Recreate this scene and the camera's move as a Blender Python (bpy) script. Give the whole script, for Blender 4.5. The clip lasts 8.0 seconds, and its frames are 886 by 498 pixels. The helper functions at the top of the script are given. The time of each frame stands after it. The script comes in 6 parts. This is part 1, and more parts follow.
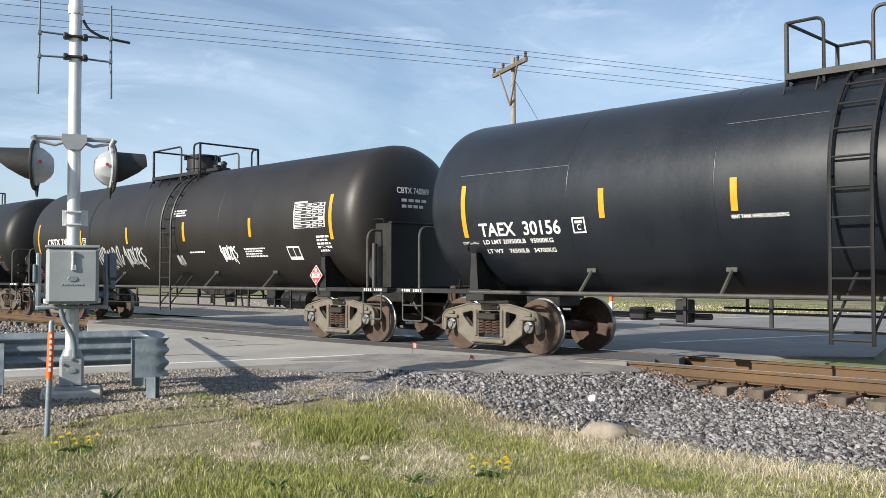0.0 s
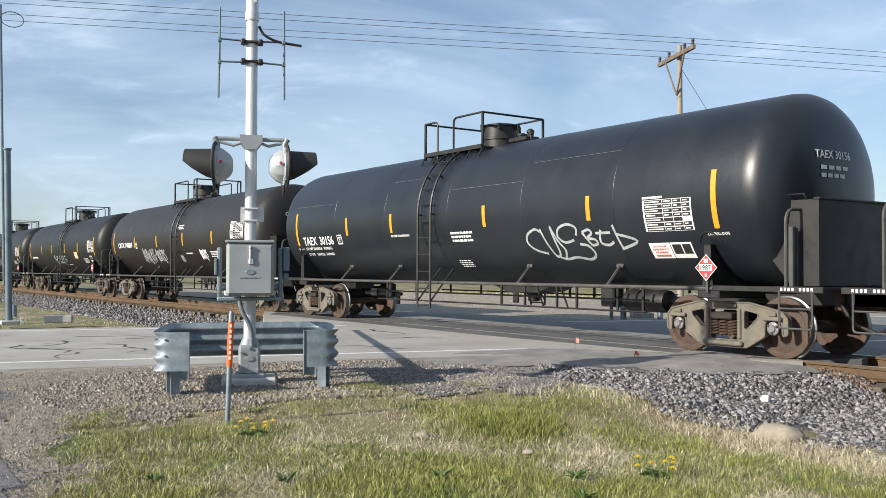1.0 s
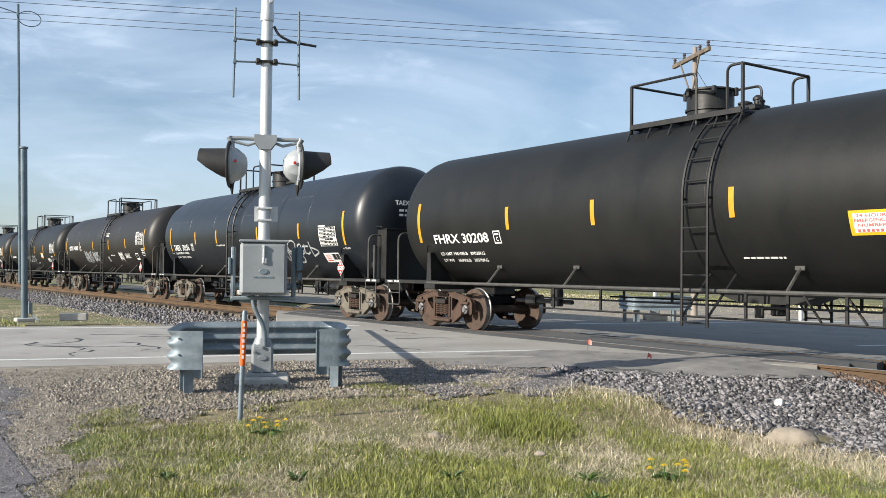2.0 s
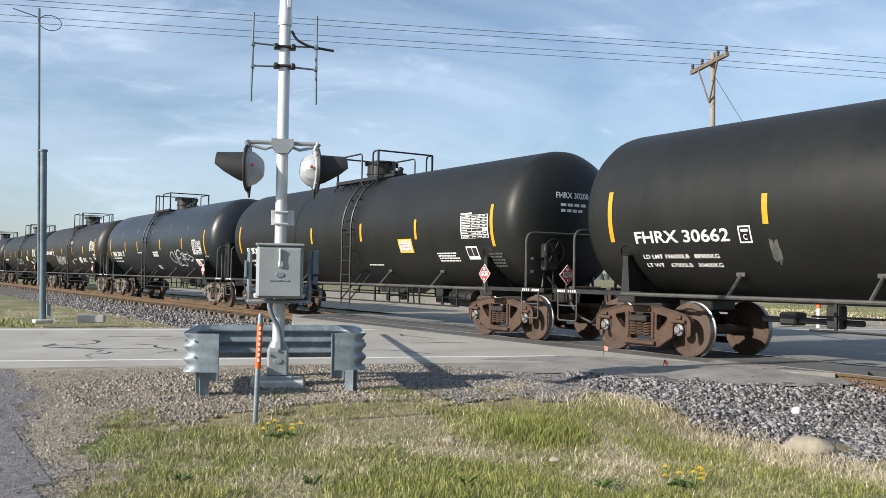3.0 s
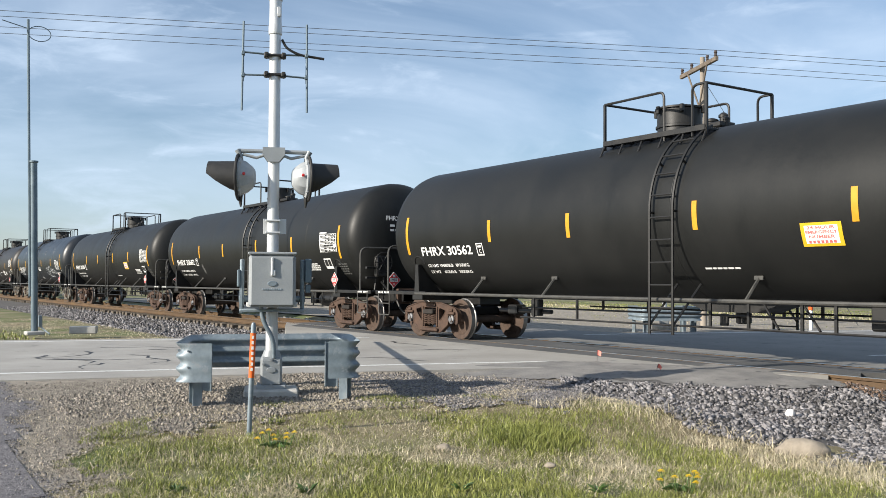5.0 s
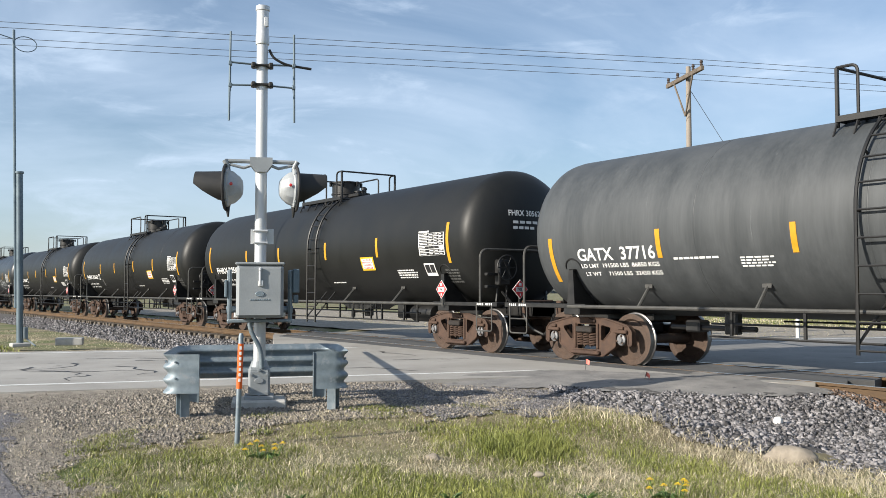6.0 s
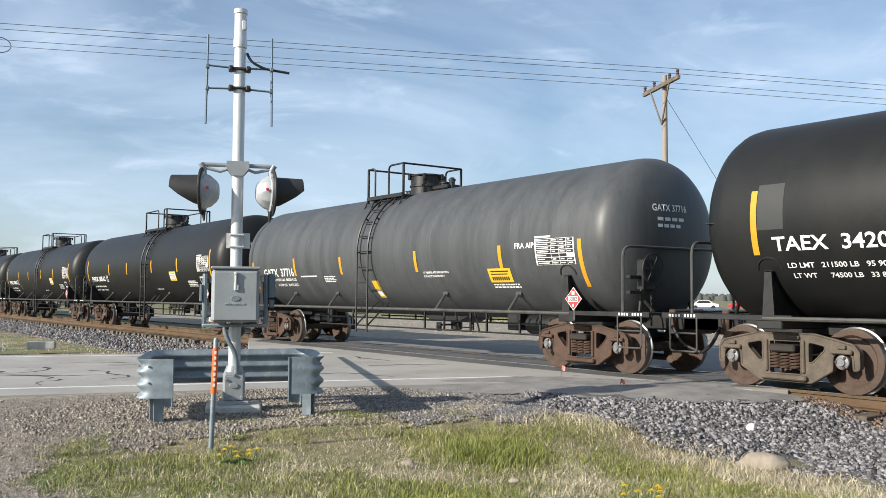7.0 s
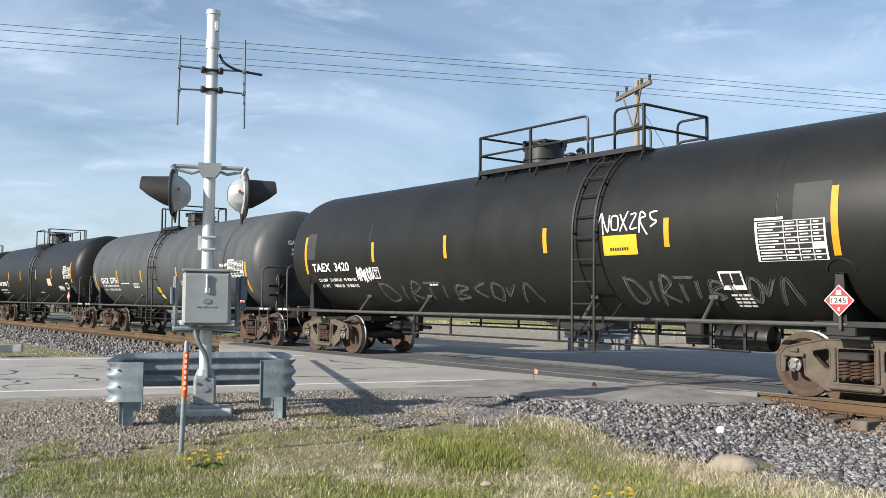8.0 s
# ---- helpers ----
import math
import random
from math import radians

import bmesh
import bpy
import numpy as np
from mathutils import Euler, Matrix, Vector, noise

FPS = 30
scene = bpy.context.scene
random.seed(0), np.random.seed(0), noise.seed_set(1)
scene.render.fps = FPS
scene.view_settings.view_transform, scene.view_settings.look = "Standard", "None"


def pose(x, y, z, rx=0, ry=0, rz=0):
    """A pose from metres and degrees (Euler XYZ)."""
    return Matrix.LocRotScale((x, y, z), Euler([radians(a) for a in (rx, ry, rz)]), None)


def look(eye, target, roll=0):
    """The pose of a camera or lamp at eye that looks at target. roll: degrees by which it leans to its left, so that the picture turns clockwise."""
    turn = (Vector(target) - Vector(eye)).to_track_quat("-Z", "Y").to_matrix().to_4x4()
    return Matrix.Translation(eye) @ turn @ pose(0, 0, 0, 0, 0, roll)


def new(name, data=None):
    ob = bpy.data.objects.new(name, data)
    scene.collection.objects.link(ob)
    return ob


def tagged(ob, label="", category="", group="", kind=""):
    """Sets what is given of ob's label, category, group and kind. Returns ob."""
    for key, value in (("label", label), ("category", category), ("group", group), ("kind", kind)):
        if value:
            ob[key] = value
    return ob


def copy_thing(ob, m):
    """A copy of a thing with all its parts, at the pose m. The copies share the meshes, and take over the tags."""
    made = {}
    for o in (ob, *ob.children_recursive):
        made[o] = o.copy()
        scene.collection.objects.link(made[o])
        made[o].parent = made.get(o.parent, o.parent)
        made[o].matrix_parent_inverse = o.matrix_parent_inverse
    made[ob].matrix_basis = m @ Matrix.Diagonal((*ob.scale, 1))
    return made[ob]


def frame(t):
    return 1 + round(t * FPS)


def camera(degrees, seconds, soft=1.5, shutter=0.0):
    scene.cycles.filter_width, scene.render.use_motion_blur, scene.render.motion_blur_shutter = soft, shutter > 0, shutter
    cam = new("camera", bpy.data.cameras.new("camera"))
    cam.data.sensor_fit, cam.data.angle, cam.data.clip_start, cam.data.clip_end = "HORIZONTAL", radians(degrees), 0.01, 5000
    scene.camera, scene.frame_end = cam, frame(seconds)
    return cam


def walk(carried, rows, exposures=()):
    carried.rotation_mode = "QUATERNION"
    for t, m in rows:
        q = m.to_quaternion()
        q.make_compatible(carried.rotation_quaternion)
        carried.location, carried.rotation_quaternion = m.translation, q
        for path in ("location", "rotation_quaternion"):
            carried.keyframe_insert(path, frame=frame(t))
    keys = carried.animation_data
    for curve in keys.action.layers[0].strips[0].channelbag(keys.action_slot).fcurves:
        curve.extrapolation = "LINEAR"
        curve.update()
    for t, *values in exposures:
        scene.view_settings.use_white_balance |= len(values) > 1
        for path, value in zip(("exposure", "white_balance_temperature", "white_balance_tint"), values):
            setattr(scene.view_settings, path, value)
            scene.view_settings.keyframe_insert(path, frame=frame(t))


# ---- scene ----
import itertools

# Rail tops lie at z = 0; x runs along the track, the train goes towards -x.
EYE = 1.306
TRACK_Y = 12.88
cam = camera(51.54, 8.0, 0.5)
walk(cam, [
    (0, pose(0, 0, EYE, 91.71, -0.01, 44.87)),
    (0.5, pose(0, 0, EYE, 91.47, -0.13, 49.58)),
    (1, pose(0, 0, EYE, 91.33, -0.19, 54.97)),
    (1.5, pose(0, 0, EYE, 91.24, -0.41, 55.33)),
    (3, pose(0, 0, EYE, 91.65, -1.00, 56.75)),
    (3.5, pose(0, 0, EYE, 91.65, -1.03, 56.58)),
    (4, pose(0, 0, EYE, 91.85, -0.76, 56.45)),
    (4.5, pose(0, 0, EYE, 91.88, -0.49, 56.57)),
    (6, pose(0, 0, EYE, 92.67, -0.05, 55.57)),
    (6.5, pose(0, 0, EYE, 92.81, -0.22, 55.24)),
    (7, pose(0, 0, EYE, 93.03, -0.41, 54.11)),
    (7.5, pose(0, 0, EYE, 93.17, -0.55, 53.57)),
    (8, pose(0, 0, EYE, 93.24, -0.52, 52.42)),
])

# ---- light ----
SUN_TO = Vector((-0.08, -0.99, 0.0)).normalized() * math.cos(radians(25)) + Vector((0, 0, math.sin(radians(25))))
sun = new("sun", bpy.data.lights.new("sun", "SUN"))
sun.data.energy, sun.data.angle, sun.data.color = 5.0, radians(0.55), (1.0, 0.93, 0.82)
sun.matrix_basis = look((0, 0, 30), Vector((0, 0, 30)) - SUN_TO)

world = bpy.data.worlds.new("sky")
scene.world = world
world.use_nodes = True
wn, wl = world.node_tree.nodes, world.node_tree.links
wn.clear()
w_out = wn.new("ShaderNodeOutputWorld")
w_bg = wn.new("ShaderNodeBackground")
w_bg.inputs[1].default_value = 0.089
sky = wn.new("ShaderNodeTexSky")
sky.sky_type, sky.sun_disc = "NISHITA", False
sky.sun_elevation, sky.sun_rotation = radians(25), radians(184.6)
sky.air_density, sky.dust_density, sky.ozone_density = 1.0, 0.8, 3.0
w_co = wn.new("ShaderNodeTexCoord")


def cloud_layer(scale, loc, rot, rough, lo, hi, out):
    """Thin streaked cirrus: stretched noise over the direction of the sky."""
    mp = wn.new("ShaderNodeMapping")
    mp.inputs["Scale"].default_value, mp.inputs["Location"].default_value = scale, loc
    mp.inputs["Rotation"].default_value = rot
    nz = wn.new("ShaderNodeTexNoise")
    nz.inputs["Scale"].default_value, nz.inputs["Detail"].default_value = 1.0, 8.0
    nz.inputs["Roughness"].default_value, nz.inputs["Distortion"].default_value = rough, 0.6
    rm = wn.new("ShaderNodeMapRange")
    rm.inputs[1].default_value, rm.inputs[2].default_value, rm.inputs[4].default_value = lo, hi, out
    rm.interpolation_type = "SMOOTHSTEP"
    wl.new(w_co.outputs["Generated"], mp.inputs[0])
    wl.new(mp.outputs[0], nz.inputs[0])
    wl.new(nz.outputs[0], rm.inputs[0])
    return rm


c1 = cloud_layer((1.7, 1.7, 5.5), (0.3, 0.1, 0.6), (0.0, 0.2, 0.5), 0.55, 0.3, 0.8, 0.78)
c2 = cloud_layer((7.0, 7.0, 22.0), (1.3, 0.4, 0.2), (0.0, 0.3, 0.9), 0.62, 0.5, 0.76, 0.35)
w_add = wn.new("ShaderNodeMath")
w_add.operation, w_add.use_clamp = "ADD", True
wl.new(c1.outputs[0], w_add.inputs[0])
wl.new(c2.outputs[0], w_add.inputs[1])
w_mix = wn.new("ShaderNodeMix")
w_mix.data_type = "RGBA"
w_mix.inputs[7].default_value = (5.9, 7.1, 8.7, 1)
wl.new(w_add.outputs[0], w_mix.inputs[0])
wl.new(sky.outputs[0], w_mix.inputs[6])
wl.new(w_mix.outputs[2], w_bg.inputs[0])
wl.new(w_bg.outputs[0], w_out.inputs[0])
scene.view_settings.exposure = 0.55

# ---- materials ----


def mat(name, a, b, rough=0.6, metal=0.0, scale=6.0, stretch=(1, 1, 1), bump=0.0, fine=60.0, spots=None, spot_lo=0.62, rough_var=0.12, island=0.0, per_object=0.0, coat=0.0, spec=0.5):
    """A surface: two colours mixed by coarse and fine noise, optional spots of a third, relief and uneven gloss."""
    m = bpy.data.materials.new(name)
    m.use_nodes = True
    n, l = m.node_tree.nodes, m.node_tree.links
    p = n["Principled BSDF"]
    co = n.new("ShaderNodeTexCoord")
    mp = n.new("ShaderNodeMapping")
    mp.inputs["Scale"].default_value = stretch
    l.new(co.outputs["Object"], mp.inputs[0])

    def noise_tex(s, detail, r=0.6):
        t = n.new("ShaderNodeTexNoise")
        t.inputs["Scale"].default_value, t.inputs["Detail"].default_value, t.inputs["Roughness"].default_value = s, detail, r
        l.new(mp.outputs[0], t.inputs[0])
        return t

    def ranged(sock, lo, hi, o0, o1):
        r = n.new("ShaderNodeMapRange")
        r.inputs[1].default_value, r.inputs[2].default_value, r.inputs[3].default_value, r.inputs[4].default_value = lo, hi, o0, o1
        l.new(sock, r.inputs[0])
        return r.outputs[0]

    def mixed(fac, c0, c1):
        x = n.new("ShaderNodeMix")
        x.data_type = "RGBA"
        for sock, v in ((x.inputs[0], fac), (x.inputs[6], c0), (x.inputs[7], c1)):
            if hasattr(v, "default_value"):
                l.new(v, sock)
            else:
                sock.default_value = (*v, 1) if isinstance(v, tuple) else v
        return x.outputs[2]

    big, small = noise_tex(scale, 5.0), noise_tex(fine, 3.0)
    m1 = n.new("ShaderNodeMath")
    m1.operation = "MULTIPLY_ADD"
    l.new(small.outputs[0], m1.inputs[0])
    m1.inputs[1].default_value = 0.45
    l.new(big.outputs[0], m1.inputs[2])
    col = mixed(ranged(m1.outputs[0], 0.5, 0.95, 0.0, 1.0), a, b)
    if spots:
        sp = noise_tex(scale * 2.3, 6.0, 0.7)
        col = mixed(ranged(sp.outputs[0], spot_lo, spot_lo + 0.08, 0.0, 1.0), col, spots)
    if island or per_object:
        if island:
            g = n.new("ShaderNodeNewGeometry").outputs["Random Per Island"]
        else:
            g = n.new("ShaderNodeObjectInfo").outputs["Random"]
        hs = n.new("ShaderNodeHueSaturation")
        k = island or per_object
        l.new(ranged(g, 0.0, 1.0, 1.0 - k, 1.0 + k), hs.inputs["Value"])
        l.new(col, hs.inputs["Color"])
        col = hs.outputs[0]
    l.new(col, p.inputs["Base Color"])
    l.new(ranged(m1.outputs[0], 0.45, 1.0, rough - rough_var, rough + rough_var), p.inputs["Roughness"])
    p.inputs["Metallic"].default_value = metal
    p.inputs["Coat Weight"].default_value = coat
    p.inputs["Specular IOR Level"].default_value = spec
    if bump:
        bp = n.new("ShaderNodeBump")
        bp.inputs["Strength"].default_value, bp.inputs["Distance"].default_value = min(1.0, bump), 0.02
        l.new(m1.outputs[0], bp.inputs["Height"])
        l.new(bp.outputs[0], p.inputs["Normal"])
    return m


TANK_BLACK = mat("tank_black_paint", (0.0082, 0.0088, 0.0086), (0.0145, 0.0148, 0.014), 0.46, 0, 1.3, (1, 1, 0.4), 0.03, 30, rough_var=0.06, spec=0.3)
TANK_BLUE = mat("tank_gloss_black_paint", (0.008, 0.0105, 0.0145), (0.0145, 0.018, 0.0235), 0.36, 0, 1.1, (1, 1, 0.4), 0.02, 25, rough_var=0.06)
TANK_BROWN = mat("tank_weathered_black_paint", (0.0085, 0.0072, 0.0061), (0.017, 0.014, 0.0117), 0.48, 0, 1.2, (1, 1, 0.4), 0.04, 40, rough_var=0.06)
TANK_GREY = mat("tank_faded_grey_paint", (0.038, 0.042, 0.044), (0.07, 0.075, 0.078), 0.52, 0, 1.6, (1.6, 1, 0.12), 0.04, 14, spots=(0.11, 0.115, 0.118), spot_lo=0.66, rough_var=0.06)
BLACK_STEEL = mat("black_painted_steel", (0.008, 0.008, 0.0085), (0.018, 0.017, 0.0155), 0.5, 0.0, 4, bump=0.1, fine=60)
GREY_STEEL = mat("dusty_grey_steel", (0.035, 0.035, 0.034), (0.075, 0.072, 0.064), 0.6, 0.0, 5, bump=0.15, fine=60)
RUST = mat("rusted_cast_steel", (0.04, 0.022, 0.015), (0.09, 0.052, 0.034), 0.8, 0, 6, bump=0.35, fine=50, spots=(0.05, 0.035, 0.028))
TAN_DIRT = mat("dust_covered_cast_steel", (0.10, 0.088, 0.07), (0.175, 0.155, 0.123), 0.85, 0, 6, bump=0.3, fine=50, spots=(0.06, 0.05, 0.04), spot_lo=0.66)
DARK_DIRT = mat("grimy_cast_steel", (0.06, 0.048, 0.036), (0.13, 0.105, 0.08), 0.85, 0, 6, bump=0.3, fine=50)
# Bolster's near-black stands in for the shade seen through the side frame windows.
BOLSTER_SHADE = mat("shade_black_bolster", (0.010, 0.008, 0.007), (0.03, 0.022, 0.017), 0.7, 0, 6, bump=0.3, fine=50)
WHEEL_RUST = mat("rusty_wheel_web", (0.047, 0.030, 0.022), (0.098, 0.064, 0.046), 0.75, 0.1, 5, bump=0.2, fine=40)
TREAD = mat("polished_wheel_tread", (0.2, 0.195, 0.19), (0.32, 0.31, 0.30), 0.4, 0.8, 5)
CAP_STEEL = mat("bearing_cap_steel", (0.13, 0.13, 0.135), (0.26, 0.26, 0.265), 0.55, 0.4, 8)
WHITE = mat("white_lettering_paint", (0.66, 0.66, 0.64), (0.8, 0.8, 0.78), 0.6, 0, 3)
FADED_WHITE = mat("faded_white_spray_paint", (0.22, 0.235, 0.24), (0.45, 0.47, 0.475), 0.7, 0, 9, fine=40)
CHALK = mat("chalky_white_marking", (0.045, 0.045, 0.043), (0.12, 0.12, 0.114), 0.8, 0, 12, fine=50)
SCUFF = mat("scuffed_weld_edge", (0.06, 0.065, 0.07), (0.14, 0.145, 0.15), 0.5, 0, 5, fine=40)
YELLOW = mat("yellow_reflective_tape", (0.50, 0.24, 0.012), (0.62, 0.31, 0.018), 0.45, 0, 8, fine=90)
SIGN_YELLOW = mat("yellow_sign_sheet", (0.60, 0.37, 0.015), (0.68, 0.43, 0.02), 0.5, 0, 8)
RED = mat("red_placard", (0.55, 0.03, 0.035), (0.66, 0.05, 0.05), 0.5, 0, 8)
PINK = mat("faded_red_print", (0.6, 0.1, 0.09), (0.7, 0.17, 0.15), 0.6, 0, 8)
PATCH_GREY = mat("dull_grey_touch_up_paint", (0.022, 0.024, 0.024), (0.034, 0.036, 0.036), 0.6, 0, 3, fine=20)
BLACK_INK = mat("black_print", (0.012, 0.012, 0.012), (0.02, 0.02, 0.02), 0.6, 0, 8)
GALV = mat("galvanised_steel", (0.15, 0.19, 0.22), (0.25, 0.30, 0.33), 0.5, 0.3, 3.5, bump=0.04, fine=25, spots=(0.28, 0.31, 0.33), spot_lo=0.55)
ALU = mat("aluminium_mast", (0.52, 0.53, 0.53), (0.66, 0.67, 0.67), 0.5, 0.45, 3, (1, 1, 0.3), 0.03, 30)
BOX_GREY = mat("silver_painted_casting", (0.25, 0.27, 0.28), (0.33, 0.35, 0.36), 0.5, 0.2, 3, bump=0.05, fine=60)
DARK_GALV = mat("blue_grey_painted_pole", (0.10, 0.14, 0.17), (0.17, 0.22, 0.25), 0.5, 0.3, 3, bump=0.03)
LAMP_BLACK = mat("matt_black_signal_paint", (0.014, 0.014, 0.014), (0.028, 0.027, 0.026), 0.6, 0, 6)
LAMP_SILVER = mat("pale_grey_lamp_housing", (0.30, 0.32, 0.335), (0.44, 0.46, 0.47), 0.5, 0.1, 5)
RED_LENS = mat("red_lens", (0.5, 0.02, 0.02), (0.65, 0.03, 0.03), 0.2, 0, 8, coat=0.6)
ORANGE = mat("orange_marker_sleeve", (0.75, 0.10, 0.015), (0.85, 0.16, 0.02), 0.5, 0, 8)
CONCRETE = mat("weathered_concrete", (0.36, 0.35, 0.32), (0.5, 0.49, 0.46), 0.85, 0, 6, bump=0.3, fine=60)
ASPHALT = mat("worn_pale_asphalt", (0.26, 0.245, 0.22), (0.37, 0.355, 0.325), 0.85, 0, 0.8, bump=0.4, fine=60, spots=(0.2, 0.19, 0.175), spot_lo=0.6)
# Darker asphalt for the crossing panel and the strip along the rail.
DARK_ASPHALT = mat("dark_crossing_asphalt", (0.055, 0.056, 0.058), (0.12, 0.12, 0.118), 0.85, 0, 0.9, bump=0.4, fine=60, spots=(0.17, 0.165, 0.155), spot_lo=0.62)
# Far road's asphalt with the train's shade mixed into its colour.
SHADED_FAR_ASPHALT = mat("shade_darkened_far_asphalt", (0.135, 0.132, 0.125), (0.23, 0.223, 0.21), 0.85, 0, 0.8, bump=0.4, fine=60, spots=(0.10, 0.10, 0.098), spot_lo=0.58)
APRON = mat("dusty_broken_asphalt", (0.14, 0.135, 0.13), (0.28, 0.265, 0.245), 0.92, 0, 2.2, bump=0.8, fine=50, spots=(0.065, 0.064, 0.064), spot_lo=0.6)
TAR = mat("dark_tar_crack", (0.02, 0.02, 0.022), (0.04, 0.04, 0.042), 0.6, 0, 6, bump=0.2)
ROAD_PAINT = mat("worn_white_road_paint", (0.55, 0.55, 0.52), (0.75, 0.75, 0.72), 0.7, 0, 5, bump=0.1, fine=40, spots=(0.34, 0.33, 0.31), spot_lo=0.56)
RAIL_RUST = mat("rusty_rail", (0.066, 0.038, 0.017), (0.13, 0.077, 0.035), 0.75, 0.05, 3, (0.3, 1, 1), 0.15, 40)
RAIL_TOP = mat("polished_rail_head", (0.42, 0.41, 0.4), (0.55, 0.54, 0.52), 0.3, 0.9, 4, (0.2, 1, 1))
TIE = mat("weathered_timber_sleeper", (0.055, 0.043, 0.03), (0.17, 0.14, 0.108), 0.9, 0, 3, (1.0, 0.25, 1), 0.5, 45, per_object=0.25)
POLE_WOOD = mat("grey_weathered_pole_timber", (0.21, 0.18, 0.15), (0.34, 0.295, 0.245), 0.9, 0, 3, (1, 1, 0.1), 0.3, 25)
ARM_WOOD = mat("dark_weathered_arm_timber", (0.10, 0.08, 0.062), (0.19, 0.155, 0.12), 0.9, 0, 3, (1, 1, 1), 0.3, 25)
INSULATOR = mat("brown_glazed_porcelain", (0.05, 0.04, 0.035), (0.09, 0.07, 0.06), 0.3, 0, 8)
WIRE = mat("dark_weathered_wire", (0.05, 0.055, 0.06), (0.1, 0.105, 0.11), 0.6, 0.2, 4)
STONE_DARK = mat("grey_ballast_stone", (0.11, 0.104, 0.106), (0.24, 0.228, 0.228), 0.85, 0, 9, bump=0.3, fine=50, island=0.8)
STONE_PALE = mat("pale_limestone_gravel", (0.16, 0.14, 0.115), (0.33, 0.295, 0.25), 0.9, 0, 9, bump=0.3, fine=50, island=0.5)
STONE_RUST = mat("rust_stained_stone", (0.10, 0.065, 0.045), (0.23, 0.155, 0.11), 0.9, 0, 9, bump=0.3, fine=50, island=0.6)
# Darker than its stones: the shade of the gaps is in this colour.
BALLAST_BED = mat("ballast_bed", (0.05, 0.046, 0.044), (0.13, 0.123, 0.116), 0.95, 0, 14, bump=1.0, fine=24)
GRAVEL_BED = mat("dusty_gravel_bed", (0.15, 0.128, 0.10), (0.36, 0.32, 0.26), 0.95, 0, 7, bump=0.9, fine=55, spots=(0.12, 0.095, 0.07), spot_lo=0.6)
GRAVEL_GREY = mat("compacted_grey_gravel", (0.075, 0.07, 0.074), (0.21, 0.20, 0.205), 0.95, 0, 16, bump=1.0, fine=70)
GRASS_GREEN = mat("green_grass_blades", (0.125, 0.155, 0.026), (0.26, 0.265, 0.07), 0.6, 0, 1.5, fine=9, island=0.5)
GRASS_DRY = mat("dry_straw_blades", (0.38, 0.325, 0.21), (0.62, 0.55, 0.40), 0.7, 0, 1.5, fine=9, island=0.45)
LEAF_DARK = mat("dark_weed_leaf", (0.05, 0.10, 0.025), (0.09, 0.15, 0.04), 0.5, 0, 6, island=0.3)
DANDELION = mat("yellow_petals", (0.75, 0.5, 0.01), (0.85, 0.62, 0.02), 0.6, 0, 9)
ROCK = mat("tan_field_stone", (0.22, 0.185, 0.14), (0.34, 0.295, 0.235), 0.9, 0, 5, bump=0.5, fine=30)
WHITE_STONE = mat("white_quartz_stone", (0.7, 0.69, 0.66), (0.82, 0.81, 0.78), 0.7, 0, 9, bump=0.2)
VAN_WHITE = mat("white_vehicle_paint", (0.7, 0.71, 0.72), (0.78, 0.79, 0.8), 0.3, 0, 2, coat=0.4)
VAN_RED = mat("red_vehicle_paint", (0.5, 0.03, 0.03), (0.6, 0.05, 0.05), 0.3, 0, 2, coat=0.4)
TREES_FAR = mat("distant_bare_woodland", (0.055, 0.06, 0.055), (0.10, 0.105, 0.095), 0.95, 0, 0.05, fine=0.4)
BLUE_SIGN = mat("blue_sign_sheet", (0.02, 0.09, 0.4), (0.03, 0.12, 0.46), 0.5, 0, 8)


def ground_material():
    """Soil and thatch, greening in patches, with far fields beyond."""
    m = mat("grass_thatch_soil", (0.13, 0.10, 0.055), (0.29, 0.245, 0.145), 0.95, 0, 2.2, bump=1.0, fine=45)
    n, l = m.node_tree.nodes, m.node_tree.links
    p = n["Principled BSDF"]
    base = p.inputs["Base Color"].links[0].from_socket
    co = n.new("ShaderNodeTexCoord")
    z = n.new("ShaderNodeTexNoise")
    z.inputs["Scale"].default_value, z.inputs["Detail"].default_value = 0.45, 7.0
    l.new(co.outputs["Object"], z.inputs[0])
    r = n.new("ShaderNodeMapRange")
    r.inputs[1].default_value, r.inputs[2].default_value = 0.42, 0.6
    l.new(z.outputs[0], r.inputs[0])
    x = n.new("ShaderNodeMix")
    x.data_type = "RGBA"
    l.new(r.outputs[0], x.inputs[0])
    l.new(base, x.inputs[6])
    x.inputs[7].default_value = (0.10, 0.12, 0.035, 1)
    l.new(x.outputs[2], p.inputs["Base Color"])
    return m


GROUND = ground_material()

# ---- mesh building ----


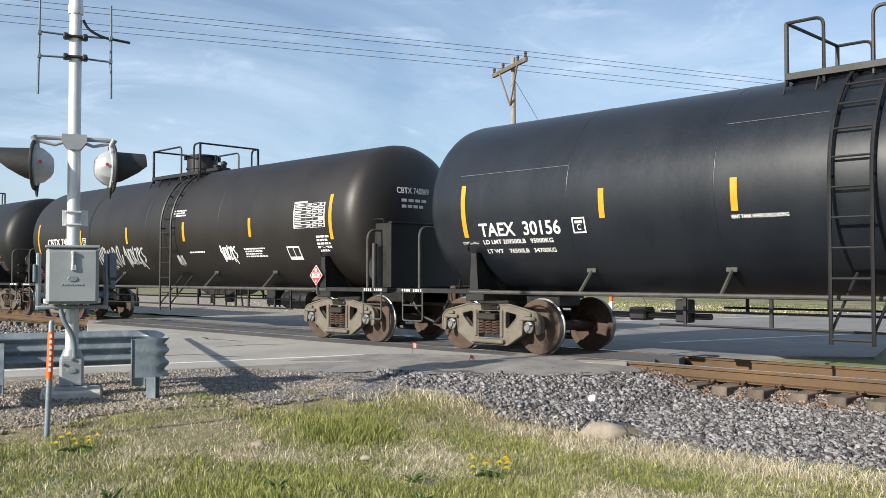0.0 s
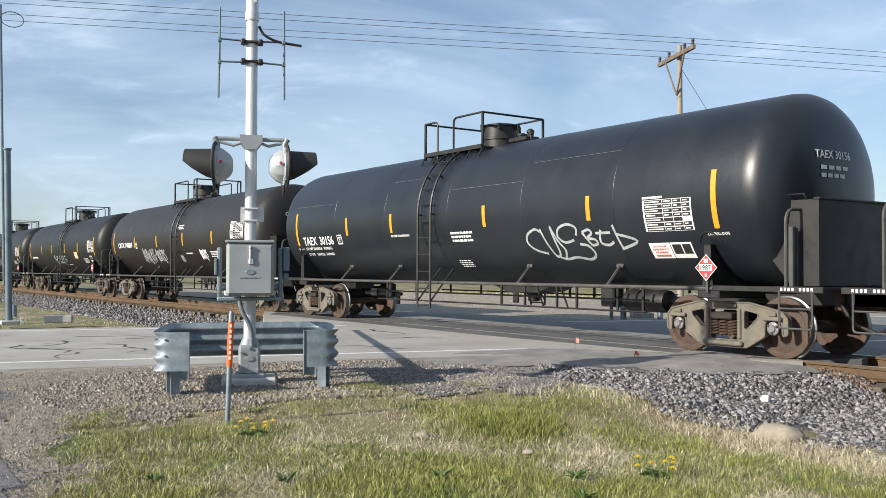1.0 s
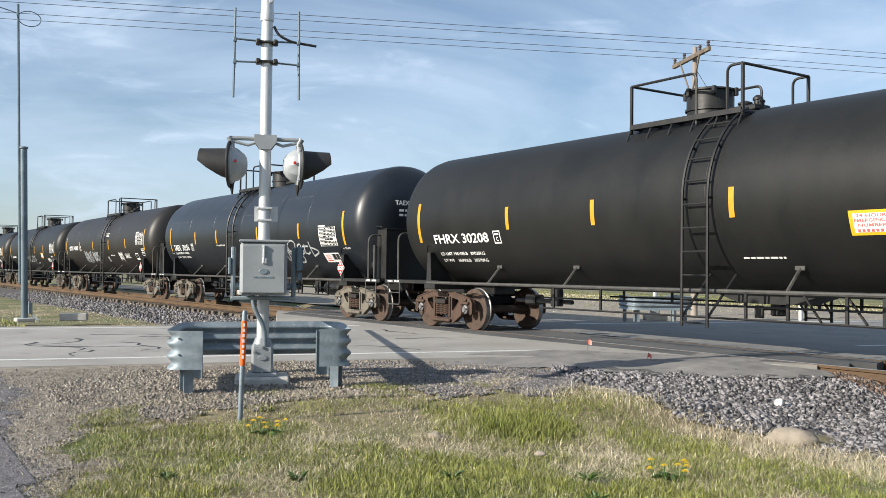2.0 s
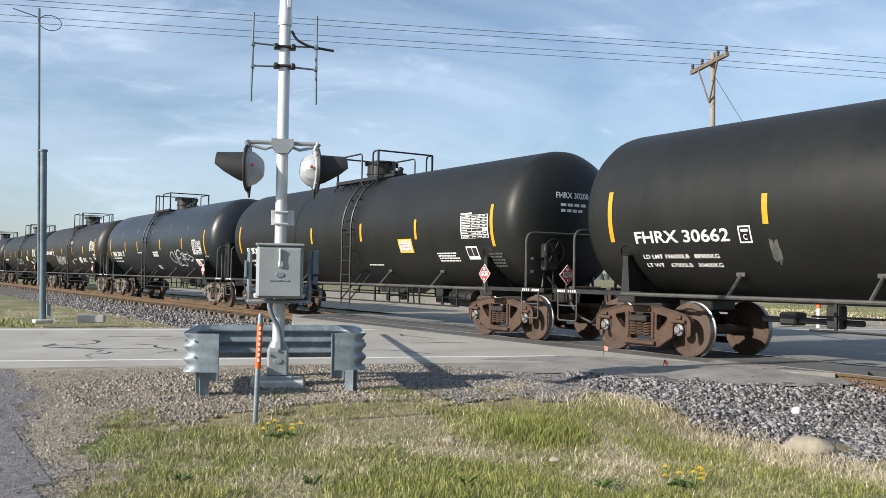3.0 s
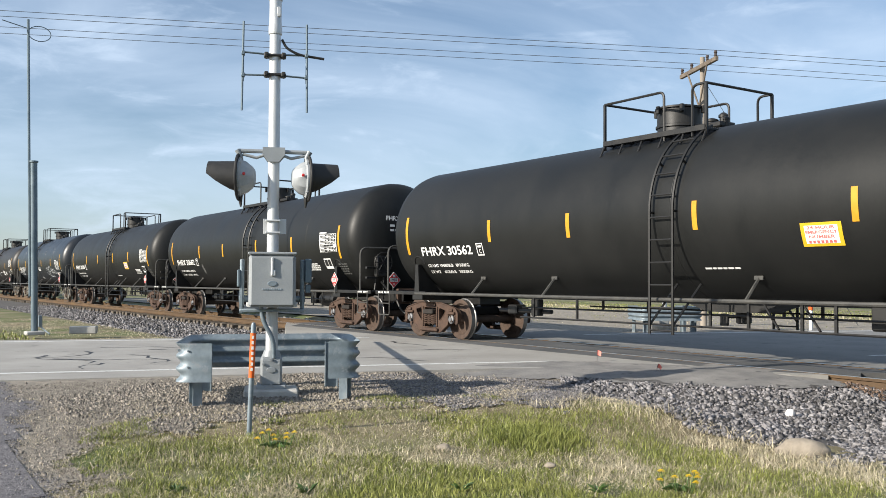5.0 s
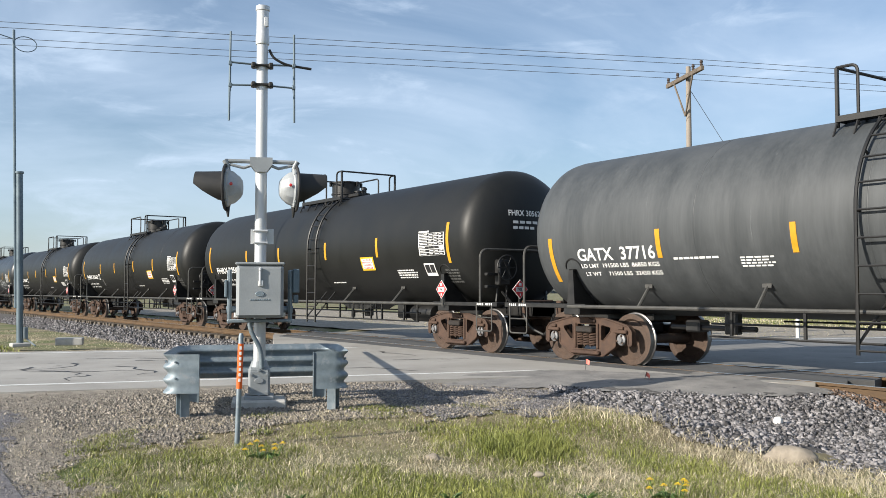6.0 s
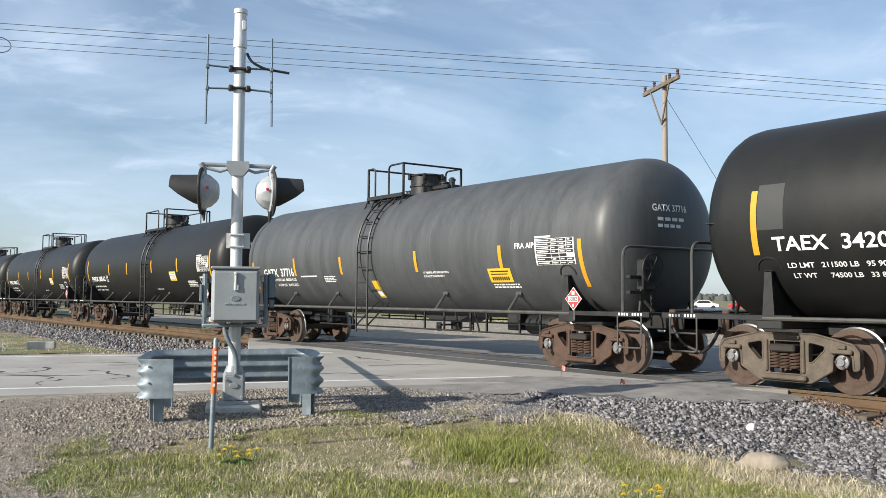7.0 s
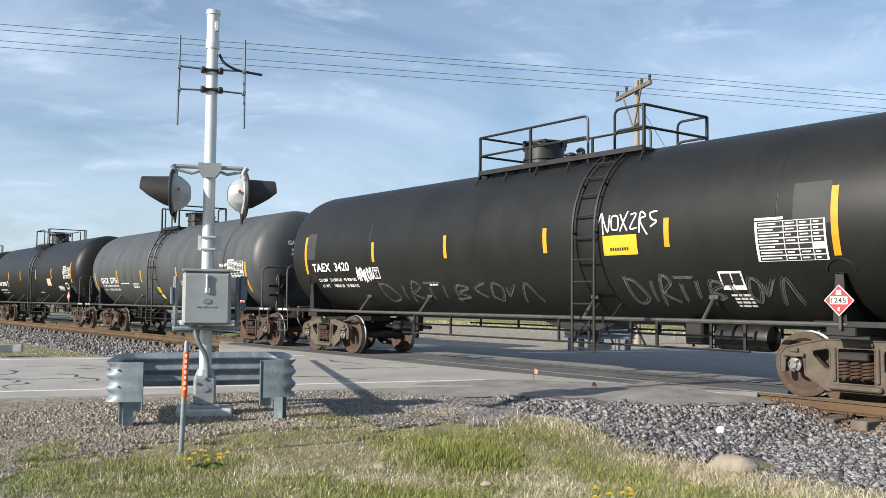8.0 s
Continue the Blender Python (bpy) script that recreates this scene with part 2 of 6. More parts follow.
class Mesh:
    """Collects corners and faces of one part; mi is the slot of the faces that are added."""

    def __init__(self):
        self.v, self.f, self.mi, self.slots = [], [], 0, []

    def add(self, verts, faces):
        o = len(self.v)
        self.v += [tuple(p) for p in verts]
        self.f += [tuple(i + o for i in q) for q in faces]
        self.slots += [self.mi] * len(faces)
        return self

    def box(self, c, s, b=0.006, rot=None):
        """A box of size s about c with chamfered edges."""
        h = [d / 2 for d in s]
        b = min(b, min(h) * 0.6)
        vs, ids = [], {}
        for sx, sy, sz in itertools.product((-1, 1), repeat=3):
            for ax in range(3):
                p = [sx * (h[0] - b), sy * (h[1] - b), sz * (h[2] - b)]
                p[ax] = (sx, sy, sz)[ax] * h[ax]
                ids[sx, sy, sz, ax] = len(vs)
                vs.append(p)
        fs = []
        for ax in range(3):
            u, w = [k for k in range(3) if k != ax]
            for s0 in (-1, 1):
                loop = []
                for a, c2 in ((-1, -1), (1, -1), (1, 1), (-1, 1)):
                    k = [0, 0, 0]
                    k[ax], k[u], k[w] = s0, a, c2
                    loop.append(ids[(*k, ax)])
                flip = (s0 > 0) == (ax == 1)
                fs.append(loop[::-1] if flip else loop)
            for a, c2 in itertools.product((-1, 1), repeat=2):
                k0, k1 = [0, 0, 0], [0, 0, 0]
                k0[ax], k1[ax] = -1, 1
                for k in (k0, k1):
                    k[u], k[w] = a, c2
                fs.append([ids[(*k0, u)], ids[(*k1, u)], ids[(*k1, w)], ids[(*k0, w)]])
        for s3 in itertools.product((-1, 1), repeat=3):
            fs.append([ids[(*s3, 0)], ids[(*s3, 1)], ids[(*s3, 2)]])
        r = rot or Matrix.Identity(3)
        return self.add([Vector(c) + r @ Vector(p) for p in vs], fs)

    def tube(self, pts, r, seg=8, caps=True, radii=None):
        pts = [Vector(p) for p in pts]
        vs, fs = [], []
        up = None
        for i, p in enumerate(pts):
            d = (pts[min(i + 1, len(pts) - 1)] - pts[max(i - 1, 0)]).normalized()
            if up is None:
                up = Vector((0, 0, 1)) if abs(d.z) < 0.9 else Vector((1, 0, 0))
            a = d.cross(up).normalized()
            bb = a.cross(d).normalized()
            up = bb
            rr = radii[i] if radii else r
            for k in range(seg):
                t = 2 * math.pi * k / seg
                vs.append(p + (a * math.cos(t) + bb * math.sin(t)) * rr)
        for i in range(len(pts) - 1):
            for k in range(seg):
                k2 = (k + 1) % seg
                fs.append((i * seg + k, (i + 1) * seg + k, (i + 1) * seg + k2, i * seg + k2))
        if caps:
            fs += [tuple(range(seg)), tuple(reversed(range((len(pts) - 1) * seg, len(pts) * seg)))]
        return self.add(vs, fs)

    def lathe(self, prof, m=None, seg=32, slots=None):
        """Turns a profile of (radius, height) about z, then places it by m."""
        m = m or Matrix.Identity(4)
        vs, fs, keep = [], [], self.mi
        for r, z in prof:
            for k in range(seg):
                t = 2 * math.pi * k / seg
                vs.append(m @ Vector((r * math.cos(t), r * math.sin(t), z)))
        o = len(self.v)
        self.v += [tuple(p) for p in vs]
        for i in range(len(prof) - 1):
            for k in range(seg):
                k2 = (k + 1) % seg
                self.f.append((o + i * seg + k, o + i * seg + k2, o + (i + 1) * seg + k2, o + (i + 1) * seg + k))
                self.slots.append(slots[i] if slots else keep)
        for i, rev in ((0, True), (len(prof) - 1, False)):
            if prof[i][0] > 1e-5:
                loop = [o + i * seg + k for k in range(seg)]
                self.f.append(tuple(reversed(loop)) if rev else tuple(loop))
                self.slots.append(slots[min(i, len(slots) - 1)] if slots else keep)
        return self

    def prism(self, poly, y0, y1, axis="y"):
        """A polygon in x-z (or another pair) drawn out along an axis."""
        put = {"y": lambda a, b, c: (a, c, b), "x": lambda a, b, c: (c, a, b), "z": lambda a, b, c: (a, b, c)}[axis]
        k = len(poly)
        vs = [put(a, b, y0) for a, b in poly] + [put(a, b, y1) for a, b in poly]
        fs = [tuple(range(k)), tuple(reversed(range(k, 2 * k)))] + [(i, i + k, (i + 1) % k + k, (i + 1) % k) for i in range(k)]
        return self.add(vs, fs)

    def mesh(self, name, mats, angle=35):
        me = bpy.data.meshes.new(name)
        me.from_pydata(self.v, [], self.f)
        for m in mats if isinstance(mats, (list, tuple)) else [mats]:
            me.materials.append(m)
        me.polygons.foreach_set("material_index", self.slots)
        bm = bmesh.new()
        bm.from_mesh(me)
        bmesh.ops.recalc_face_normals(bm, faces=bm.faces)
        bm.to_mesh(me)
        bm.free()
        me.shade_smooth()
        me.set_sharp_from_angle(angle=radians(angle))
        return me


MESHES = {}


def shared(key, make):
    """The mesh under a key, made at its first use."""
    if key not in MESHES:
        MESHES[key] = make()
    return MESHES[key]


def part(name, me, parent, m=None, label=""):
    ob = new(name, me)
    ob.parent = parent
    if m is not None:
        ob.matrix_basis = m
    return tagged(ob, label)


def thing(name, label, category, m=None, group="", kind="", data=None):
    ob = new(name, data)
    if m is not None:
        ob.matrix_basis = m
    return tagged(ob, label, category, group, kind)


def joined_mesh(name, v, f, mats, smooth=False):
    """A large mesh from arrays of corners and of equal faces."""
    me = bpy.data.meshes.new(name)
    v, f = np.asarray(v, dtype=np.float32), np.asarray(f, dtype=np.int32)
    me.vertices.add(len(v))
    me.vertices.foreach_set("co", v.ravel())
    k = f.shape[1]
    me.loops.add(f.size)
    me.loops.foreach_set("vertex_index", f.ravel())
    me.polygons.add(len(f))
    me.polygons.foreach_set("loop_start", np.arange(0, f.size, k, dtype=np.int32))
    me.update(calc_edges=True)
    me.materials.append(mats)
    if smooth:
        me.shade_smooth()
    return me

# ---- ground, road and track ----
ROAD_DIR = Vector((0.282, 0.959))
ROAD_SIDE = Vector((0.959, -0.282))
ROAD_C = Vector((-17.4, 3.0))
ROAD_HALF = 4.35


def smooth(a, b, x):
    t = max(0.0, min(1.0, (x - a) / (b - a)))
    return t * t * (3 - 2 * t)


def road_gap(x, y):
    """Metres beyond the road's edge on the camera's side."""
    return (Vector((x, y)) - ROAD_C).dot(ROAD_SIDE) - ROAD_HALF


def inside(x, y, poly):
    c, j = False, len(poly) - 1
    for i in range(len(poly)):
        (x0, y0), (x1, y1) = poly[i], poly[j]
        if (y0 > y) != (y1 > y) and x < (x1 - x0) * (y - y0) / (y1 - y0) + x0:
            c = not c
        j = i
    return c


APRON_EDGE = [(-11.2, 7.6), (-10.45, 8.4), (-9.95, 8.85), (-9.25, 9.3), (-8.55, 9.5), (-8.05, 9.95), (-7.7, 10.7), (-7.4, 11.1), (-7.45, 11.8), (-7.95, 12.3)]


def apron_gap(x, y):
    """Metres outside the edge of the broken asphalt beside the crossing; less than 0 on it."""
    best = 99.0
    for (x0, y0), (x1, y1) in zip(APRON_EDGE, APRON_EDGE[1:]):
        dx, dy = x1 - x0, y1 - y0
        t = max(0.0, min(1.0, ((x - x0) * dx + (y - y0) * dy) / (dx * dx + dy * dy)))
        best = min(best, math.hypot(x - x0 - t * dx, y - y0 - t * dy))
    return -best if inside(x, y, APRON_EDGE + [(-30.0, 12.3), (-30.0, 7.9)]) else best


def ground_z(x, y):
    d = road_gap(x, y)
    if y < TRACK_Y:
        d -= 3.2 * smooth(6.0, 9.5, y) * (1 - smooth(-7.2, -6.4, x + 0.7 * smooth(10.2, 10.8, y)))
    z = -0.034 - 0.196 * smooth(2.2, 6.5, d)
    if y < TRACK_Y:
        z -= 0.14 * smooth(3.0, 6.0, d) * smooth(3.0, 7.0, y)
    bed = abs(y - TRACK_Y)
    if 7.4 < y < TRACK_Y and -11.8 < x < -4.5:
        z = min(z, -0.08 - 0.24 * smooth(-0.5, 1.3, apron_gap(x, y)) * smooth(7.4, 9.0, y))
    if y > TRACK_Y:
        z = min(z, -0.05) if d < 2.0 else -0.05 - 0.18 * smooth(5.0, 10.0, d)
    if d < -2 * ROAD_HALF - 0.3:
        z = -0.12 - 0.13 * smooth(3.0, 5.0, y) - 0.2 * (1 - smooth(4.2, 5.2, bed))
    return z + 0.01 * noise.noise((x * 0.6, y * 0.6, 0.0)) - 0.12 * (1 - smooth(3.5, 4.6, bed)) * smooth(-6.9, -6.0, x) * (d > 0.3) * (y < TRACK_Y + 1.2)


def axis_steps(lo, hi, step, far):
    a = list(np.arange(lo, hi + step / 2, step))
    s, left, right = step, lo, hi
    while right < far:
        s *= 1.6
        left, right = left - s, right + s
        a = [left] + a + [right]
    return a


def build_ground():
    xs, ys = axis_steps(-34, 12, 0.4, 2500), axis_steps(-8, 40, 0.4, 2500)
    # the soil lies deeper under the ballast
    deep = lambda x, y: 0.3 * (x > -8.4 and TRACK_Y - 3.6 < y < TRACK_Y + 1.3)
    v = [(x, y, ground_z(x, y) - deep(x, y) if abs(x) < 120 and abs(y) < 120 else -0.25) for y in ys for x in xs]
    w = len(xs)
    f = [(j * w + i, j * w + i + 1, (j + 1) * w + i + 1, (j + 1) * w + i) for j in range(len(ys) - 1) for i in range(w - 1)]
    thing("ground", "patchy spring grass and dry thatch over flat open fields", "ground", kind="structure", data=joined_mesh("ground", v, f, GROUND, True))


build_ground()


def strip(name, pts, z, mtl, thick, label, category, parent=None):
    """A flat slab with a given outline, thick metres deep."""
    me = Mesh().prism(pts, z - thick, z, "z").mesh(name, mtl, 20)
    if parent:
        return part(name, me, parent, label=label)
    return thing(name, label, category, kind="structure", data=me)


def road_pt(s, side):
    p = ROAD_C + ROAD_DIR * s + ROAD_SIDE * side
    return (p.x, p.y)


def build_road():
    near, far = TRACK_Y - 0.835, TRACK_Y + 0.835
    sl = ROAD_DIR.x / ROAD_DIR.y

    def edge(side, y):
        p = ROAD_C + ROAD_SIDE * side
        return (p.x + (y - p.y) * sl, y)

    a, b = -ROAD_HALF, ROAD_HALF
    strip("road", [edge(a, -60), edge(b, -60), edge(b, 8.6), (-10.9, 9.35), (-10.3, 9.75), (-9.75, 10.5), (-8.9, 11.2), (-8.3, 11.6), (-8.0, near), (-27.0, near), (-25.2, 11.2), edge(a, 9.0)], -0.004, ASPHALT, 0.18,
          "worn pale asphalt road with cracked edges before the rails", "road")
    strip("road", [(-27.0, far), (-7.9, far), (-7.2, 14.3), (-5.6, 15.6), edge(b + 0.8, 20.5), edge(b + 2.5, 60), edge(a, 60), edge(a, 17.5), (-26.5, 15.5)], -0.004, SHADED_FAR_ASPHALT, 0.18,
          "worn asphalt road on the far side of the rails", "road")
    strip("crossing_panel", [(-27.0, TRACK_Y - 0.64), (-8.05, TRACK_Y - 0.64), (-7.8, TRACK_Y - 0.35), (-7.95, TRACK_Y - 0.1), (-7.7, TRACK_Y + 0.2), (-7.85, TRACK_Y + 0.64), (-27.0, TRACK_Y + 0.64)], -0.006, DARK_ASPHALT, 0.12,
          "asphalt crossing surface between the two rails", "road")
    strip("asphalt_patch", [(-25.0, near - 0.75), (-20.0, near - 0.62), (-15.0, near - 0.7), (-11.0, near - 0.55), (-9.0, near - 0.5), (-8.2, near), (-26.0, near)], -0.0015, DARK_ASPHALT, 0.004,
          "dark asphalt patch laid along the rail", "road")
    # edge lines, each a thin coat of paint
    for side, y0, y1 in ((ROAD_HALF - 0.95, -60, 10.1), (-ROAD_HALF + 0.6, -60, 10.6), (ROAD_HALF - 0.7, 16.0, 60), (-ROAD_HALF + 0.6, 16.0, 60)):
        strip("road_marking", [edge(side - 0.06, y0), edge(side + 0.06, y0), edge(side + 0.06, y1), edge(side - 0.06, y1)], 0.0, ROAD_PAINT, 0.003, "worn white edge line painted on the asphalt", "road marking")
    rnd = random.Random(4)
    # branching cracks in the near lane
    for k, (s0, side0, ang, n) in enumerate(((1.0, -1.6, 1.7, 9), (0.4, 1.0, 1.2, 8), (0.8, -0.6, 0.4, 9), (1.6, 0.4, 0.9, 9), (1.2, 2.0, 0.3, 6), (1.9, -0.9, 1.1, 7), (0.2, 0.2, 0.2, 8), (2.4, 1.2, 2.2, 7), (-1.6, 0.6, 0.1, 8), (-4.0, -1.4, 0.05, 9), (5.2, 2.0, 1.6, 6), (6.6, 0.4, 1.45, 8), (4.4, -1.0, 0.1, 9), (7.0, -2.2, 0.2, 8))):
        p, d, left, right = Vector((s0, side0)), ang, [], []
        for i in range(n):
            w = (0.015 + 0.04 * rnd.random()) * (1 - 0.8 * i / n)
            q = Vector((math.sin(d), math.cos(d)))
            o = Vector((q.y, -q.x)) * w
            left.append(road_pt(*(p + o)))
            right.append(road_pt(*(p - o)))
            p = p + q * (0.12 + 0.3 * rnd.random())
            d += rnd.uniform(-1.0, 1.0)
        m = Mesh()
        n2 = len(left)
        m.add([(x, y, -0.001) for x, y in left + right], [(i, i + 1, n2 + i + 1, n2 + i) for i in range(n2 - 1)])
        thing("road_crack", "dark jagged crack in the asphalt road", "road crack", kind="structure", data=m.mesh("road_crack", TAR))


build_road()

GRASS_EDGE = [(-5.6, 0.6), (-6.5, 1.6), (-8.3, 1.95), (-8.6, 2.6), (-8.8, 4.6), (-8.3, 6.1), (-7.9, 7.2), (-6.45, 7.9), (-2.9, 8.1), (6.0, 8.2), (6.0, -3.0), (-4.8, -3.0)]


def ballast_z(x, y):
    """Height of the ballast bed: level between the ends of the ties, sloping off beyond them."""
    a = abs(y - TRACK_Y)
    z = -0.262 - 0.085 * smooth(0.95, 1.4, a) - 0.05 * smooth(1.6, 5.4, a)
    if -10.5 < x < -5.8 and y < 11.4:
        z = max(z, ground_z(x, y) + 0.025)
    if -12.0 < x < -5.0 and y < TRACK_Y - 0.8:
        z = max(z, -0.12 - 0.25 * smooth(0.0, 1.4, apron_gap(x, y)))
    return z


def sheet(name, x0, x1, y0, y1, step, zf, keep, mtl, label):
    xs, ys = np.arange(x0, x1, step), np.arange(y0, y1, step)
    idx, v, f = {}, [], []
    for j, y in enumerate(ys):
        for i, x in enumerate(xs):
            if keep(x, y):
                idx[i, j] = len(v)
                v.append((x, y, zf(x, y)))
    for (i, j), k in idx.items():
        q = [idx.get(c) for c in ((i + 1, j), (i + 1, j + 1), (i, j + 1))]
        if None not in q:
            f.append((k, *q))
    return thing(name, label, name.replace("_", " "), kind="structure", data=joined_mesh(name, v, f, mtl, True))


def grassy(x, y):
    """Inside the ragged edge of the grass."""
    u = 0.6 * noise.noise((x * 1.7, y * 1.7, 3.0)) + 0.3 * noise.noise((x * 5.5, y * 5.5, 7.0))
    w = 0.6 * noise.noise((x * 1.7, y * 1.7, 9.0)) + 0.3 * noise.noise((x * 5.5, y * 5.5, 1.0))
    return inside(x + u, y + w, GRASS_EDGE)


def wob(x, y, s=1.0, a=0.4):
    return a * noise.noise((x * s, y * s, 3.0))


def on_road(x, y):
    d = road_gap(x, y)
    return -2 * ROAD_HALF - 0.15 < d < 0.0


def right_bed(x, y):
    return x > (-8.3 - 2.6 * smooth(8.0, 9.2, y) if y < 10.3 else -9.6 + 1.2 * smooth(11.0, 12.0, y)) + wob(x, y) * (y < 11.6) and -5.3 - wob(x, y, 0.8, 0.5) < y - TRACK_Y < 1.9


def left_bed(x, y):
    return road_gap(x, y) < -2 * ROAD_HALF + 0.1 and -9.6 < y - TRACK_Y + wob(x, y, 0.8, 0.5) < 9.0


sheet("ballast_bed", -9.8, 14, 7.2, 18.6, 0.2, lambda x, y: ballast_z(x, y) + 0.03 * noise.noise((x * 3, y * 3, 0)), right_bed, BALLAST_BED, "grey crushed stone ballast sloping away from the rails")
sheet("ballast_bed", -130, -19, 2.4, 22.6, 0.4, lambda x, y: ballast_z(x, y) + 0.03 * noise.noise((x * 3, y * 3, 0)), left_bed, BALLAST_BED, "grey crushed stone ballast along the far stretch of track")


def gravel_zone(x, y):
    d = road_gap(x, y)
    return -0.12 < d + wob(x, y, 3, 0.2) and y < 9.9 + wob(x, y, 1.5, 0.7) and not grassy(x, y) and x < -7.0 + wob(x, y) and d < 9


def on_apron(x, y):
    return -2.2 < apron_gap(x, y) + wob(x, y, 2.4, 0.32) + wob(x, y, 8.0, 0.16) < 0.0 and y < TRACK_Y - 0.86 and x > -11.8


sheet("asphalt_apron", -12.2, -7.0, 7.8, 12.2, 0.07, lambda x, y: 0.004 - 0.085 * smooth(-1.2, 0.1, apron_gap(x, y)) + 0.008 * noise.noise((x * 4, y * 4, 0)),
      on_apron, APRON, "broken dusty asphalt apron crumbling into the ballast")
sheet("gravel_field", -80, -12, 18.0, 36.0, 0.6, lambda x, y: -0.2 + 0.03 * noise.noise((x, y, 0)), lambda x, y: road_gap(x, y) < -2 * ROAD_HALF - 0.2, GRAVEL_BED, "pale gravel ground beyond the track")
sheet("gravel_shoulder", -16, -6.6, -6, 11.4, 0.15, lambda x, y: ground_z(x, y) + 0.014 + 0.008 * noise.noise((x * 5, y * 5, 0)), gravel_zone, GRAVEL_BED, "dusty pale gravel shoulder beside the road")
sheet("gravel_drive", -13.4, -3.2, -8, 2.4, 0.15, lambda x, y: ground_z(x, y) + 0.024 + 0.006 * noise.noise((x * 5, y * 5, 0)),
      lambda x, y: road_gap(x, y) > 0.05 and y < 1.2 - 0.12 * (x + 6) + wob(x, y, 1.2, 0.35) + wob(x, y, 5.0, 0.2) and x < -3.8 + wob(x, y, 1.0, 0.8), GRAVEL_GREY, "compacted grey gravel driveway meeting the road")


def build_track():
    track = thing("railway_track", "rusty steel rails on weathered timber sleepers", "railway track", kind="structure")
    prof = [(-0.076, -0.186), (0.076, -0.186), (0.076, -0.172), (0.012, -0.155), (0.009, -0.05), (0.036, -0.04), (0.037, -0.008), (0.03, -0.001), (-0.03, -0.001), (-0.037, -0.008), (-0.036, -0.04), (-0.009, -0.05), (-0.012, -0.155), (-0.076, -0.172)]
    for y in (TRACK_Y - 0.755, TRACK_Y + 0.755):
        m = Mesh().prism([(y + a, b) for a, b in prof], -160, 30, "x")
        rail = part("rail", m.mesh("rail", RAIL_RUST, 40), track, label="rusty brown steel rail")
        part("rail_head", Mesh().box((-65, y, 0.0), (190, 0.058, 0.004), 0.001).mesh("rail_head", RAIL_TOP), rail, label="polished running surface of the rail")
    tie = Mesh().box((0, 0, 0), (0.23, 2.6, 0.18), 0.012).mesh("sleeper", TIE)
    plate = Mesh()
    for s in (-1, 1):
        plate.box((0, s * 0.755, 0.0), (0.19, 0.34, 0.014), 0.003)
        for a, b in ((-0.06, 0.1), (0.06, -0.1), (0.06, 0.1)):
            plate.box((a, s * 0.755 + b, 0.016), (0.03, 0.03, 0.03), 0.004)
    plate = plate.mesh("tie_plate", RUST)
    anchor = Mesh().box((0, 0, 0), (0.03, 0.1, 0.05), 0.006).box((0.02, -0.04, 0.02), (0.05, 0.025, 0.03), 0.005).mesh("rail_anchor", RUST)
    rnd = random.Random(7)
    for i in range(230):
        x = -104.06 + i * 0.518
        if -27 < x < -7.9:
            continue
        t = part("sleeper", tie, track, pose(x + rnd.uniform(-0.03, 0.03), TRACK_Y + rnd.uniform(-0.06, 0.06), -0.288, rnd.uniform(-0.5, 0.5), 0, rnd.uniform(-1.5, 1.5)))
        if x > -10:
            part("tie_plate", plate, t, pose(0, 0, 0.097))
            for y in (-0.86, 0.65):
                part("rail_anchor", anchor, t, pose(0.14, y, 0.115))


build_track()

# ---- the train ----
CAR_LEN = 18.05
FIRST_COUPLER = -12.73  # between the two cars of the first moment
TRAVEL = [(0.0, 0.0), (0.5, 6.22), (1.0, 12.47), (1.5, 18.63), (2.0, 24.79), (2.5, 30.95), (3.0, 37.10), (3.5, 43.28), (4.0, 49.44), (4.5, 55.60),
          (5.0, 61.77), (5.5, 67.94), (6.0, 74.10), (6.5, 80.27), (7.0, 86.40), (7.5, 92.55), (8.0, 98.75)]
WHEEL_R = 0.457
WHEELSETS, CARS = [], []


def wheelset_mesh():
    m = Mesh()
    # slots: 0 web, 1 tread, 2 cap
    for s in (-1, 1):
        turn = Matrix.Translation((0, s * 0.755, 0)) @ pose(0, 0, 0, 90 * s, 0, 0)
        prof = [(0.03, -0.09), (0.12, -0.09), (0.14, -0.03), (0.33, -0.005), (0.37, -0.055), (0.425, -0.055), (WHEEL_R, -0.05), (WHEEL_R + 0.003, 0.045), (WHEEL_R + 0.026, 0.055), (WHEEL_R + 0.022, 0.082), (0.42, 0.082), (0.38, 0.075), (0.34, 0.03), (0.15, 0.06), (0.13, 0.09), (0.03, 0.09)]
        slots = [0, 0, 0, 0, 0, 0, 1, 1, 1, 0, 0, 0, 0, 0, 0]
        m.lathe(prof, turn, 40, slots)
        cap = Matrix.Translation((0, s * 1.02, 0)) @ pose(0, 0, 0, -90 * s, 0, 0)
        m.lathe([(0.105, -0.12), (0.105, 0.03), (0.098, 0.05), (0.06, 0.062), (0.05, 0.085), (0.0, 0.085)], cap, 20, [0, 2, 2, 2, 2])
        m.mi = 0
        for k in range(3):
            a = 2 * math.pi * k / 3 + 0.4
            m.box((0.078 * math.cos(a), s * 1.083, 0.078 * math.sin(a)), (0.034, 0.03, 0.034), 0.004)
        # worn paint marks on the web
        m.mi = 2
    m.mi = 0
    m.tube([(0, -1.0, 0), (0, 1.0, 0)], 0.085, 14)
    return m.mesh("wheelset", [WHEEL_RUST, TREAD, CAP_STEEL], 30)


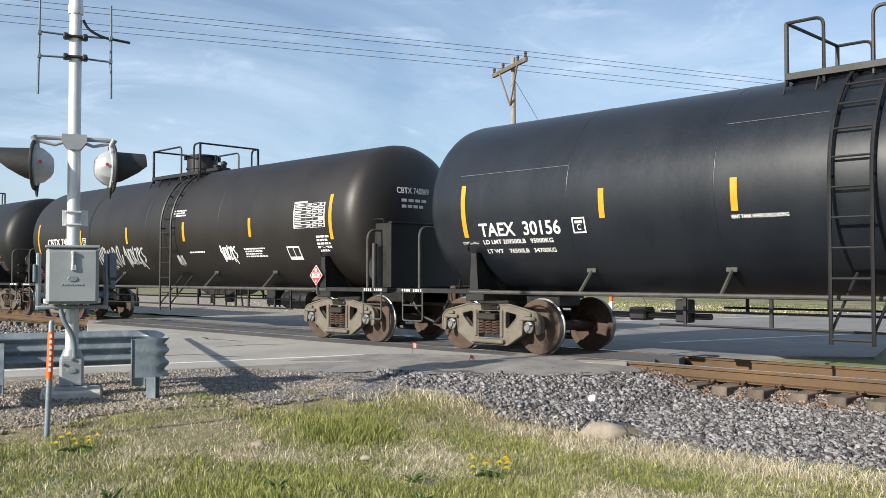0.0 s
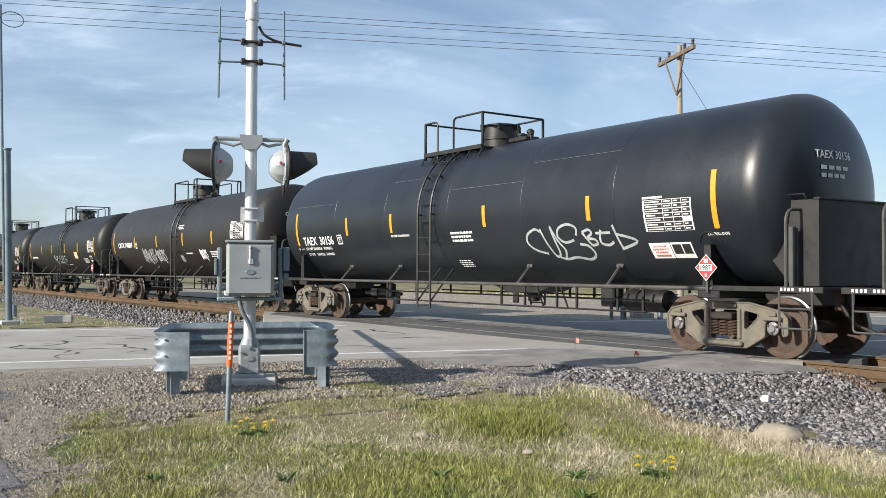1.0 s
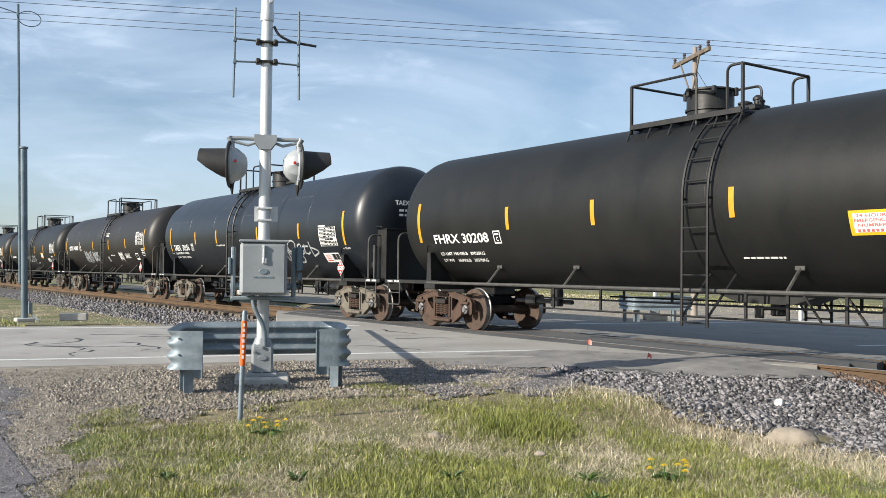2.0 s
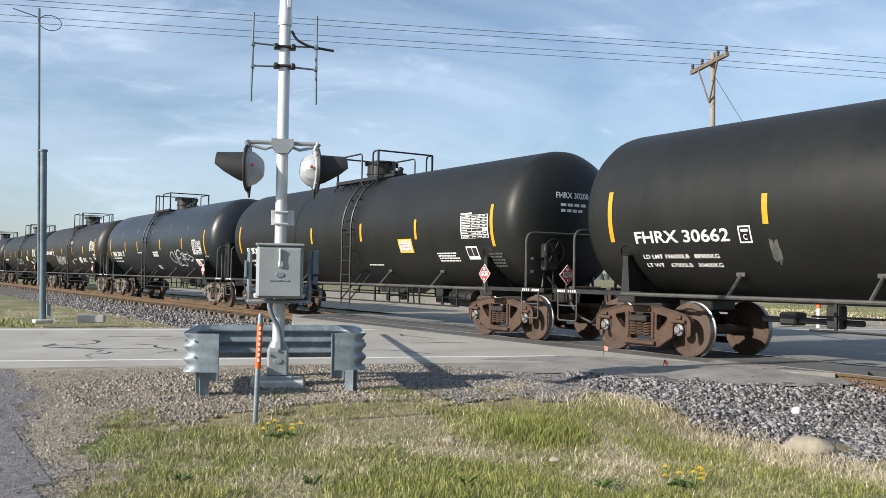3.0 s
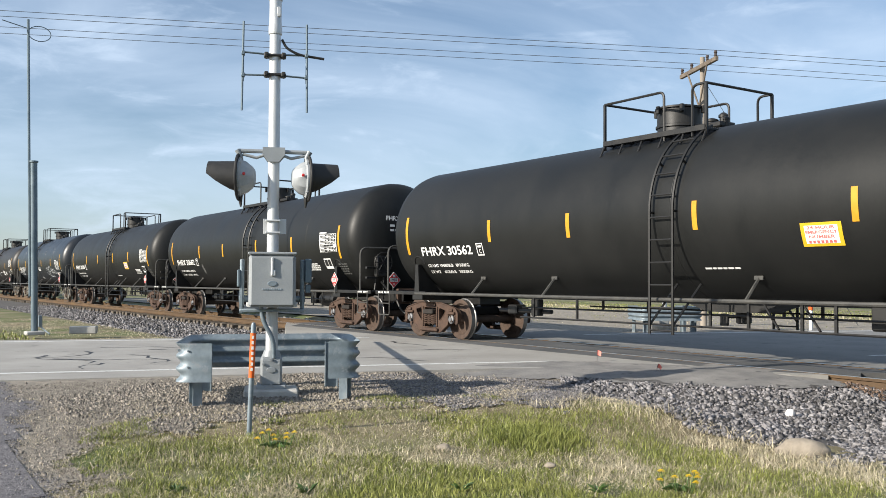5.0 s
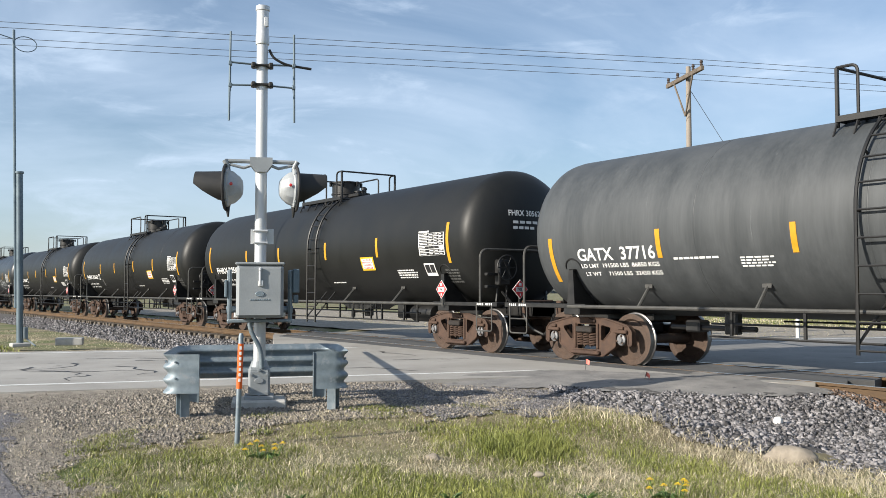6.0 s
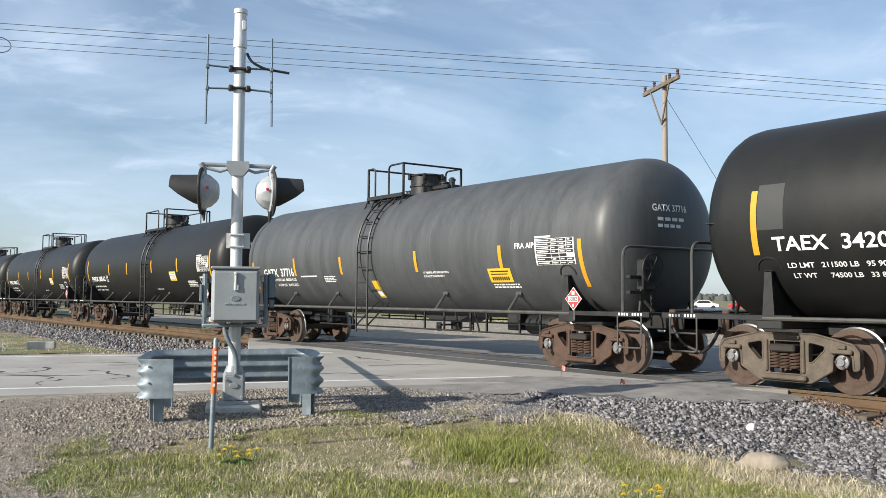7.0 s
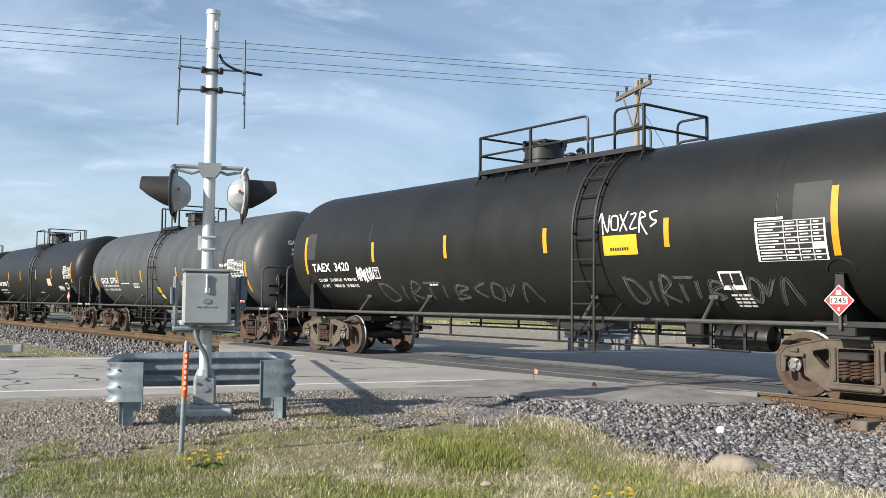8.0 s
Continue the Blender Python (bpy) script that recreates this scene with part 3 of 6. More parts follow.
def rounded(poly, rad, n=3):
    """A closed outline with its corners rounded."""
    out = []
    k = len(poly)
    for i in range(k):
        a, b, c = (Vector(poly[(i + j) % k]) for j in (-1, 0, 1))
        d0, d1 = a - b, c - b
        q = min(rad, d0.length * 0.45, d1.length * 0.45)
        p0, p1 = b + d0.normalized() * q, b + d1.normalized() * q
        for m in range(n + 1):
            t = m / n
            out.append(p0 * (1 - t) ** 2 + b * 2 * t * (1 - t) + p1 * t * t)
    return out


def holed_plate(outer, holes, y0, y1):
    """A thick plate in x-z with windows through it."""
    bm = bmesh.new()
    edges = []
    for loop in [outer] + holes:
        vs = [bm.verts.new((p.x, y0, p.y)) for p in loop]
        edges += [bm.edges.new((vs[i], vs[(i + 1) % len(vs)])) for i in range(len(vs))]
    bmesh.ops.triangle_fill(bm, use_beauty=True, use_dissolve=False, edges=edges)
    ext = bmesh.ops.extrude_face_region(bm, geom=bm.faces[:])
    for v in ext["geom"]:
        if isinstance(v, bmesh.types.BMVert):
            v.co.y = y1
    bm.verts.index_update()
    verts, faces = [v.co.copy() for v in bm.verts], [tuple(v.index for v in f.verts) for f in bm.faces]
    bm.free()
    return verts, faces


def side_frame_mesh(mtl):
    half = [(0.0, 0.835), (0.46, 0.83), (0.80, 0.755), (1.04, 0.70), (1.13, 0.60), (1.13, 0.37), (1.05, 0.345), (1.04, 0.54), (0.98, 0.585), (0.80, 0.585), (0.745, 0.54), (0.735, 0.33), (0.68, 0.30), (0.42, 0.145), (0.0, 0.145)]
    outer = rounded(half[1:-1] + [(-a, b) for a, b in half[-2:0:-1]], 0.035)
    tri = [(0.37, 0.72), (0.63, 0.67), (0.62, 0.6), (0.43, 0.42), (0.37, 0.42)]
    holes = [rounded([(s * a, b) for a, b in tri], 0.06) for s in (-1, 1)]
    holes.append(rounded([(-0.255, 0.245), (0.255, 0.245), (0.255, 0.72), (-0.255, 0.72)], 0.03))
    m = Mesh()
    m.add(*holed_plate(outer, holes, -0.05, 0.06))
    # flanges round the outline and the windows
    closed = lambda loop, y: [(p.x, y, p.y) for p in loop + loop[:1]]
    m.tube(closed(outer, -0.05), 0.016, 6)
    for h in holes:
        m.tube(closed(h, -0.05), 0.011, 6)
    m.box((0, -0.01, 0.195), (0.74, 0.24, 0.07), 0.02)
    for s in (-1, 1):
        m.box((s * 0.889, 0, 0.60), (0.32, 0.22, 0.06), 0.015)
        m.box((s * 0.30, -0.06, 0.5), (0.05, 0.05, 0.46), 0.012)
        m.box((s * 0.889, -0.07, 0.665), (0.12, 0.05, 0.06), 0.012)
    m.box((0.16, -0.085, 0.775), (0.18, 0.03, 0.05), 0.008)
    return m.mesh("side_frame", mtl, 32)


def spring_mesh():
    m = Mesh()
    for x, y in ((-0.16, -0.03), (0.0, -0.03), (0.16, -0.03), (-0.08, 0.1), (0.08, 0.1)):
        n, turns = 60, 5.5
        pts = [(x + 0.073 * math.cos(2 * math.pi * turns * i / n), y + 0.073 * math.sin(2 * math.pi * turns * i / n), 0.31 + 0.25 * i / n) for i in range(n + 1)]
        m.tube(pts, 0.017, 5)
    return m.mesh("spring", RUST, 60)


def bolster_mesh(mtl):
    m = Mesh()
    m.box((0, 0, 0.62), (0.36, 1.7, 0.2), 0.03)
    for s in (-1, 1):
        m.box((0, s * 0.98, 0.615), (0.42, 0.34, 0.11), 0.02)
        m.box((0, s * 0.62, 0.74), (0.18, 0.3, 0.06), 0.01)
        m.box((s * 0.34, 0, 0.42), (0.1, 1.5, 0.1), 0.02)
        m.tube([(s * 0.40, -0.72, 0.44), (s * 0.40, 0.72, 0.44)], 0.03, 8)
        for t in (-1, 1):
            m.box((s * 0.425, t * 0.755, 0.45), (0.06, 0.13, 0.24), 0.02)
    m.lathe([(0.2, 0.7), (0.2, 0.8)], None, 20)
    return m.mesh("bolster", mtl, 30)


def add_truck(car, x, mtl):
    tr = part("truck", shared("bolster", lambda: bolster_mesh(BOLSTER_SHADE)), car, pose(x, 0, 0), "two-axle truck of weathered cast steel")
    for s in (-1, 1):
        part("side_frame", shared(("frame", mtl.name), lambda: side_frame_mesh(mtl)), tr, pose(0, s * 1.0, 0, 0, 0, 0 if s < 0 else 180))
        part("spring_group", shared("spring", spring_mesh), tr, pose(0, s * 1.0, 0), "rusty coil springs")
    for s in (-1, 1):
        w = part("wheelset", shared("wheelset", wheelset_mesh), tr, pose(s * 0.889, 0, WHEEL_R), "rusty wheels with bright treads")
        WHEELSETS.append((w, s * 0.889))


def tank_mesh(r, half, mtl, seg=72):
    prof, n = [], 9
    head = 0.66
    for i in range(n + 1):
        a = math.pi / 2 * i / n
        prof.append((max(0.0, r * math.sin(a) ** 0.84), -half + head - head * max(0.0, math.cos(a)) ** 0.84))
    for x in np.linspace(-half + head, half - head, 9)[1:-1]:
        prof.append((r, float(x)))
    for i in range(n + 1):
        a = math.pi / 2 * (1 - i / n)
        prof.append((max(0.0, r * math.sin(a) ** 0.84), half - head + head * max(0.0, math.cos(a)) ** 0.84))
    return Mesh().lathe(prof, pose(0, 0, 0, 0, 90, 0), seg).mesh("tank", mtl, 50)


class Side:
    """The near flank of a tank: places given along it and by height."""

    def __init__(self, r, zc):
        self.r, self.zc = r, zc

    def at(self, x, th, off):
        return (x, -(self.r + off) * math.cos(th), self.zc + (self.r + off) * math.sin(th))

    def th(self, z):
        return math.asin(max(-0.99, min(0.99, (z - self.zc) / self.r)))

    def rect(self, m, x0, x1, z0, z1, off=0.004, n=6):
        t0, t1 = self.th(z0), self.th(z1)
        n = max(1, min(n, int((t1 - t0) / 0.05) + 1))
        v, f = [], []
        for i in range(n + 1):
            t = t0 + (t1 - t0) * i / n
            v += [self.at(x0, t, off), self.at(x1, t, off)]
        f = [(2 * i, 2 * i + 1, 2 * i + 3, 2 * i + 2) for i in range(n)]
        m.add(v, f)

    def stroke(self, m, pts, w, off=0.005):
        """A painted line along points (x, arc height)."""
        pts = [Vector(p) for p in pts]
        fine = []
        for a, b in zip(pts, pts[1:]):
            k = max(1, int((b - a).length / 0.08))
            fine += [a.lerp(b, i / k) for i in range(k)]
        fine.append(pts[-1])
        v = []
        for i, p in enumerate(fine):
            d = (fine[min(i + 1, len(fine) - 1)] - fine[max(i - 1, 0)]).normalized()
            o = Vector((-d.y, d.x)) * w / 2
            for q in (p + o, p - o):
                v.append(self.at(q.x, self.th(q.y), off))
        m.add(v, [(2 * i, 2 * i + 1, 2 * i + 3, 2 * i + 2) for i in range(len(fine) - 1)])


def flat_text(text, width, height):
    """Letters of the built-in font as flat triangles, scaled to a width and a height of capitals."""
    c = bpy.data.curves.new("letters", "FONT")
    c.body, c.size = text, 1.0
    c.resolution_u = 3
    c.offset = 0.018
    ob = bpy.data.objects.new("letters", c)
    scene.collection.objects.link(ob)
    me = bpy.data.meshes.new_from_object(ob.evaluated_get(bpy.context.evaluated_depsgraph_get()))
    bpy.data.objects.remove(ob)
    bpy.data.curves.remove(c)
    bm = bmesh.new()
    bm.from_mesh(me)
    bpy.data.meshes.remove(me)
    xs, ys = [v.co.x for v in bm.verts], [v.co.y for v in bm.verts]
    x0, kx, ky = min(xs), width / (max(xs) - min(xs)), height / 0.70
    for v in bm.verts:
        v.co = Vector(((v.co.x - x0) * kx, v.co.y * ky, 0))
    return bm


def lettering(car, side, text, x, z, width, height, mtl, label="", name="lettering"):
    """Letters painted along the flank, bent to it."""
    bm = flat_text(text, width, height)
    if height > 0.12:
        for k in range(1, 4):
            bmesh.ops.bisect_plane(bm, geom=bm.verts[:] + bm.edges[:] + bm.faces[:], plane_co=(0, height * k / 4, 0), plane_no=(0, 1, 0))
    t0 = side.th(z)
    for v in bm.verts:
        v.co = Vector(side.at(x + v.co.x, t0 + v.co.y / side.r, 0.005))
    me = bpy.data.meshes.new(name)
    bm.to_mesh(me)
    bm.free()
    me.materials.append(mtl)
    return part(name, me, car, label=label)


def print_lines(car, side, x0, x1, z0, z1, n, mtl=None, seed=1, label="rows of small unreadable print"):
    """Small print as rows of short bars."""
    rnd = random.Random(seed)
    m = Mesh()
    step = (z1 - z0) / n
    for i in range(n):
        x, end = x0 + rnd.uniform(0, 0.04), x1 - rnd.uniform(0, 0.2) * (x1 - x0)
        z = z1 - (i + 0.8) * step
        while x < end:
            w = rnd.uniform(0.04, 0.13)
            side.rect(m, x, min(x + w, x1), z, z + step * 0.55, 0.005, 1)
            x += w + 0.022
    return part("small_print", m.mesh("small_print", mtl or WHITE), car, label=label)


def data_table(car, side, x0, x1, z0, z1):
    m = Mesh()
    side.rect(m, x0, x1, z0, z1, 0.004)
    m.mi = 1
    rows = 7
    cols = [0.03, 0.42, 0.62, 0.81, 0.98]
    for i in range(rows):
        for a, b in zip(cols, cols[1:]):
            u0, u1 = x0 + (x1 - x0) * (a + 0.006), x0 + (x1 - x0) * (b - 0.006)
            zz0 = z0 + (z1 - z0) * (i + 0.1) / rows
            zz1 = z0 + (z1 - z0) * (i + 0.90) / rows
            if i == 2 and a > 0.7:
                continue
            side.rect(m, u0, u1, zz0, zz1, 0.007, 2)
    m.mi = 0
    rnd = random.Random(int(x0 * 100))
    for i in range(rows):
        for a, b in zip(cols, cols[1:]):
            if i == 2 and a > 0.3:
                continue
            u0 = x0 + (x1 - x0) * (a + 0.03)
            w = (x1 - x0) * (b - a - 0.06) * rnd.uniform(0.55, 1.0)
            zc = z0 + (z1 - z0) * (i + 0.5) / rows
            side.rect(m, u0, u0 + w, zc - 0.008, zc + 0.010, 0.010, 1)
    side.rect(m, x0 + (x1 - x0) * 0.0, x0 + (x1 - x0) * 0.42, z1 + 0.02, z1 + 0.055, 0.005, 1)
    part("data_table", m.mesh("data_table", [WHITE, BLACK_INK]), car, label="white ruled inspection table stencilled on the tank")


def stripe(car, side, x, z0, z1, w=0.1, lean=0.0):
    m = Mesh()
    side.rect(m, x - w / 2, x + w / 2, z0, z1, 0.006, 10)
    part("reflective_stripe", m.mesh("reflective_stripe", YELLOW), car, label="yellow reflective strip")


def placard(car, x, z, y, number, m4=None):
    """A diamond hazard placard in its holder."""
    d = 0.205
    m = Mesh()
    m.prism([(0, -d), (d, 0), (0, d), (-d, 0)], -0.006, 0.006)
    holder = part("placard", m.mesh("placard", WHITE), car, (m4 or pose(x, y, z)), "red diamond hazard placard in a steel holder")
    k = Mesh()
    e = d * 0.93
    k.prism([(0, -e), (e, 0), (0, e), (-e, 0)], -0.0095, -0.0065)
    k.mi = 1
    k.box((0, -0.0115, 0.0), (0.24, 0.004, 0.1), 0.001)
    k.box((0, -0.0115, 0.105), (0.07, 0.004, 0.06), 0.001)
    k.box((0, -0.0115, -0.115), (0.03, 0.004, 0.05), 0.001)
    part("placard_face", k.mesh("placard_face", [RED, WHITE]), holder)
    bm = flat_text(number, 0.2, 0.075)
    for v in bm.verts:
        v.co = Vector((v.co.x - 0.1, -0.0145, v.co.y - 0.037))
    me = bpy.data.meshes.new("placard_number")
    bm.to_mesh(me)
    bm.free()
    me.materials.append(BLACK_INK)
    part("placard_number", me, holder)
    b = Mesh().box((0, 0.02, -0.2), (0.04, 0.02, 0.36), 0.004)
    part("placard_bracket", b.mesh("placard_bracket", GREY_STEEL), holder)


RUNGS = {}


def rung_mesh():
    return Mesh().tube([(-0.25, 0, 0), (0.25, 0, 0)], 0.016, 6).mesh("rung", BLACK_STEEL, 40)


def ladder_mesh(r, zc, w=0.5):
    """Rails that rise straight from below the sill, then follow the tank to its top."""
    m = Mesh()
    y0 = -(r + 0.09)
    path = [(y0, 0.48), (y0, zc)]
    n = 12
    for i in range(1, n + 1):
        a = math.radians(66) * i / n
        path.append((-(r + 0.09) * math.cos(a), zc + (r + 0.09) * math.sin(a)))
    for s in (-1, 1):
        m.tube([(s * w / 2, y, z) for y, z in path], 0.026, 6)
    # rungs at even steps along the rails
    d, want = 0.0, 0.06
    for (ya, za), (yb, zb) in zip(path, path[1:]):
        seg = math.hypot(yb - ya, zb - za)
        while want < d + seg:
            t = (want - d) / seg
            RUNGS.setdefault((r, zc), []).append((ya + (yb - ya) * t, za + (zb - za) * t))
            want += 0.37
        d += seg
    for s in (-1, 1):
        for a in (0.0, 0.55):
            c, q = math.cos(a), math.sin(a)
            m.tube([(s * w / 2, -(r + 0.09) * c, zc + (r + 0.09) * q), (s * w / 2, -(r - 0.01) * c, zc + (r - 0.01) * q)], 0.02, 6)
        m.tube([(s * w / 2, y0, 0.62), (s * w / 2 + 0.12, -(r - 0.45), zc - 1.18)], 0.02, 6)
    return m.mesh("ladder", BLACK_STEEL, 40)


def bend(pts, rad=0.12, n=5):
    """Rounds the corners of a polyline."""
    pts = [Vector(p) for p in pts]
    out = [pts[0]]
    for a, b, c in zip(pts, pts[1:], pts[2:]):
        d0, d1 = (a - b), (c - b)
        k = min(rad, d0.length / 2, d1.length / 2)
        p0, p1 = b + d0.normalized() * k, b + d1.normalized() * k
        for i in range(n + 1):
            t = i / n
            out.append(p0 * (1 - t) ** 2 + b * 2 * t * (1 - t) + p1 * t * t)
    return out + [pts[-1]]


def platform(car, r, zc, x0, x1, lx, dome_x, dome_h, double=False):
    """The top platform: grating, railing with an opening at the ladder, dome and valves."""
    top = zc + r
    hw, rail_z = 0.86, top + 0.64
    floor = zc + math.sqrt(r * r - hw * hw) + 0.16
    g = Mesh()
    for s in (-1, 1):
        for k in range(9):
            y = s * (0.52 + 0.36 * k / 8)
            g.box(((x0 + x1) / 2, y, floor), (x1 - x0, 0.012, 0.035), 0.002)
        for x in np.linspace(x0, x1, 6):
            g.box((x, s * 0.7, floor - 0.02), (0.03, 0.4, 0.04), 0.004)
            g.tube([(x, s * 0.86, floor - 0.02), (x, s * 0.98, zc + math.sqrt(r * r - 0.98 ** 2) - 0.01)], 0.018, 6)
        g.box(((x0 + x1) / 2, s * 0.9, floor + 0.0), (x1 - x0, 0.02, 0.09), 0.003)
    part("platform", g.mesh("platform", BLACK_STEEL), car, label="black steel grating walkway on the tank's top")
    base = floor - 0.12
    o0, o1 = lx - 0.3, lx + 0.33
    levels = [rail_z] + ([floor + 0.36] if double else [])
    for s in (-1, 1):
        y = s * hw
        h = Mesh()
        for z in levels:
            if o0 - x0 > 0.25:
                h.tube(bend([(x0, y, z), (o0, y, z), (o0, y, base)]), 0.024, 7)
            if x1 - o1 > 0.25:
                h.tube(bend([(o1, y, base), (o1, y, z), (x1, y, z)]), 0.024, 7)
        for x in (x0, x1) + (((x0 + o0) / 2,) if double else ()):
            h.box((x, y, (base + rail_z) / 2), (0.05, 0.05, rail_z - base), 0.006)
        part("railing", h.mesh("railing", BLACK_STEEL, 40), car, label="black pipe safety railing")
    h = Mesh()
    for x in (x0, x1):
        h = Mesh()
        for z in levels:
            h.tube([(x, -hw, z), (x, hw, z)], 0.024, 7)
        part("end_rail", h.mesh("end_rail", BLACK_STEEL, 40), car, label="black pipe safety railing")
    d = Mesh()
    d.lathe([(0.40, top - 0.06), (0.40, top + 0.12), (0.43, top + 0.13), (0.43, top + 0.17), (0.405, top + 0.18), (0.405, top + dome_h - 0.04), (0.44, top + dome_h - 0.03), (0.44, top + dome_h), (0.36, top + dome_h + 0.02), (0.0, top + dome_h + 0.03)], pose(dome_x, 0, 0), 28)
    for k in range(6):
        a = 2 * math.pi * k / 6 + 0.3
        d.box((dome_x + 0.46 * math.cos(a), 0.46 * math.sin(a), top + dome_h - 0.06), (0.07, 0.07, 0.14), 0.01)
    part("manway_dome", d.mesh("manway_dome", BLACK_STEEL, 35), car, label="round black manway housing")
    for dx, rr, hh in ((0.72, 0.1, 0.22), (0.92, 0.07, 0.3), (-0.7, 0.12, 0.12), (1.08, 0.05, 0.2)):
        v = Mesh()
        v.lathe([(rr, top - 0.03), (rr, top + hh * 0.7), (rr * 1.25, top + hh * 0.72), (rr * 1.25, top + hh * 0.85), (rr * 0.5, top + hh), (0, top + hh)], pose(dome_x + dx, 0.1 * math.sin(dx * 9), 0), 14)
        part("valve", v.mesh("valve", BLACK_STEEL, 35), car, label="valve fitting beside the manway")
    v = Mesh().box((dome_x + 0.8, 0, top + 0.06), (0.6, 0.4, 0.1), 0.02)
    part("fittings_plate", v.mesh("fittings_plate", BLACK_STEEL, 35), car)


def underframe(car, r, zc, half_len, xt):
    """Sills, struts, bolsters, pipes, brake gear and couplers below the tank."""
    sy = 1.42
    for s in (-1, 1):
        m = Mesh().tube([(-xt - 0.1, s * sy, 1.04), (xt + 0.1, s * sy, 1.04)], 0.034, 8)
        part("side_sill", m.mesh("side_sill", GREY_STEEL, 40), car, label="long pipe side sill")
        for x in (-4.75, -2.4, 2.35, 4.78):
            k = Mesh()
            zt = 1.40
            yt = math.sqrt(max(0.0, r * r - (zc - zt) ** 2))
            k.tube([(x, s * sy, 1.05), (x, s * (yt + 0.01), zt)], 0.028, 6)
            k.box((x, s * (yt + 0.012), zt), (0.17, 0.05, 0.07), 0.008)
            part("strut", k.mesh("strut", GREY_STEEL, 40), car)
    for s in (-1, 1):
        b = Mesh()
        x = s * xt
        # centre sill, body bolster and saddle webs
        b.box((s * (xt + 0.75), 0, 0.93), (3.4, 0.62, 0.3), 0.02)
        b.box((x, 0, 0.97), (0.42, 2.86, 0.16), 0.015)
        part("stub_sill", b.mesh("stub_sill", BLACK_STEEL), car, label="black stub sill and body bolster")
        for t in (-1, 1):
            w = Mesh()
            zt = 1.72
            pts = [(t * 1.43, 1.05), (t * 1.43, zt - 0.06), (t * 1.37, zt), (t * math.sqrt(r * r - (zc - zt) ** 2) * 0.99, zt), (t * math.sqrt(max(0, r * r - (zc - 1.3) ** 2)) * 0.99, 1.3), (t * 0.75, 1.05)]
            w.prism(pts, x - 0.012, x + 0.012, "x")
            w.prism([(x - 0.1, 1.05), (x + 0.1, 1.05), (x + 0.055, zt), (x - 0.055, zt)], t * 1.425 - 0.015, t * 1.425 + 0.015)
            w.box((x, t * 1.3, zt - 0.01), (0.12, 0.28, 0.03), 0.01)
            part("bolster_bracket", w.mesh("bolster_bracket", BLACK_STEEL), car, label="black upright saddle bracket over the truck")
            ring = Mesh()
            rz, rx = 1.74, x
            n = 10
            pp = []
            for i in range(n + 1):
                a = math.pi * i / n
                zz = rz + 0.17 * math.sin(a)
                th = math.asin((zz - zc) / r)
                pp.append((rx + 0.2 * math.cos(a), t * (r + 0.002) * math.cos(th), zz))
            ring.tube(pp, 0.016, 5)
            part("saddle_pad_weld", ring.mesh("saddle_pad_weld", BLACK_STEEL, 50), car)
        e = Mesh()
        ex = s * (half_len - 0.52)
        e.box((ex + s * 0.33, 0, 1.06), (0.03, 2.80, 0.04), 0.003)
        for t in (-1, 1):
            e.box((ex, t * 1.42, 1.05), (0.78, 0.05, 0.09), 0.006)
            e.box((s * (xt + 0.55), t * 1.42, 1.05), (1.84, 0.045, 0.08), 0.006)
        ep = part("end_platform", e.mesh("end_platform", BLACK_STEEL), car, label="black grated crossover platform")
        for k in range(6):
            part("grating_bar", shared("grating_bar", lambda: Mesh().box((0, 0, 1.06), (0.03, 2.79, 0.04), 0.003).mesh("grating_bar", BLACK_STEEL)), ep, pose(ex + s * (-0.33 + 0.11 * k), 0, 0))
        for t in (-1, 1):
            bars = Mesh()
            for k in range(9):
                if k != 4:
                    bars.box((ex + s * (-0.26 + 0.06 * k), t * 1.4475, 1.052), (0.035, 0.004, 0.045), 0.001)
            part("stencil_bars", bars.mesh("stencil_bars", WHITE), ep, label="white stencilled bars on the step edge")
        h = Mesh()
        h.tube(bend([(s * (half_len - 0.72), -1.42, 1.02), (s * (half_len - 0.72), -1.42, 2.2), (s * (half_len - 0.62), 1.42, 2.2), (s * (half_len - 0.62), 1.42, 1.02)], 0.2), 0.026, 7)
        part("end_handrail", h.mesh("end_handrail", GREY_STEEL, 40), car, label="bent pipe handrail across the car's end")
        for t in (-1, 1):
            q = Mesh()
            q.tube(bend([(s * (half_len - 0.82), t * 1.44, 1.04), (s * (half_len - 0.82), t * 1.44, 0.5), (s * (half_len - 0.3), t * 1.44, 0.5), (s * (half_len - 0.3), t * 1.44, 1.04)], 0.06), 0.016, 6)
            q.tube([(s * (half_len - 0.82), t * 1.44, 0.78), (s * (half_len - 0.3), t * 1.44, 0.78)], 0.014, 6)
            part("corner_step", q.mesh("corner_step", GREY_STEEL, 40), car)
        for t in (-1, 1):
            q = Mesh().tube([(s * (half_len - 0.85), t * 0.5, 1.08), (s * (half_len - 1.3), t * 0.85, 1.75)], 0.03, 6)
            part("end_brace", q.mesh("end_brace", BLACK_STEEL, 40), car)
        c = Mesh()
        cx = s * (half_len - 0.24)
        c.box((s * (half_len - 0.42), 0, 0.87), (0.5, 0.14, 0.18), 0.02)
        c.box((cx, 0.05, 0.87), (0.3, 0.26, 0.3), 0.04)
        c.box((s * (half_len - 0.03), -0.08, 0.87), (0.16, 0.12, 0.26), 0.03)
        c.box((s * (half_len - 0.55), 0, 0.93), (0.14, 0.8, 0.4), 0.02)
        part("coupler", c.mesh("coupler", RUST, 35), car, label="rusty knuckle coupler")
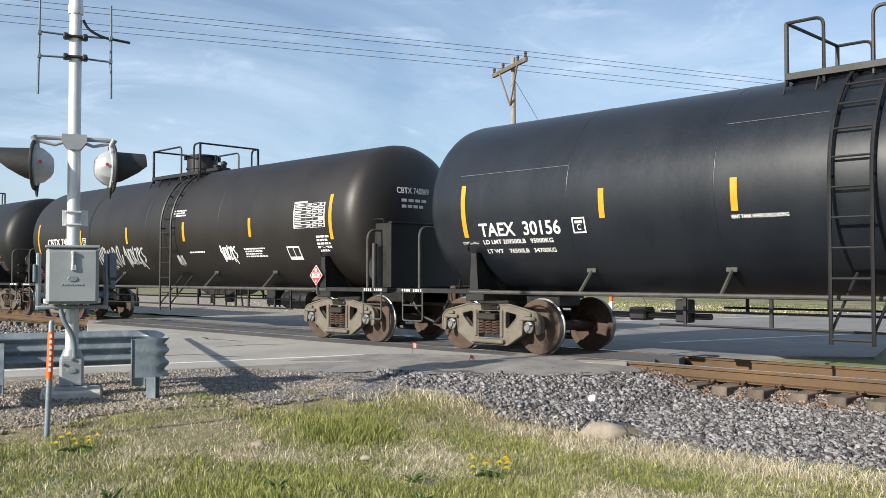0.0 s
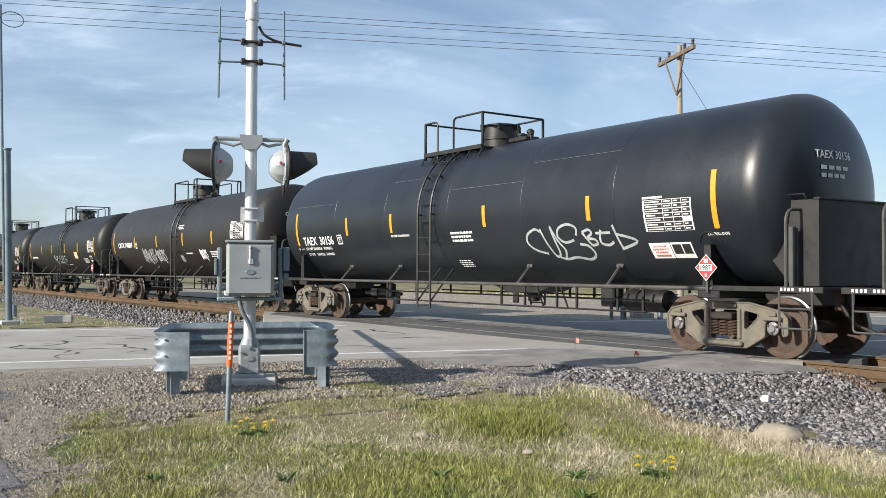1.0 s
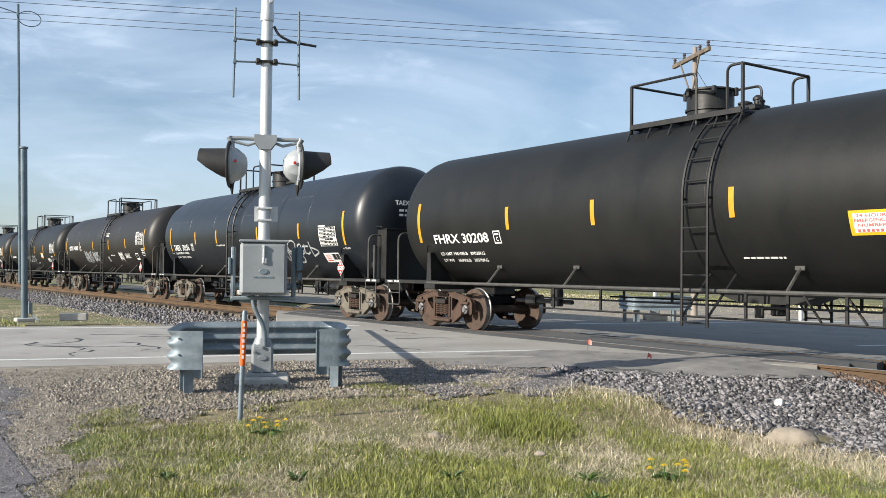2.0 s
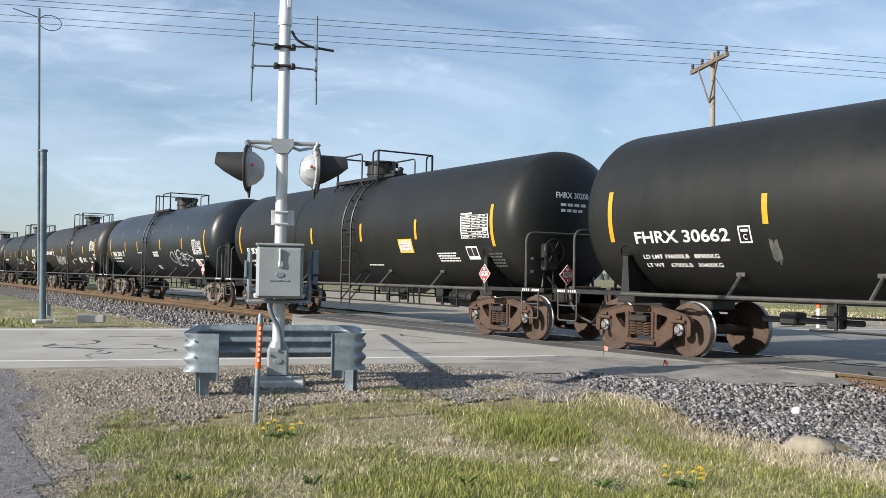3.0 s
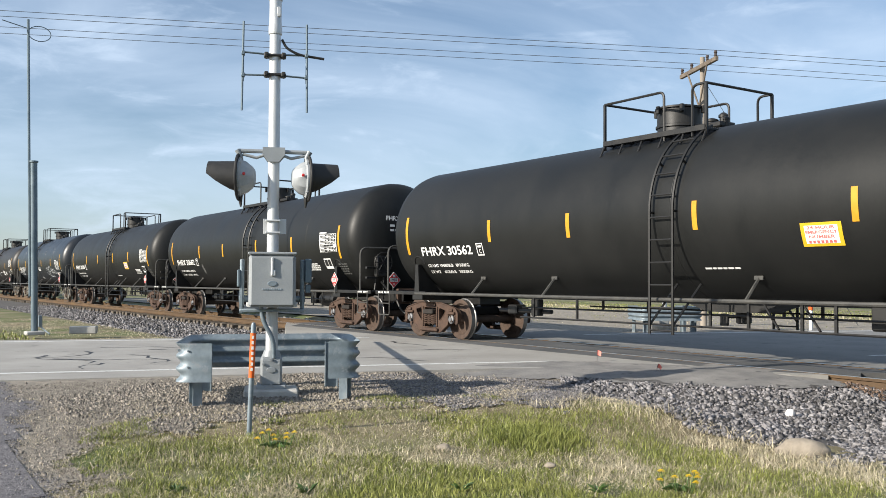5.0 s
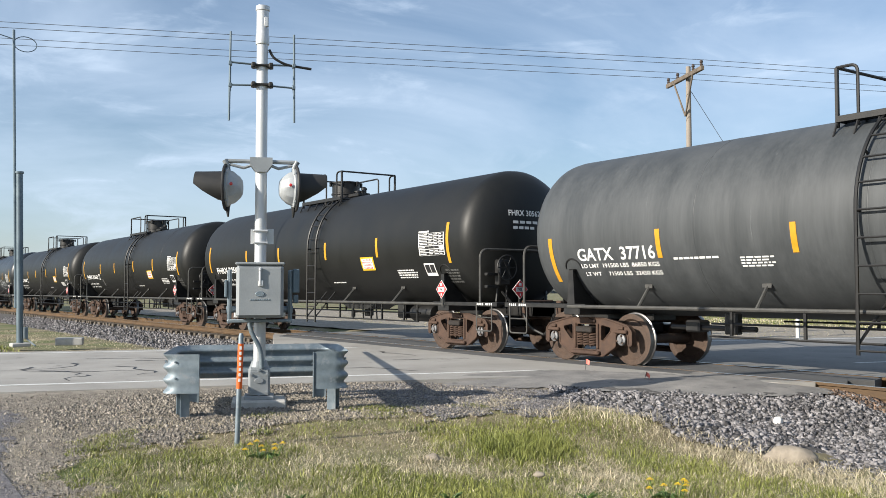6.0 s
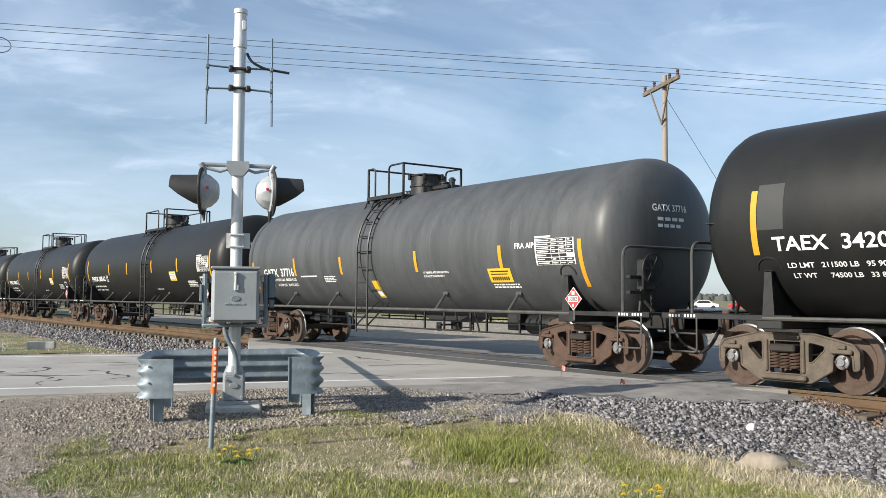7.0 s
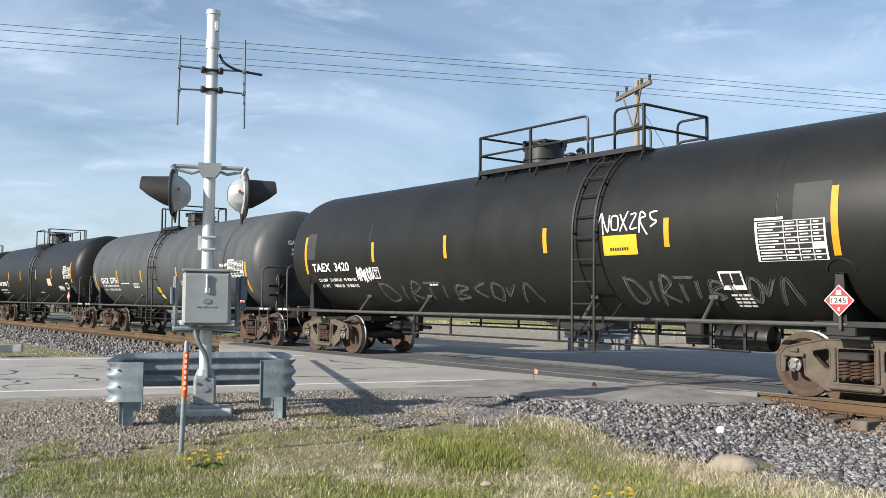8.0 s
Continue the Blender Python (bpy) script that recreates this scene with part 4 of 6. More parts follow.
        q = Mesh().tube(bend([(s * (half_len - 0.5), -0.45, 0.85), (s * (half_len - 0.3), -0.42, 0.55), (s * (half_len - 0.02), -0.3, 0.42)], 0.15), 0.03, 7)
        part("air_hose", q.mesh("air_hose", BLACK_INK, 50), car, label="black rubber air hose")
    p = Mesh()
    for z, y in ((0.80, -0.95), (0.60, -1.0), (0.80, 0.95)):
        p.tube([(-3.6, y, z), (5.3, y, z)], 0.02, 6)
    for x in (-3.2, -1.9, 1.3, 2.05, 3.0, 3.55, 4.6, 5.2):
        p.box((x, -0.97, 0.80), (0.05, 0.035, 0.44), 0.004)
        p.box((x, 0.95, 0.88), (0.05, 0.035, 0.3), 0.004)
    for x in (2.6, 3.3):
        p.tube([(x, -0.97, 0.62), (x - 0.45, -0.75, 1.02)], 0.02, 6)
    part("brake_pipe", p.mesh("brake_pipe", BLACK_STEEL, 40), car, label="brake rods and pipes on hangers")
    g = Mesh()
    g.lathe([(0.0, -0.5), (0.19, -0.46), (0.2, -0.4), (0.2, 0.4), (0.19, 0.46), (0, 0.5)], pose(4.95, -0.55, 0.78, 0, 90, 0), 18)
    part("brake_reservoir", g.mesh("brake_reservoir", BLACK_STEEL, 35), car, label="black air reservoir")
    g = Mesh().box((4.1, -0.6, 0.83), (0.34, 0.3, 0.36), 0.03)
    part("brake_valve", g.mesh("brake_valve", BLACK_STEEL, 35), car)
    g = Mesh()
    g.tube([(-4.6, -0.75, 0.72), (-2.9, -0.75, 0.72)], 0.045, 8)
    g.box((-3.3, -0.8, 0.80), (0.26, 0.14, 0.34), 0.02)
    g.box((-4.1, -0.7, 0.74), (0.3, 0.3, 0.2), 0.03)
    part("brake_cylinder", g.mesh("brake_cylinder", BLACK_STEEL, 35), car, label="brake cylinder and rods")
    o = Mesh()
    zb = zc - r
    o.prism([(0.2, zb + 0.04), (2.2, zb + 0.04), (1.7, zb - 0.12), (0.7, zb - 0.12)], -0.35, 0.35)
    o.lathe([(0.1, zb - 0.32), (0.13, zb - 0.3), (0.13, zb - 0.05), (0.16, zb)], pose(1.2, 0, 0), 16)
    o.tube([(1.2, 0, zb - 0.2), (1.2, -0.5, zb - 0.2)], 0.025, 6)
    o.box((1.2, -0.5, zb - 0.24), (0.16, 0.05, 0.2), 0.01)
    part("bottom_outlet", o.mesh("bottom_outlet", BLACK_STEEL, 35), car, label="bottom outlet valve with skid")


def hand_brake(car, half_len):
    m = Mesh()
    x = half_len - 0.78
    m.box((x, -0.78, 1.72), (0.2, 0.3, 0.55), 0.03)
    m.tube([(x + 0.16, -0.78 + 0.26 * math.cos(a), 1.82 + 0.26 * math.sin(a)) for a in np.linspace(0, 2 * math.pi, 25)], 0.016, 6)
    for a in (0, 60, 120):
        c, s = math.cos(radians(a)), math.sin(radians(a))
        m.tube([(x + 0.15, -0.78 + 0.25 * c, 1.82 + 0.25 * s), (x + 0.15, -0.78 - 0.25 * c, 1.82 - 0.25 * s)], 0.012, 5)
    for k in range(12):
        m.box((x + 0.06, -0.72, 1.42 - k * 0.05), (0.02 if k % 2 else 0.04, 0.04 if k % 2 else 0.02, 0.055), 0.004)
    for z in (1.42, 1.68):
        m.box((x - 0.02, -1.05, z), (0.1, 0.32, 0.06), 0.006)
    m.tube([(x, -0.95, 1.1), (x, -0.9, 1.5)], 0.025, 6)
    part("hand_brake", m.mesh("hand_brake", BLACK_STEEL, 40), car, label="hand brake wheel, gear box and chain")


def end_housing(car, half_len):
    m = Mesh()
    x = half_len - 0.42
    m.prism([(x - 1.35, 2.34), (x, 2.34), (x, 1.1), (x - 0.45, 1.1), (x - 0.95, 1.7), (x - 1.35, 1.95)], -1.08, 1.08)
    m.box((x - 0.02, 0.0, 2.35), (0.1, 2.2, 0.03), 0.004)
    m.tube(bend([(x - 0.6, -1.08, 2.34), (x - 0.6, -1.12, 2.42), (x - 0.2, -1.12, 2.42), (x - 0.2, -1.08, 2.34)], 0.03), 0.012, 6)
    part("end_housing", m.mesh("end_housing", BLACK_STEEL), car, label="black sheet steel housing at the tank's end")
    p = Mesh()
    p.box((half_len - 0.75, -1.22, 1.5), (0.1, 0.05, 0.9), 0.01)
    p.box((half_len - 0.75, -1.19, 1.5), (0.14, 0.02, 0.86), 0.01)
    part("end_post", p.mesh("end_post", GREY_STEEL), car)


def tank_car(centre, length=CAR_LEN, r=1.53, zc=2.48, paint=None, truck=None, px=(-1.25, 1.15), ladder_x=0.52, dome=(-0.2, 0.5), label="", housing=False, seams=(), double=False):
    car = thing("tank_car", label, "tank car", pose(centre, TRACK_Y, 0), "cars of the freight train")
    CARS.append((car, centre))
    hl = length / 2
    half, xt = hl - 0.72, hl - 2.08
    part("tank", shared(("tank", r, half, paint.name), lambda: tank_mesh(r, half, paint)), car, pose(0, 0, zc))
    for x in seams:
        n = 72
        s = Mesh().lathe([(r - 0.002, -0.012), (r + 0.003, -0.008), (r + 0.003, 0.008), (r - 0.002, 0.012)], pose(x, 0, zc, 0, 90, 0), n)
        part("weld_seam", s.mesh("weld_seam", paint, 60), car)
    lm = shared(("ladder", r, zc), lambda: ladder_mesh(r, zc))
    part("ladder", lm, car, pose(ladder_x + 0.32, 0, 0), "black side ladder curving over the tank")
    part("ladder", lm, car, pose(ladder_x + 0.32, 0, 0, 0, 0, 180))
    for ld in [o for o in car.children if o.data is lm]:
        for y, z in RUNGS[r, zc]:
            part("rung", shared("rung", rung_mesh), ld, pose(0, y, z))
    platform(car, r, zc, px[0], px[1], ladder_x, dome[0], dome[1], double)
    underframe(car, r, zc, hl, xt)
    for s in (-1, 1):
        add_truck(car, s * xt, truck)
    if housing:
        end_housing(car, hl)
    else:
        hand_brake(car, hl)
    return car, Side(r, zc)


def centre(i):
    return FIRST_COUPLER + CAR_LEN * (i + 0.5)


BLACK_LABEL = "matt black railway tank car with yellow reflective strips and white lettering"
STD = [(-7.25, 1.95, 2.83), (-4.0, 2.15, 2.6), (-1.55, 2.15, 2.6), (1.46, 2.16, 2.62), (4.2, 2.15, 2.62), (7.25, 1.94, 2.82)]


def window_box(car, side, x0, x1, z0, z1):
    """A white outlined box with two dark fields."""
    m = Mesh()
    side.rect(m, x0, x1, z0, z1, 0.004)
    m.mi = 1
    a = x0 + (x1 - x0) * 0.52
    side.rect(m, x0 + 0.03, a - 0.012, z0 + 0.07, z1 - 0.03, 0.008, 3)
    side.rect(m, a + 0.012, x1 - 0.03, z0 + 0.07, z1 - 0.03, 0.008, 3)
    part("stencil_box", m.mesh("stencil_box", [WHITE, BLACK_INK]), car, label="white stencilled box")


def plate_box(car, side, x0, x1, z0, z1, text="C"):
    m = Mesh()
    w = 0.022
    side.rect(m, x0, x1, z0, z0 + w)
    side.rect(m, x0, x1, z1 - w, z1)
    side.rect(m, x0, x0 + w, z0, z1)
    side.rect(m, x1 - w, x1, z0, z1)
    side.rect(m, x0 + 0.05, x1 - 0.05, z1 - 0.09, z1 - 0.05)
    part("plate_mark", m.mesh("plate_mark", WHITE), car)
    lettering(car, side, text, (x0 + x1) / 2 - 0.035, z0 + 0.05, 0.07, 0.09, WHITE)


def emergency_sign(car, side, x0, x1, z0, z1, back, ink):
    m = Mesh()
    side.rect(m, x0, x1, z0, z1, 0.006)
    if back is not WHITE:
        m.mi = 1
        side.rect(m, x0 + 0.06, x1 - 0.06, z0 + 0.04, z1 - 0.04, 0.009)
    sg = part("emergency_sign", m.mesh("emergency_sign", [back, WHITE]), car, label="emergency notice sheet with red print")
    h = z1 - z0
    for k, t in enumerate(("24-HOUR", "EMERGENCY", "NUMBER")):
        w = (x1 - x0) * (0.42 + 0.06 * len(t)) * 0.8
        bm = flat_text(t, w, h * 0.13)
        t0 = side.th(z1 - h * (0.27 + 0.19 * k))
        for v in bm.verts:
            v.co = Vector(side.at((x0 + x1) / 2 - w / 2 + v.co.x, t0 + v.co.y / side.r, 0.012))
        me = bpy.data.meshes.new("lettering")
        bm.to_mesh(me)
        bm.free()
        me.materials.append(ink)
        part("lettering", me, sg)
    b = Mesh()
    for k in range(7):
        x = x0 + (x1 - x0) * (0.16 + 0.1 * k)
        side.rect(b, x, x + 0.04, z0 + h * 0.14, z0 + h * 0.25, 0.012, 1)
    part("number_bars", b.mesh("number_bars", ink), sg)


def spray(car, side, strokes, x, z, w, h, width, mtl):
    """Sprayed strokes given in a unit box."""
    m = Mesh()
    for s in strokes:
        side.stroke(m, bend3([(x + a * w, z + b * h) for a, b in s]), width)
    part("graffiti", m.mesh("graffiti", mtl), car, label="sprayed graffiti strokes")


def bend3(p):
    """A smooth line through points."""
    out = []
    for i in range(len(p) - 1):
        p0, p1, p2, p3 = p[max(i - 1, 0)], p[i], p[i + 1], p[min(i + 2, len(p) - 1)]
        for k in range(5):
            t = k / 5
            out.append(tuple(0.5 * (2 * b + (c - a) * t + (2 * a - 5 * b + 4 * c - d) * t * t + (3 * b - a - 3 * c + d) * t ** 3) for a, b, c, d in zip(p0, p1, p2, p3)))
    return out + [p[-1]]


TAG_LOOPS = [[(0.155, 0.78), (0.107, 0.85), (0.024, 0.72), (0.005, 0.52), (0.06, 0.34), (0.167, 0.24)], [(0.16, 0.85), (0.2, 0.45), (0.24, 0.16), (0.285, 0.31), (0.26, 0.9)],
             [(0.26, 0.9), (0.31, 0.52), (0.345, 0.31), (0.31, 0.1)], [(0.488, 0.655), (0.5, 0.83), (0.43, 0.93), (0.345, 0.85), (0.317, 0.655), (0.37, 0.5), (0.46, 0.55)],
             [(0.5, 0.45), (0.57, 0.4), (0.6, 0.21), (0.54, 0.09), (0.42, 0.14), (0.32, 0.1), (0.24, 0.18)], [(0.548, 0.72), (0.607, 0.41)],
             [(0.548, 0.72), (0.607, 0.78), (0.63, 0.69), (0.583, 0.586), (0.643, 0.55), (0.66, 0.45), (0.607, 0.41)], [(0.714, 0.76), (0.69, 0.48), (0.75, 0.41), (0.8, 0.48)],
             [(0.665, 0.69), (0.79, 0.69)], [(0.82, 0.86), (0.857, 0.31)], [(0.845, 0.31), (0.99, 0.48), (0.833, 0.655)]]
TAG_WIDE = [[(0.0, 0.95), (0.06, 0.1), (0.13, 0.35), (0.08, 0.7), (0.0, 0.95)], [(0.16, 0.8), (0.18, 0.15)], [(0.23, 0.1), (0.24, 0.85), (0.3, 0.65), (0.24, 0.5), (0.33, 0.1)], [(0.36, 0.8), (0.37, 0.15)],
            [(0.32, 0.8), (0.43, 0.78)], [(0.46, 0.7), (0.47, 0.15)], [(0.53, 0.15), (0.54, 0.8), (0.6, 0.65), (0.54, 0.5), (0.61, 0.3), (0.53, 0.15)], [(0.71, 0.75), (0.65, 0.5), (0.71, 0.15)],
            [(0.74, 0.3), (0.75, 0.7), (0.8, 0.6), (0.79, 0.2), (0.74, 0.3)], [(0.83, 0.75), (0.84, 0.2), (0.89, 0.7)], [(0.92, 0.15), (0.94, 0.75), (1.0, 0.2)]]
TAG_SPIKY = [[(0.0, 0.2), (0.08, 1.0), (0.12, 0.1), (0.18, 0.9)], [(0.22, 0.1), (0.24, 0.8), (0.32, 0.9), (0.30, 0.4), (0.23, 0.5)], [(0.36, 0.9), (0.40, 0.1), (0.46, 0.8), (0.5, 0.0)],
             [(0.55, 0.85), (0.54, 0.2), (0.62, 0.1)], [(0.66, 0.2), (0.66, 0.9), (0.74, 0.7), (0.67, 0.55), (0.76, 0.1)], [(0.8, 0.2), (0.82, 0.8), (0.9, 0.9), (0.88, 0.2), (1.0, 0.6)]]
TAG_LETTERS = [[(0.0, 0.6), (0.05, 1.0), (0.09, 0.1)], [(0.05, 1.0), (0.17, 0.2), (0.19, 0.9)], [(0.24, 0.3), (0.23, 0.8), (0.33, 0.8), (0.34, 0.3), (0.24, 0.3)], [(0.37, 0.9), (0.5, 0.2)], [(0.5, 1.0), (0.38, 0.2)],
               [(0.55, 0.85), (0.64, 0.85), (0.55, 0.3), (0.66, 0.3)], [(0.7, 0.1), (0.71, 0.9), (0.8, 0.75), (0.71, 0.6), (0.83, 0.0)], [(0.98, 0.9), (0.87, 0.85), (0.9, 0.6), (0.98, 0.5), (0.88, 0.3)]]


def common_marks(car, side, seed):
    """Strips, table, notices and placards that the plain black cars share."""
    data_table(car, side, 6.1, 7.12, 2.12, 2.62)
    window_box(car, side, 6.18, 6.6, 1.67, 1.95)
    print_lines(car, side, 4.95, 5.8, 1.62, 1.84, 4, seed=seed)
    print_lines(car, side, 1.42, 2.2, 1.53, 1.58, 1, seed=seed + 1)
    print_lines(car, side, 6.95, 7.45, 1.5, 1.82, 5, CHALK, seed=seed + 2)
    placard(car, 7.0, 1.36, -1.5, "1987")
    placard(car, 0, 0, 0, "1987", pose(8.55, -0.55, 1.36, 0, 0, 90))


def black_car(i, mark, ld, lt, seed, paint=TANK_BLACK, truck=RUST, sign=True, **kw):
    car, side = tank_car(centre(i), paint=paint, truck=truck, label=BLACK_LABEL, **kw)
    for x, z0, z1 in STD:
        stripe(car, side, x, z0, z1)
    common_marks(car, side, seed)
    if mark:
        lettering(car, side, mark, -6.7, 1.92, 2.0, 0.2, WHITE, "white reporting mark")
        plate_box(car, side, -4.52, -4.29, 1.88, 2.14)
        lettering(car, side, ld, -6.63, 1.66, 1.63, 0.075, WHITE)
        lettering(car, side, lt, -6.63, 1.52, 1.63, 0.075, WHITE)
    if sign:
        emergency_sign(car, side, 3.34, 3.98, 1.84, 2.17, SIGN_YELLOW, PINK)
    return car, side


def end_mark(car, side, half, text):
    """The mark on the tank's rear head."""
    bm = flat_text(text, 0.85, 0.12)
    for k, (w, h, dz) in enumerate(((0.7, 0.06, -0.17), (0.6, 0.06, -0.29))):
        for j in range(4):
            x0 = 0.1 + j * w / 4
            vs = [bm.verts.new((x0, dz, 0)), bm.verts.new((x0 + w / 5.2, dz, 0)), bm.verts.new((x0 + w / 5.2, dz + h, 0)), bm.verts.new((x0, dz + h, 0))]
            bm.faces.new(vs)
    head, r = 0.66, side.r
    for k in range(1, 6):
        bmesh.ops.bisect_plane(bm, geom=bm.verts[:] + bm.edges[:] + bm.faces[:], plane_co=(0.85 * k / 6, 0, 0), plane_no=(1, 0, 0))
    for v in bm.verts:
        y, z = -0.62 + v.co.x, 0.47 + v.co.y
        q = min(0.999, (y * y + z * z) / (r * r))
        v.co = Vector((half - head + head * (1 - (q ** 0.5) ** 2.381) ** 0.42 + 0.014, y, side.zc + z))
    me = bpy.data.meshes.new("end_lettering")
    bm.to_mesh(me)
    bm.free()
    me.materials.append(WHITE)
    part("end_lettering", me, car, label="white mark on the tank's head")


def build_train():
    half = CAR_LEN / 2 - 0.72
    # far ahead: two weathered cars
    for i, tag in ((-3, TAG_SPIKY), (-2, TAG_LETTERS)):
        car, side = black_car(i, "", "", "", 20 + i, TANK_BLACK, DARK_DIRT, sign=True, seams=(-4.9, 1.6))
        print_lines(car, side, -6.7, -5.2, 1.9, 2.05, 1, seed=3)
        spray(car, side, tag, -1.2, 1.5, 2.6, 0.55, 0.05, FADED_WHITE)
    # the weathered brownish car
    car, side = tank_car(centre(-1), r=1.53, zc=2.5, paint=TANK_BROWN, truck=TAN_DIRT, housing=True, seams=(-5.0, -0.4, 3.1),
                         label="weathered brown-black railway tank car with graffiti along its flank")
    for x, z0, z1 in ((-7.3, 2.0, 2.9), (-4.28, 2.2, 2.62), (-1.45, 2.17, 2.6), (1.52, 2.16, 2.62), (4.4, 2.18, 2.6), (7.28, 2.05, 2.95)):
        stripe(car, side, x, z0, z1)
    data_table(car, side, 6.05, 7.1, 2.3, 2.8)
    window_box(car, side, 5.66, 6.1, 1.66, 1.94)
    lettering(car, side, "CBTX 740869", -6.6, 2.22, 2.0, 0.2, WHITE, "white reporting mark")
    plate_box(car, side, -4.15, -3.95, 2.15, 2.4)
    print_lines(car, side, 1.03, 1.6, 2.76, 2.94, 3, seed=31)
    print_lines(car, side, 4.02, 4.85, 1.73, 1.95, 4, seed=32)
    print_lines(car, side, 1.63, 2.46, 1.86, 1.92, 1, seed=33)
    print_lines(car, side, 6.75, 7.2, 1.8, 2.15, 5, seed=34)
    placard(car, 6.8, 1.33, -1.5, "1987")
    placard(car, 0, 0, 0, "1987", pose(8.55, -0.55, 1.36, 0, 0, 90))
    spray(car, side, TAG_SPIKY, -3.4, 1.5, 1.5, 0.65, 0.05, FADED_WHITE)
    spray(car, side, TAG_LETTERS, -1.75, 1.5, 1.1, 0.6, 0.05, FADED_WHITE)
    spray(car, side, TAG_LETTERS, 3.05, 1.6, 0.65, 0.42, 0.035, WHITE)
    spray(car, side, TAG_SPIKY, 0.95, 1.55, 0.3, 0.3, 0.02, FADED_WHITE)
    end_mark(car, side, half, "CBTX 740869")
    # the glossy blue-black car
    car, side = tank_car(centre(0), r=1.56, zc=2.53, paint=TANK_BLUE, truck=TAN_DIRT, px=(-1.7, 0.5), ladder_x=-0.9, dome=(0.05, 0.46), housing=True, seams=(-4.9, -2.42, 0.15, 2.6, 5.05),
                         label="glossy blue-black railway tank car with white looping graffiti")
    for x, z0, z1 in ((-7.08, 1.97, 2.85), (-4.25, 2.18, 2.62), (-2.13, 2.18, 2.62), (1.44, 2.19, 2.62), (4.44, 2.19, 2.62), (7.15, 1.96, 2.85)):
        stripe(car, side, x, z0, z1)
    lettering(car, side, "TAEX  30156", -6.76, 1.98, 1.7, 0.22, WHITE, "white reporting mark")
    lettering(car, side, "LD LMT 209500LB   95000KG", -6.73, 1.85, 1.48, 0.075, WHITE)
    lettering(car, side, "LT WT    76500LB   34700KG", -6.70, 1.70, 1.45, 0.075, WHITE)
    plate_box(car, side, -4.82, -4.58, 1.97, 2.21)
    lettering(car, side, "VENT TANK WHEN UNLOADING", -2.2, 2.08, 0.8, 0.05, WHITE)
    print_lines(car, side, 0.2, 1.0, 1.9, 2.14, 3, seed=41)
    print_lines(car, side, 0.1, 0.55, 1.38, 1.54, 4, seed=42)
    data_table(car, side, 5.72, 6.72, 1.95, 2.46)
    emergency_sign(car, side, 5.68, 6.12, 1.52, 1.77, WHITE, PINK)
    window_box(car, side, 6.13, 6.56, 1.52, 1.77)
    lettering(car, side, "LTD/PULL DATE", 6.95, 1.86, 0.4, 0.045, WHITE)
    lettering(car, side, "LTD/PULL DATE", -7.2, 1.86, 0.36, 0.045, WHITE)
    spray(car, side, TAG_LOOPS, 2.64, 1.45, 2.85, 0.75, 0.045, FADED_WHITE)
    for x0, x1, z in ((-7.2, -4.9, 3.02), (-2.35, -0.95, 3.38), (0.2, 2.55, 3.02), (2.75, 5.02, 3.38)):
        m = Mesh()
        side.rect(m, x0, x1, z, z + 0.008, 0.004, 1)
        part("lengthwise_weld", m.mesh("lengthwise_weld", SCUFF), car, label="pale scuffed weld line along the tank")
    placard(car, 6.97, 1.36, -1.5, "1987")
    placard(car, 0, 0, 0, "1987", pose(8.55, -0.2, 1.36, 0, 0, 90))
    end_mark(car, side, half, "TAEX 30156")
    # three matt black cars
    for i, mark, ld, lt, seed in ((1, "FHRX 30208", "LD LMT 196100LB   89020KG", "LT WT    66900LB   30370KG", 51), (2, "FHRX 30662", "LD LMT 196000LB   88900KG", "LT WT    67000LB   30400KG", 61), (3, "FHRX 30562", "LD LMT 196800LB   89300KG", "LT WT    66200LB   30000KG", 71)):
        car, side = black_car(i, mark, ld, lt, seed, seams=(0.95,) if i != 2 else (0.95, 5.2))
        end_mark(car, side, half, mark)
        if i == 2:
            spray(car, side, TAG_SPIKY, -4.0, 1.55, 0.16, 0.4, 0.02, CHALK)
    # the faded grey car, shorter than the rest
    gl = 16.95
    car, side = tank_car(centre(4) - 0.55, gl, 1.5, 2.38, TANK_GREY, RUST, (-1.4, 0.2), -0.78, (-0.05, 0.42), seams=(-3.5, -0.6, 2.2, 4.9),
                         label="faded grey streaked railway tank car with yellow notices")
    for x, z0, z1 in ((-6.9, 1.5, 2.3), (-4.25, 1.87, 2.34), (-1.72, 1.87, 2.3), (1.63, 1.87, 2.33), (4.58, 1.87, 2.33), (6.8, 1.52, 2.36)):
        stripe(car, side, x, z0, z1)
    lettering(car, side, "GATX  37716", -6.2, 1.87, 1.85, 0.22, WHITE, "white reporting mark")
    lettering(car, side, "LD LMT  191500 LBS  86850 KGS", -6.17, 1.74, 1.86, 0.075, WHITE)
    lettering(car, side, "LT WT     71500 LBS  32450 KGS", -6.12, 1.60, 1.82, 0.075, WHITE)
    print_lines(car, side, -4.0, -3.0, 1.82, 1.88, 1, seed=81)
    print_lines(car, side, -2.7, -2.1, 1.68, 1.85, 4, seed=82)
    lettering(car, side, "FRA AIP", 5.05, 2.25, 0.55, 0.1, WHITE)
    lettering(car, side, "4\" FIBERGLASS INSULATION", 1.86, 1.83, 0.93, 0.045, WHITE)
    lettering(car, side, "DO NOT EXCEED 450 F", 1.86, 1.75, 0.75, 0.045, WHITE)
    data_table(car, side, 5.62, 6.66, 1.92, 2.4)
    m = Mesh()
    side.rect(m, 4.12, 4.82, 1.62, 1.89, 0.009)
    m.mi = 1
    side.rect(m, 4.2, 4.74, 1.82, 1.845, 0.012, 1)
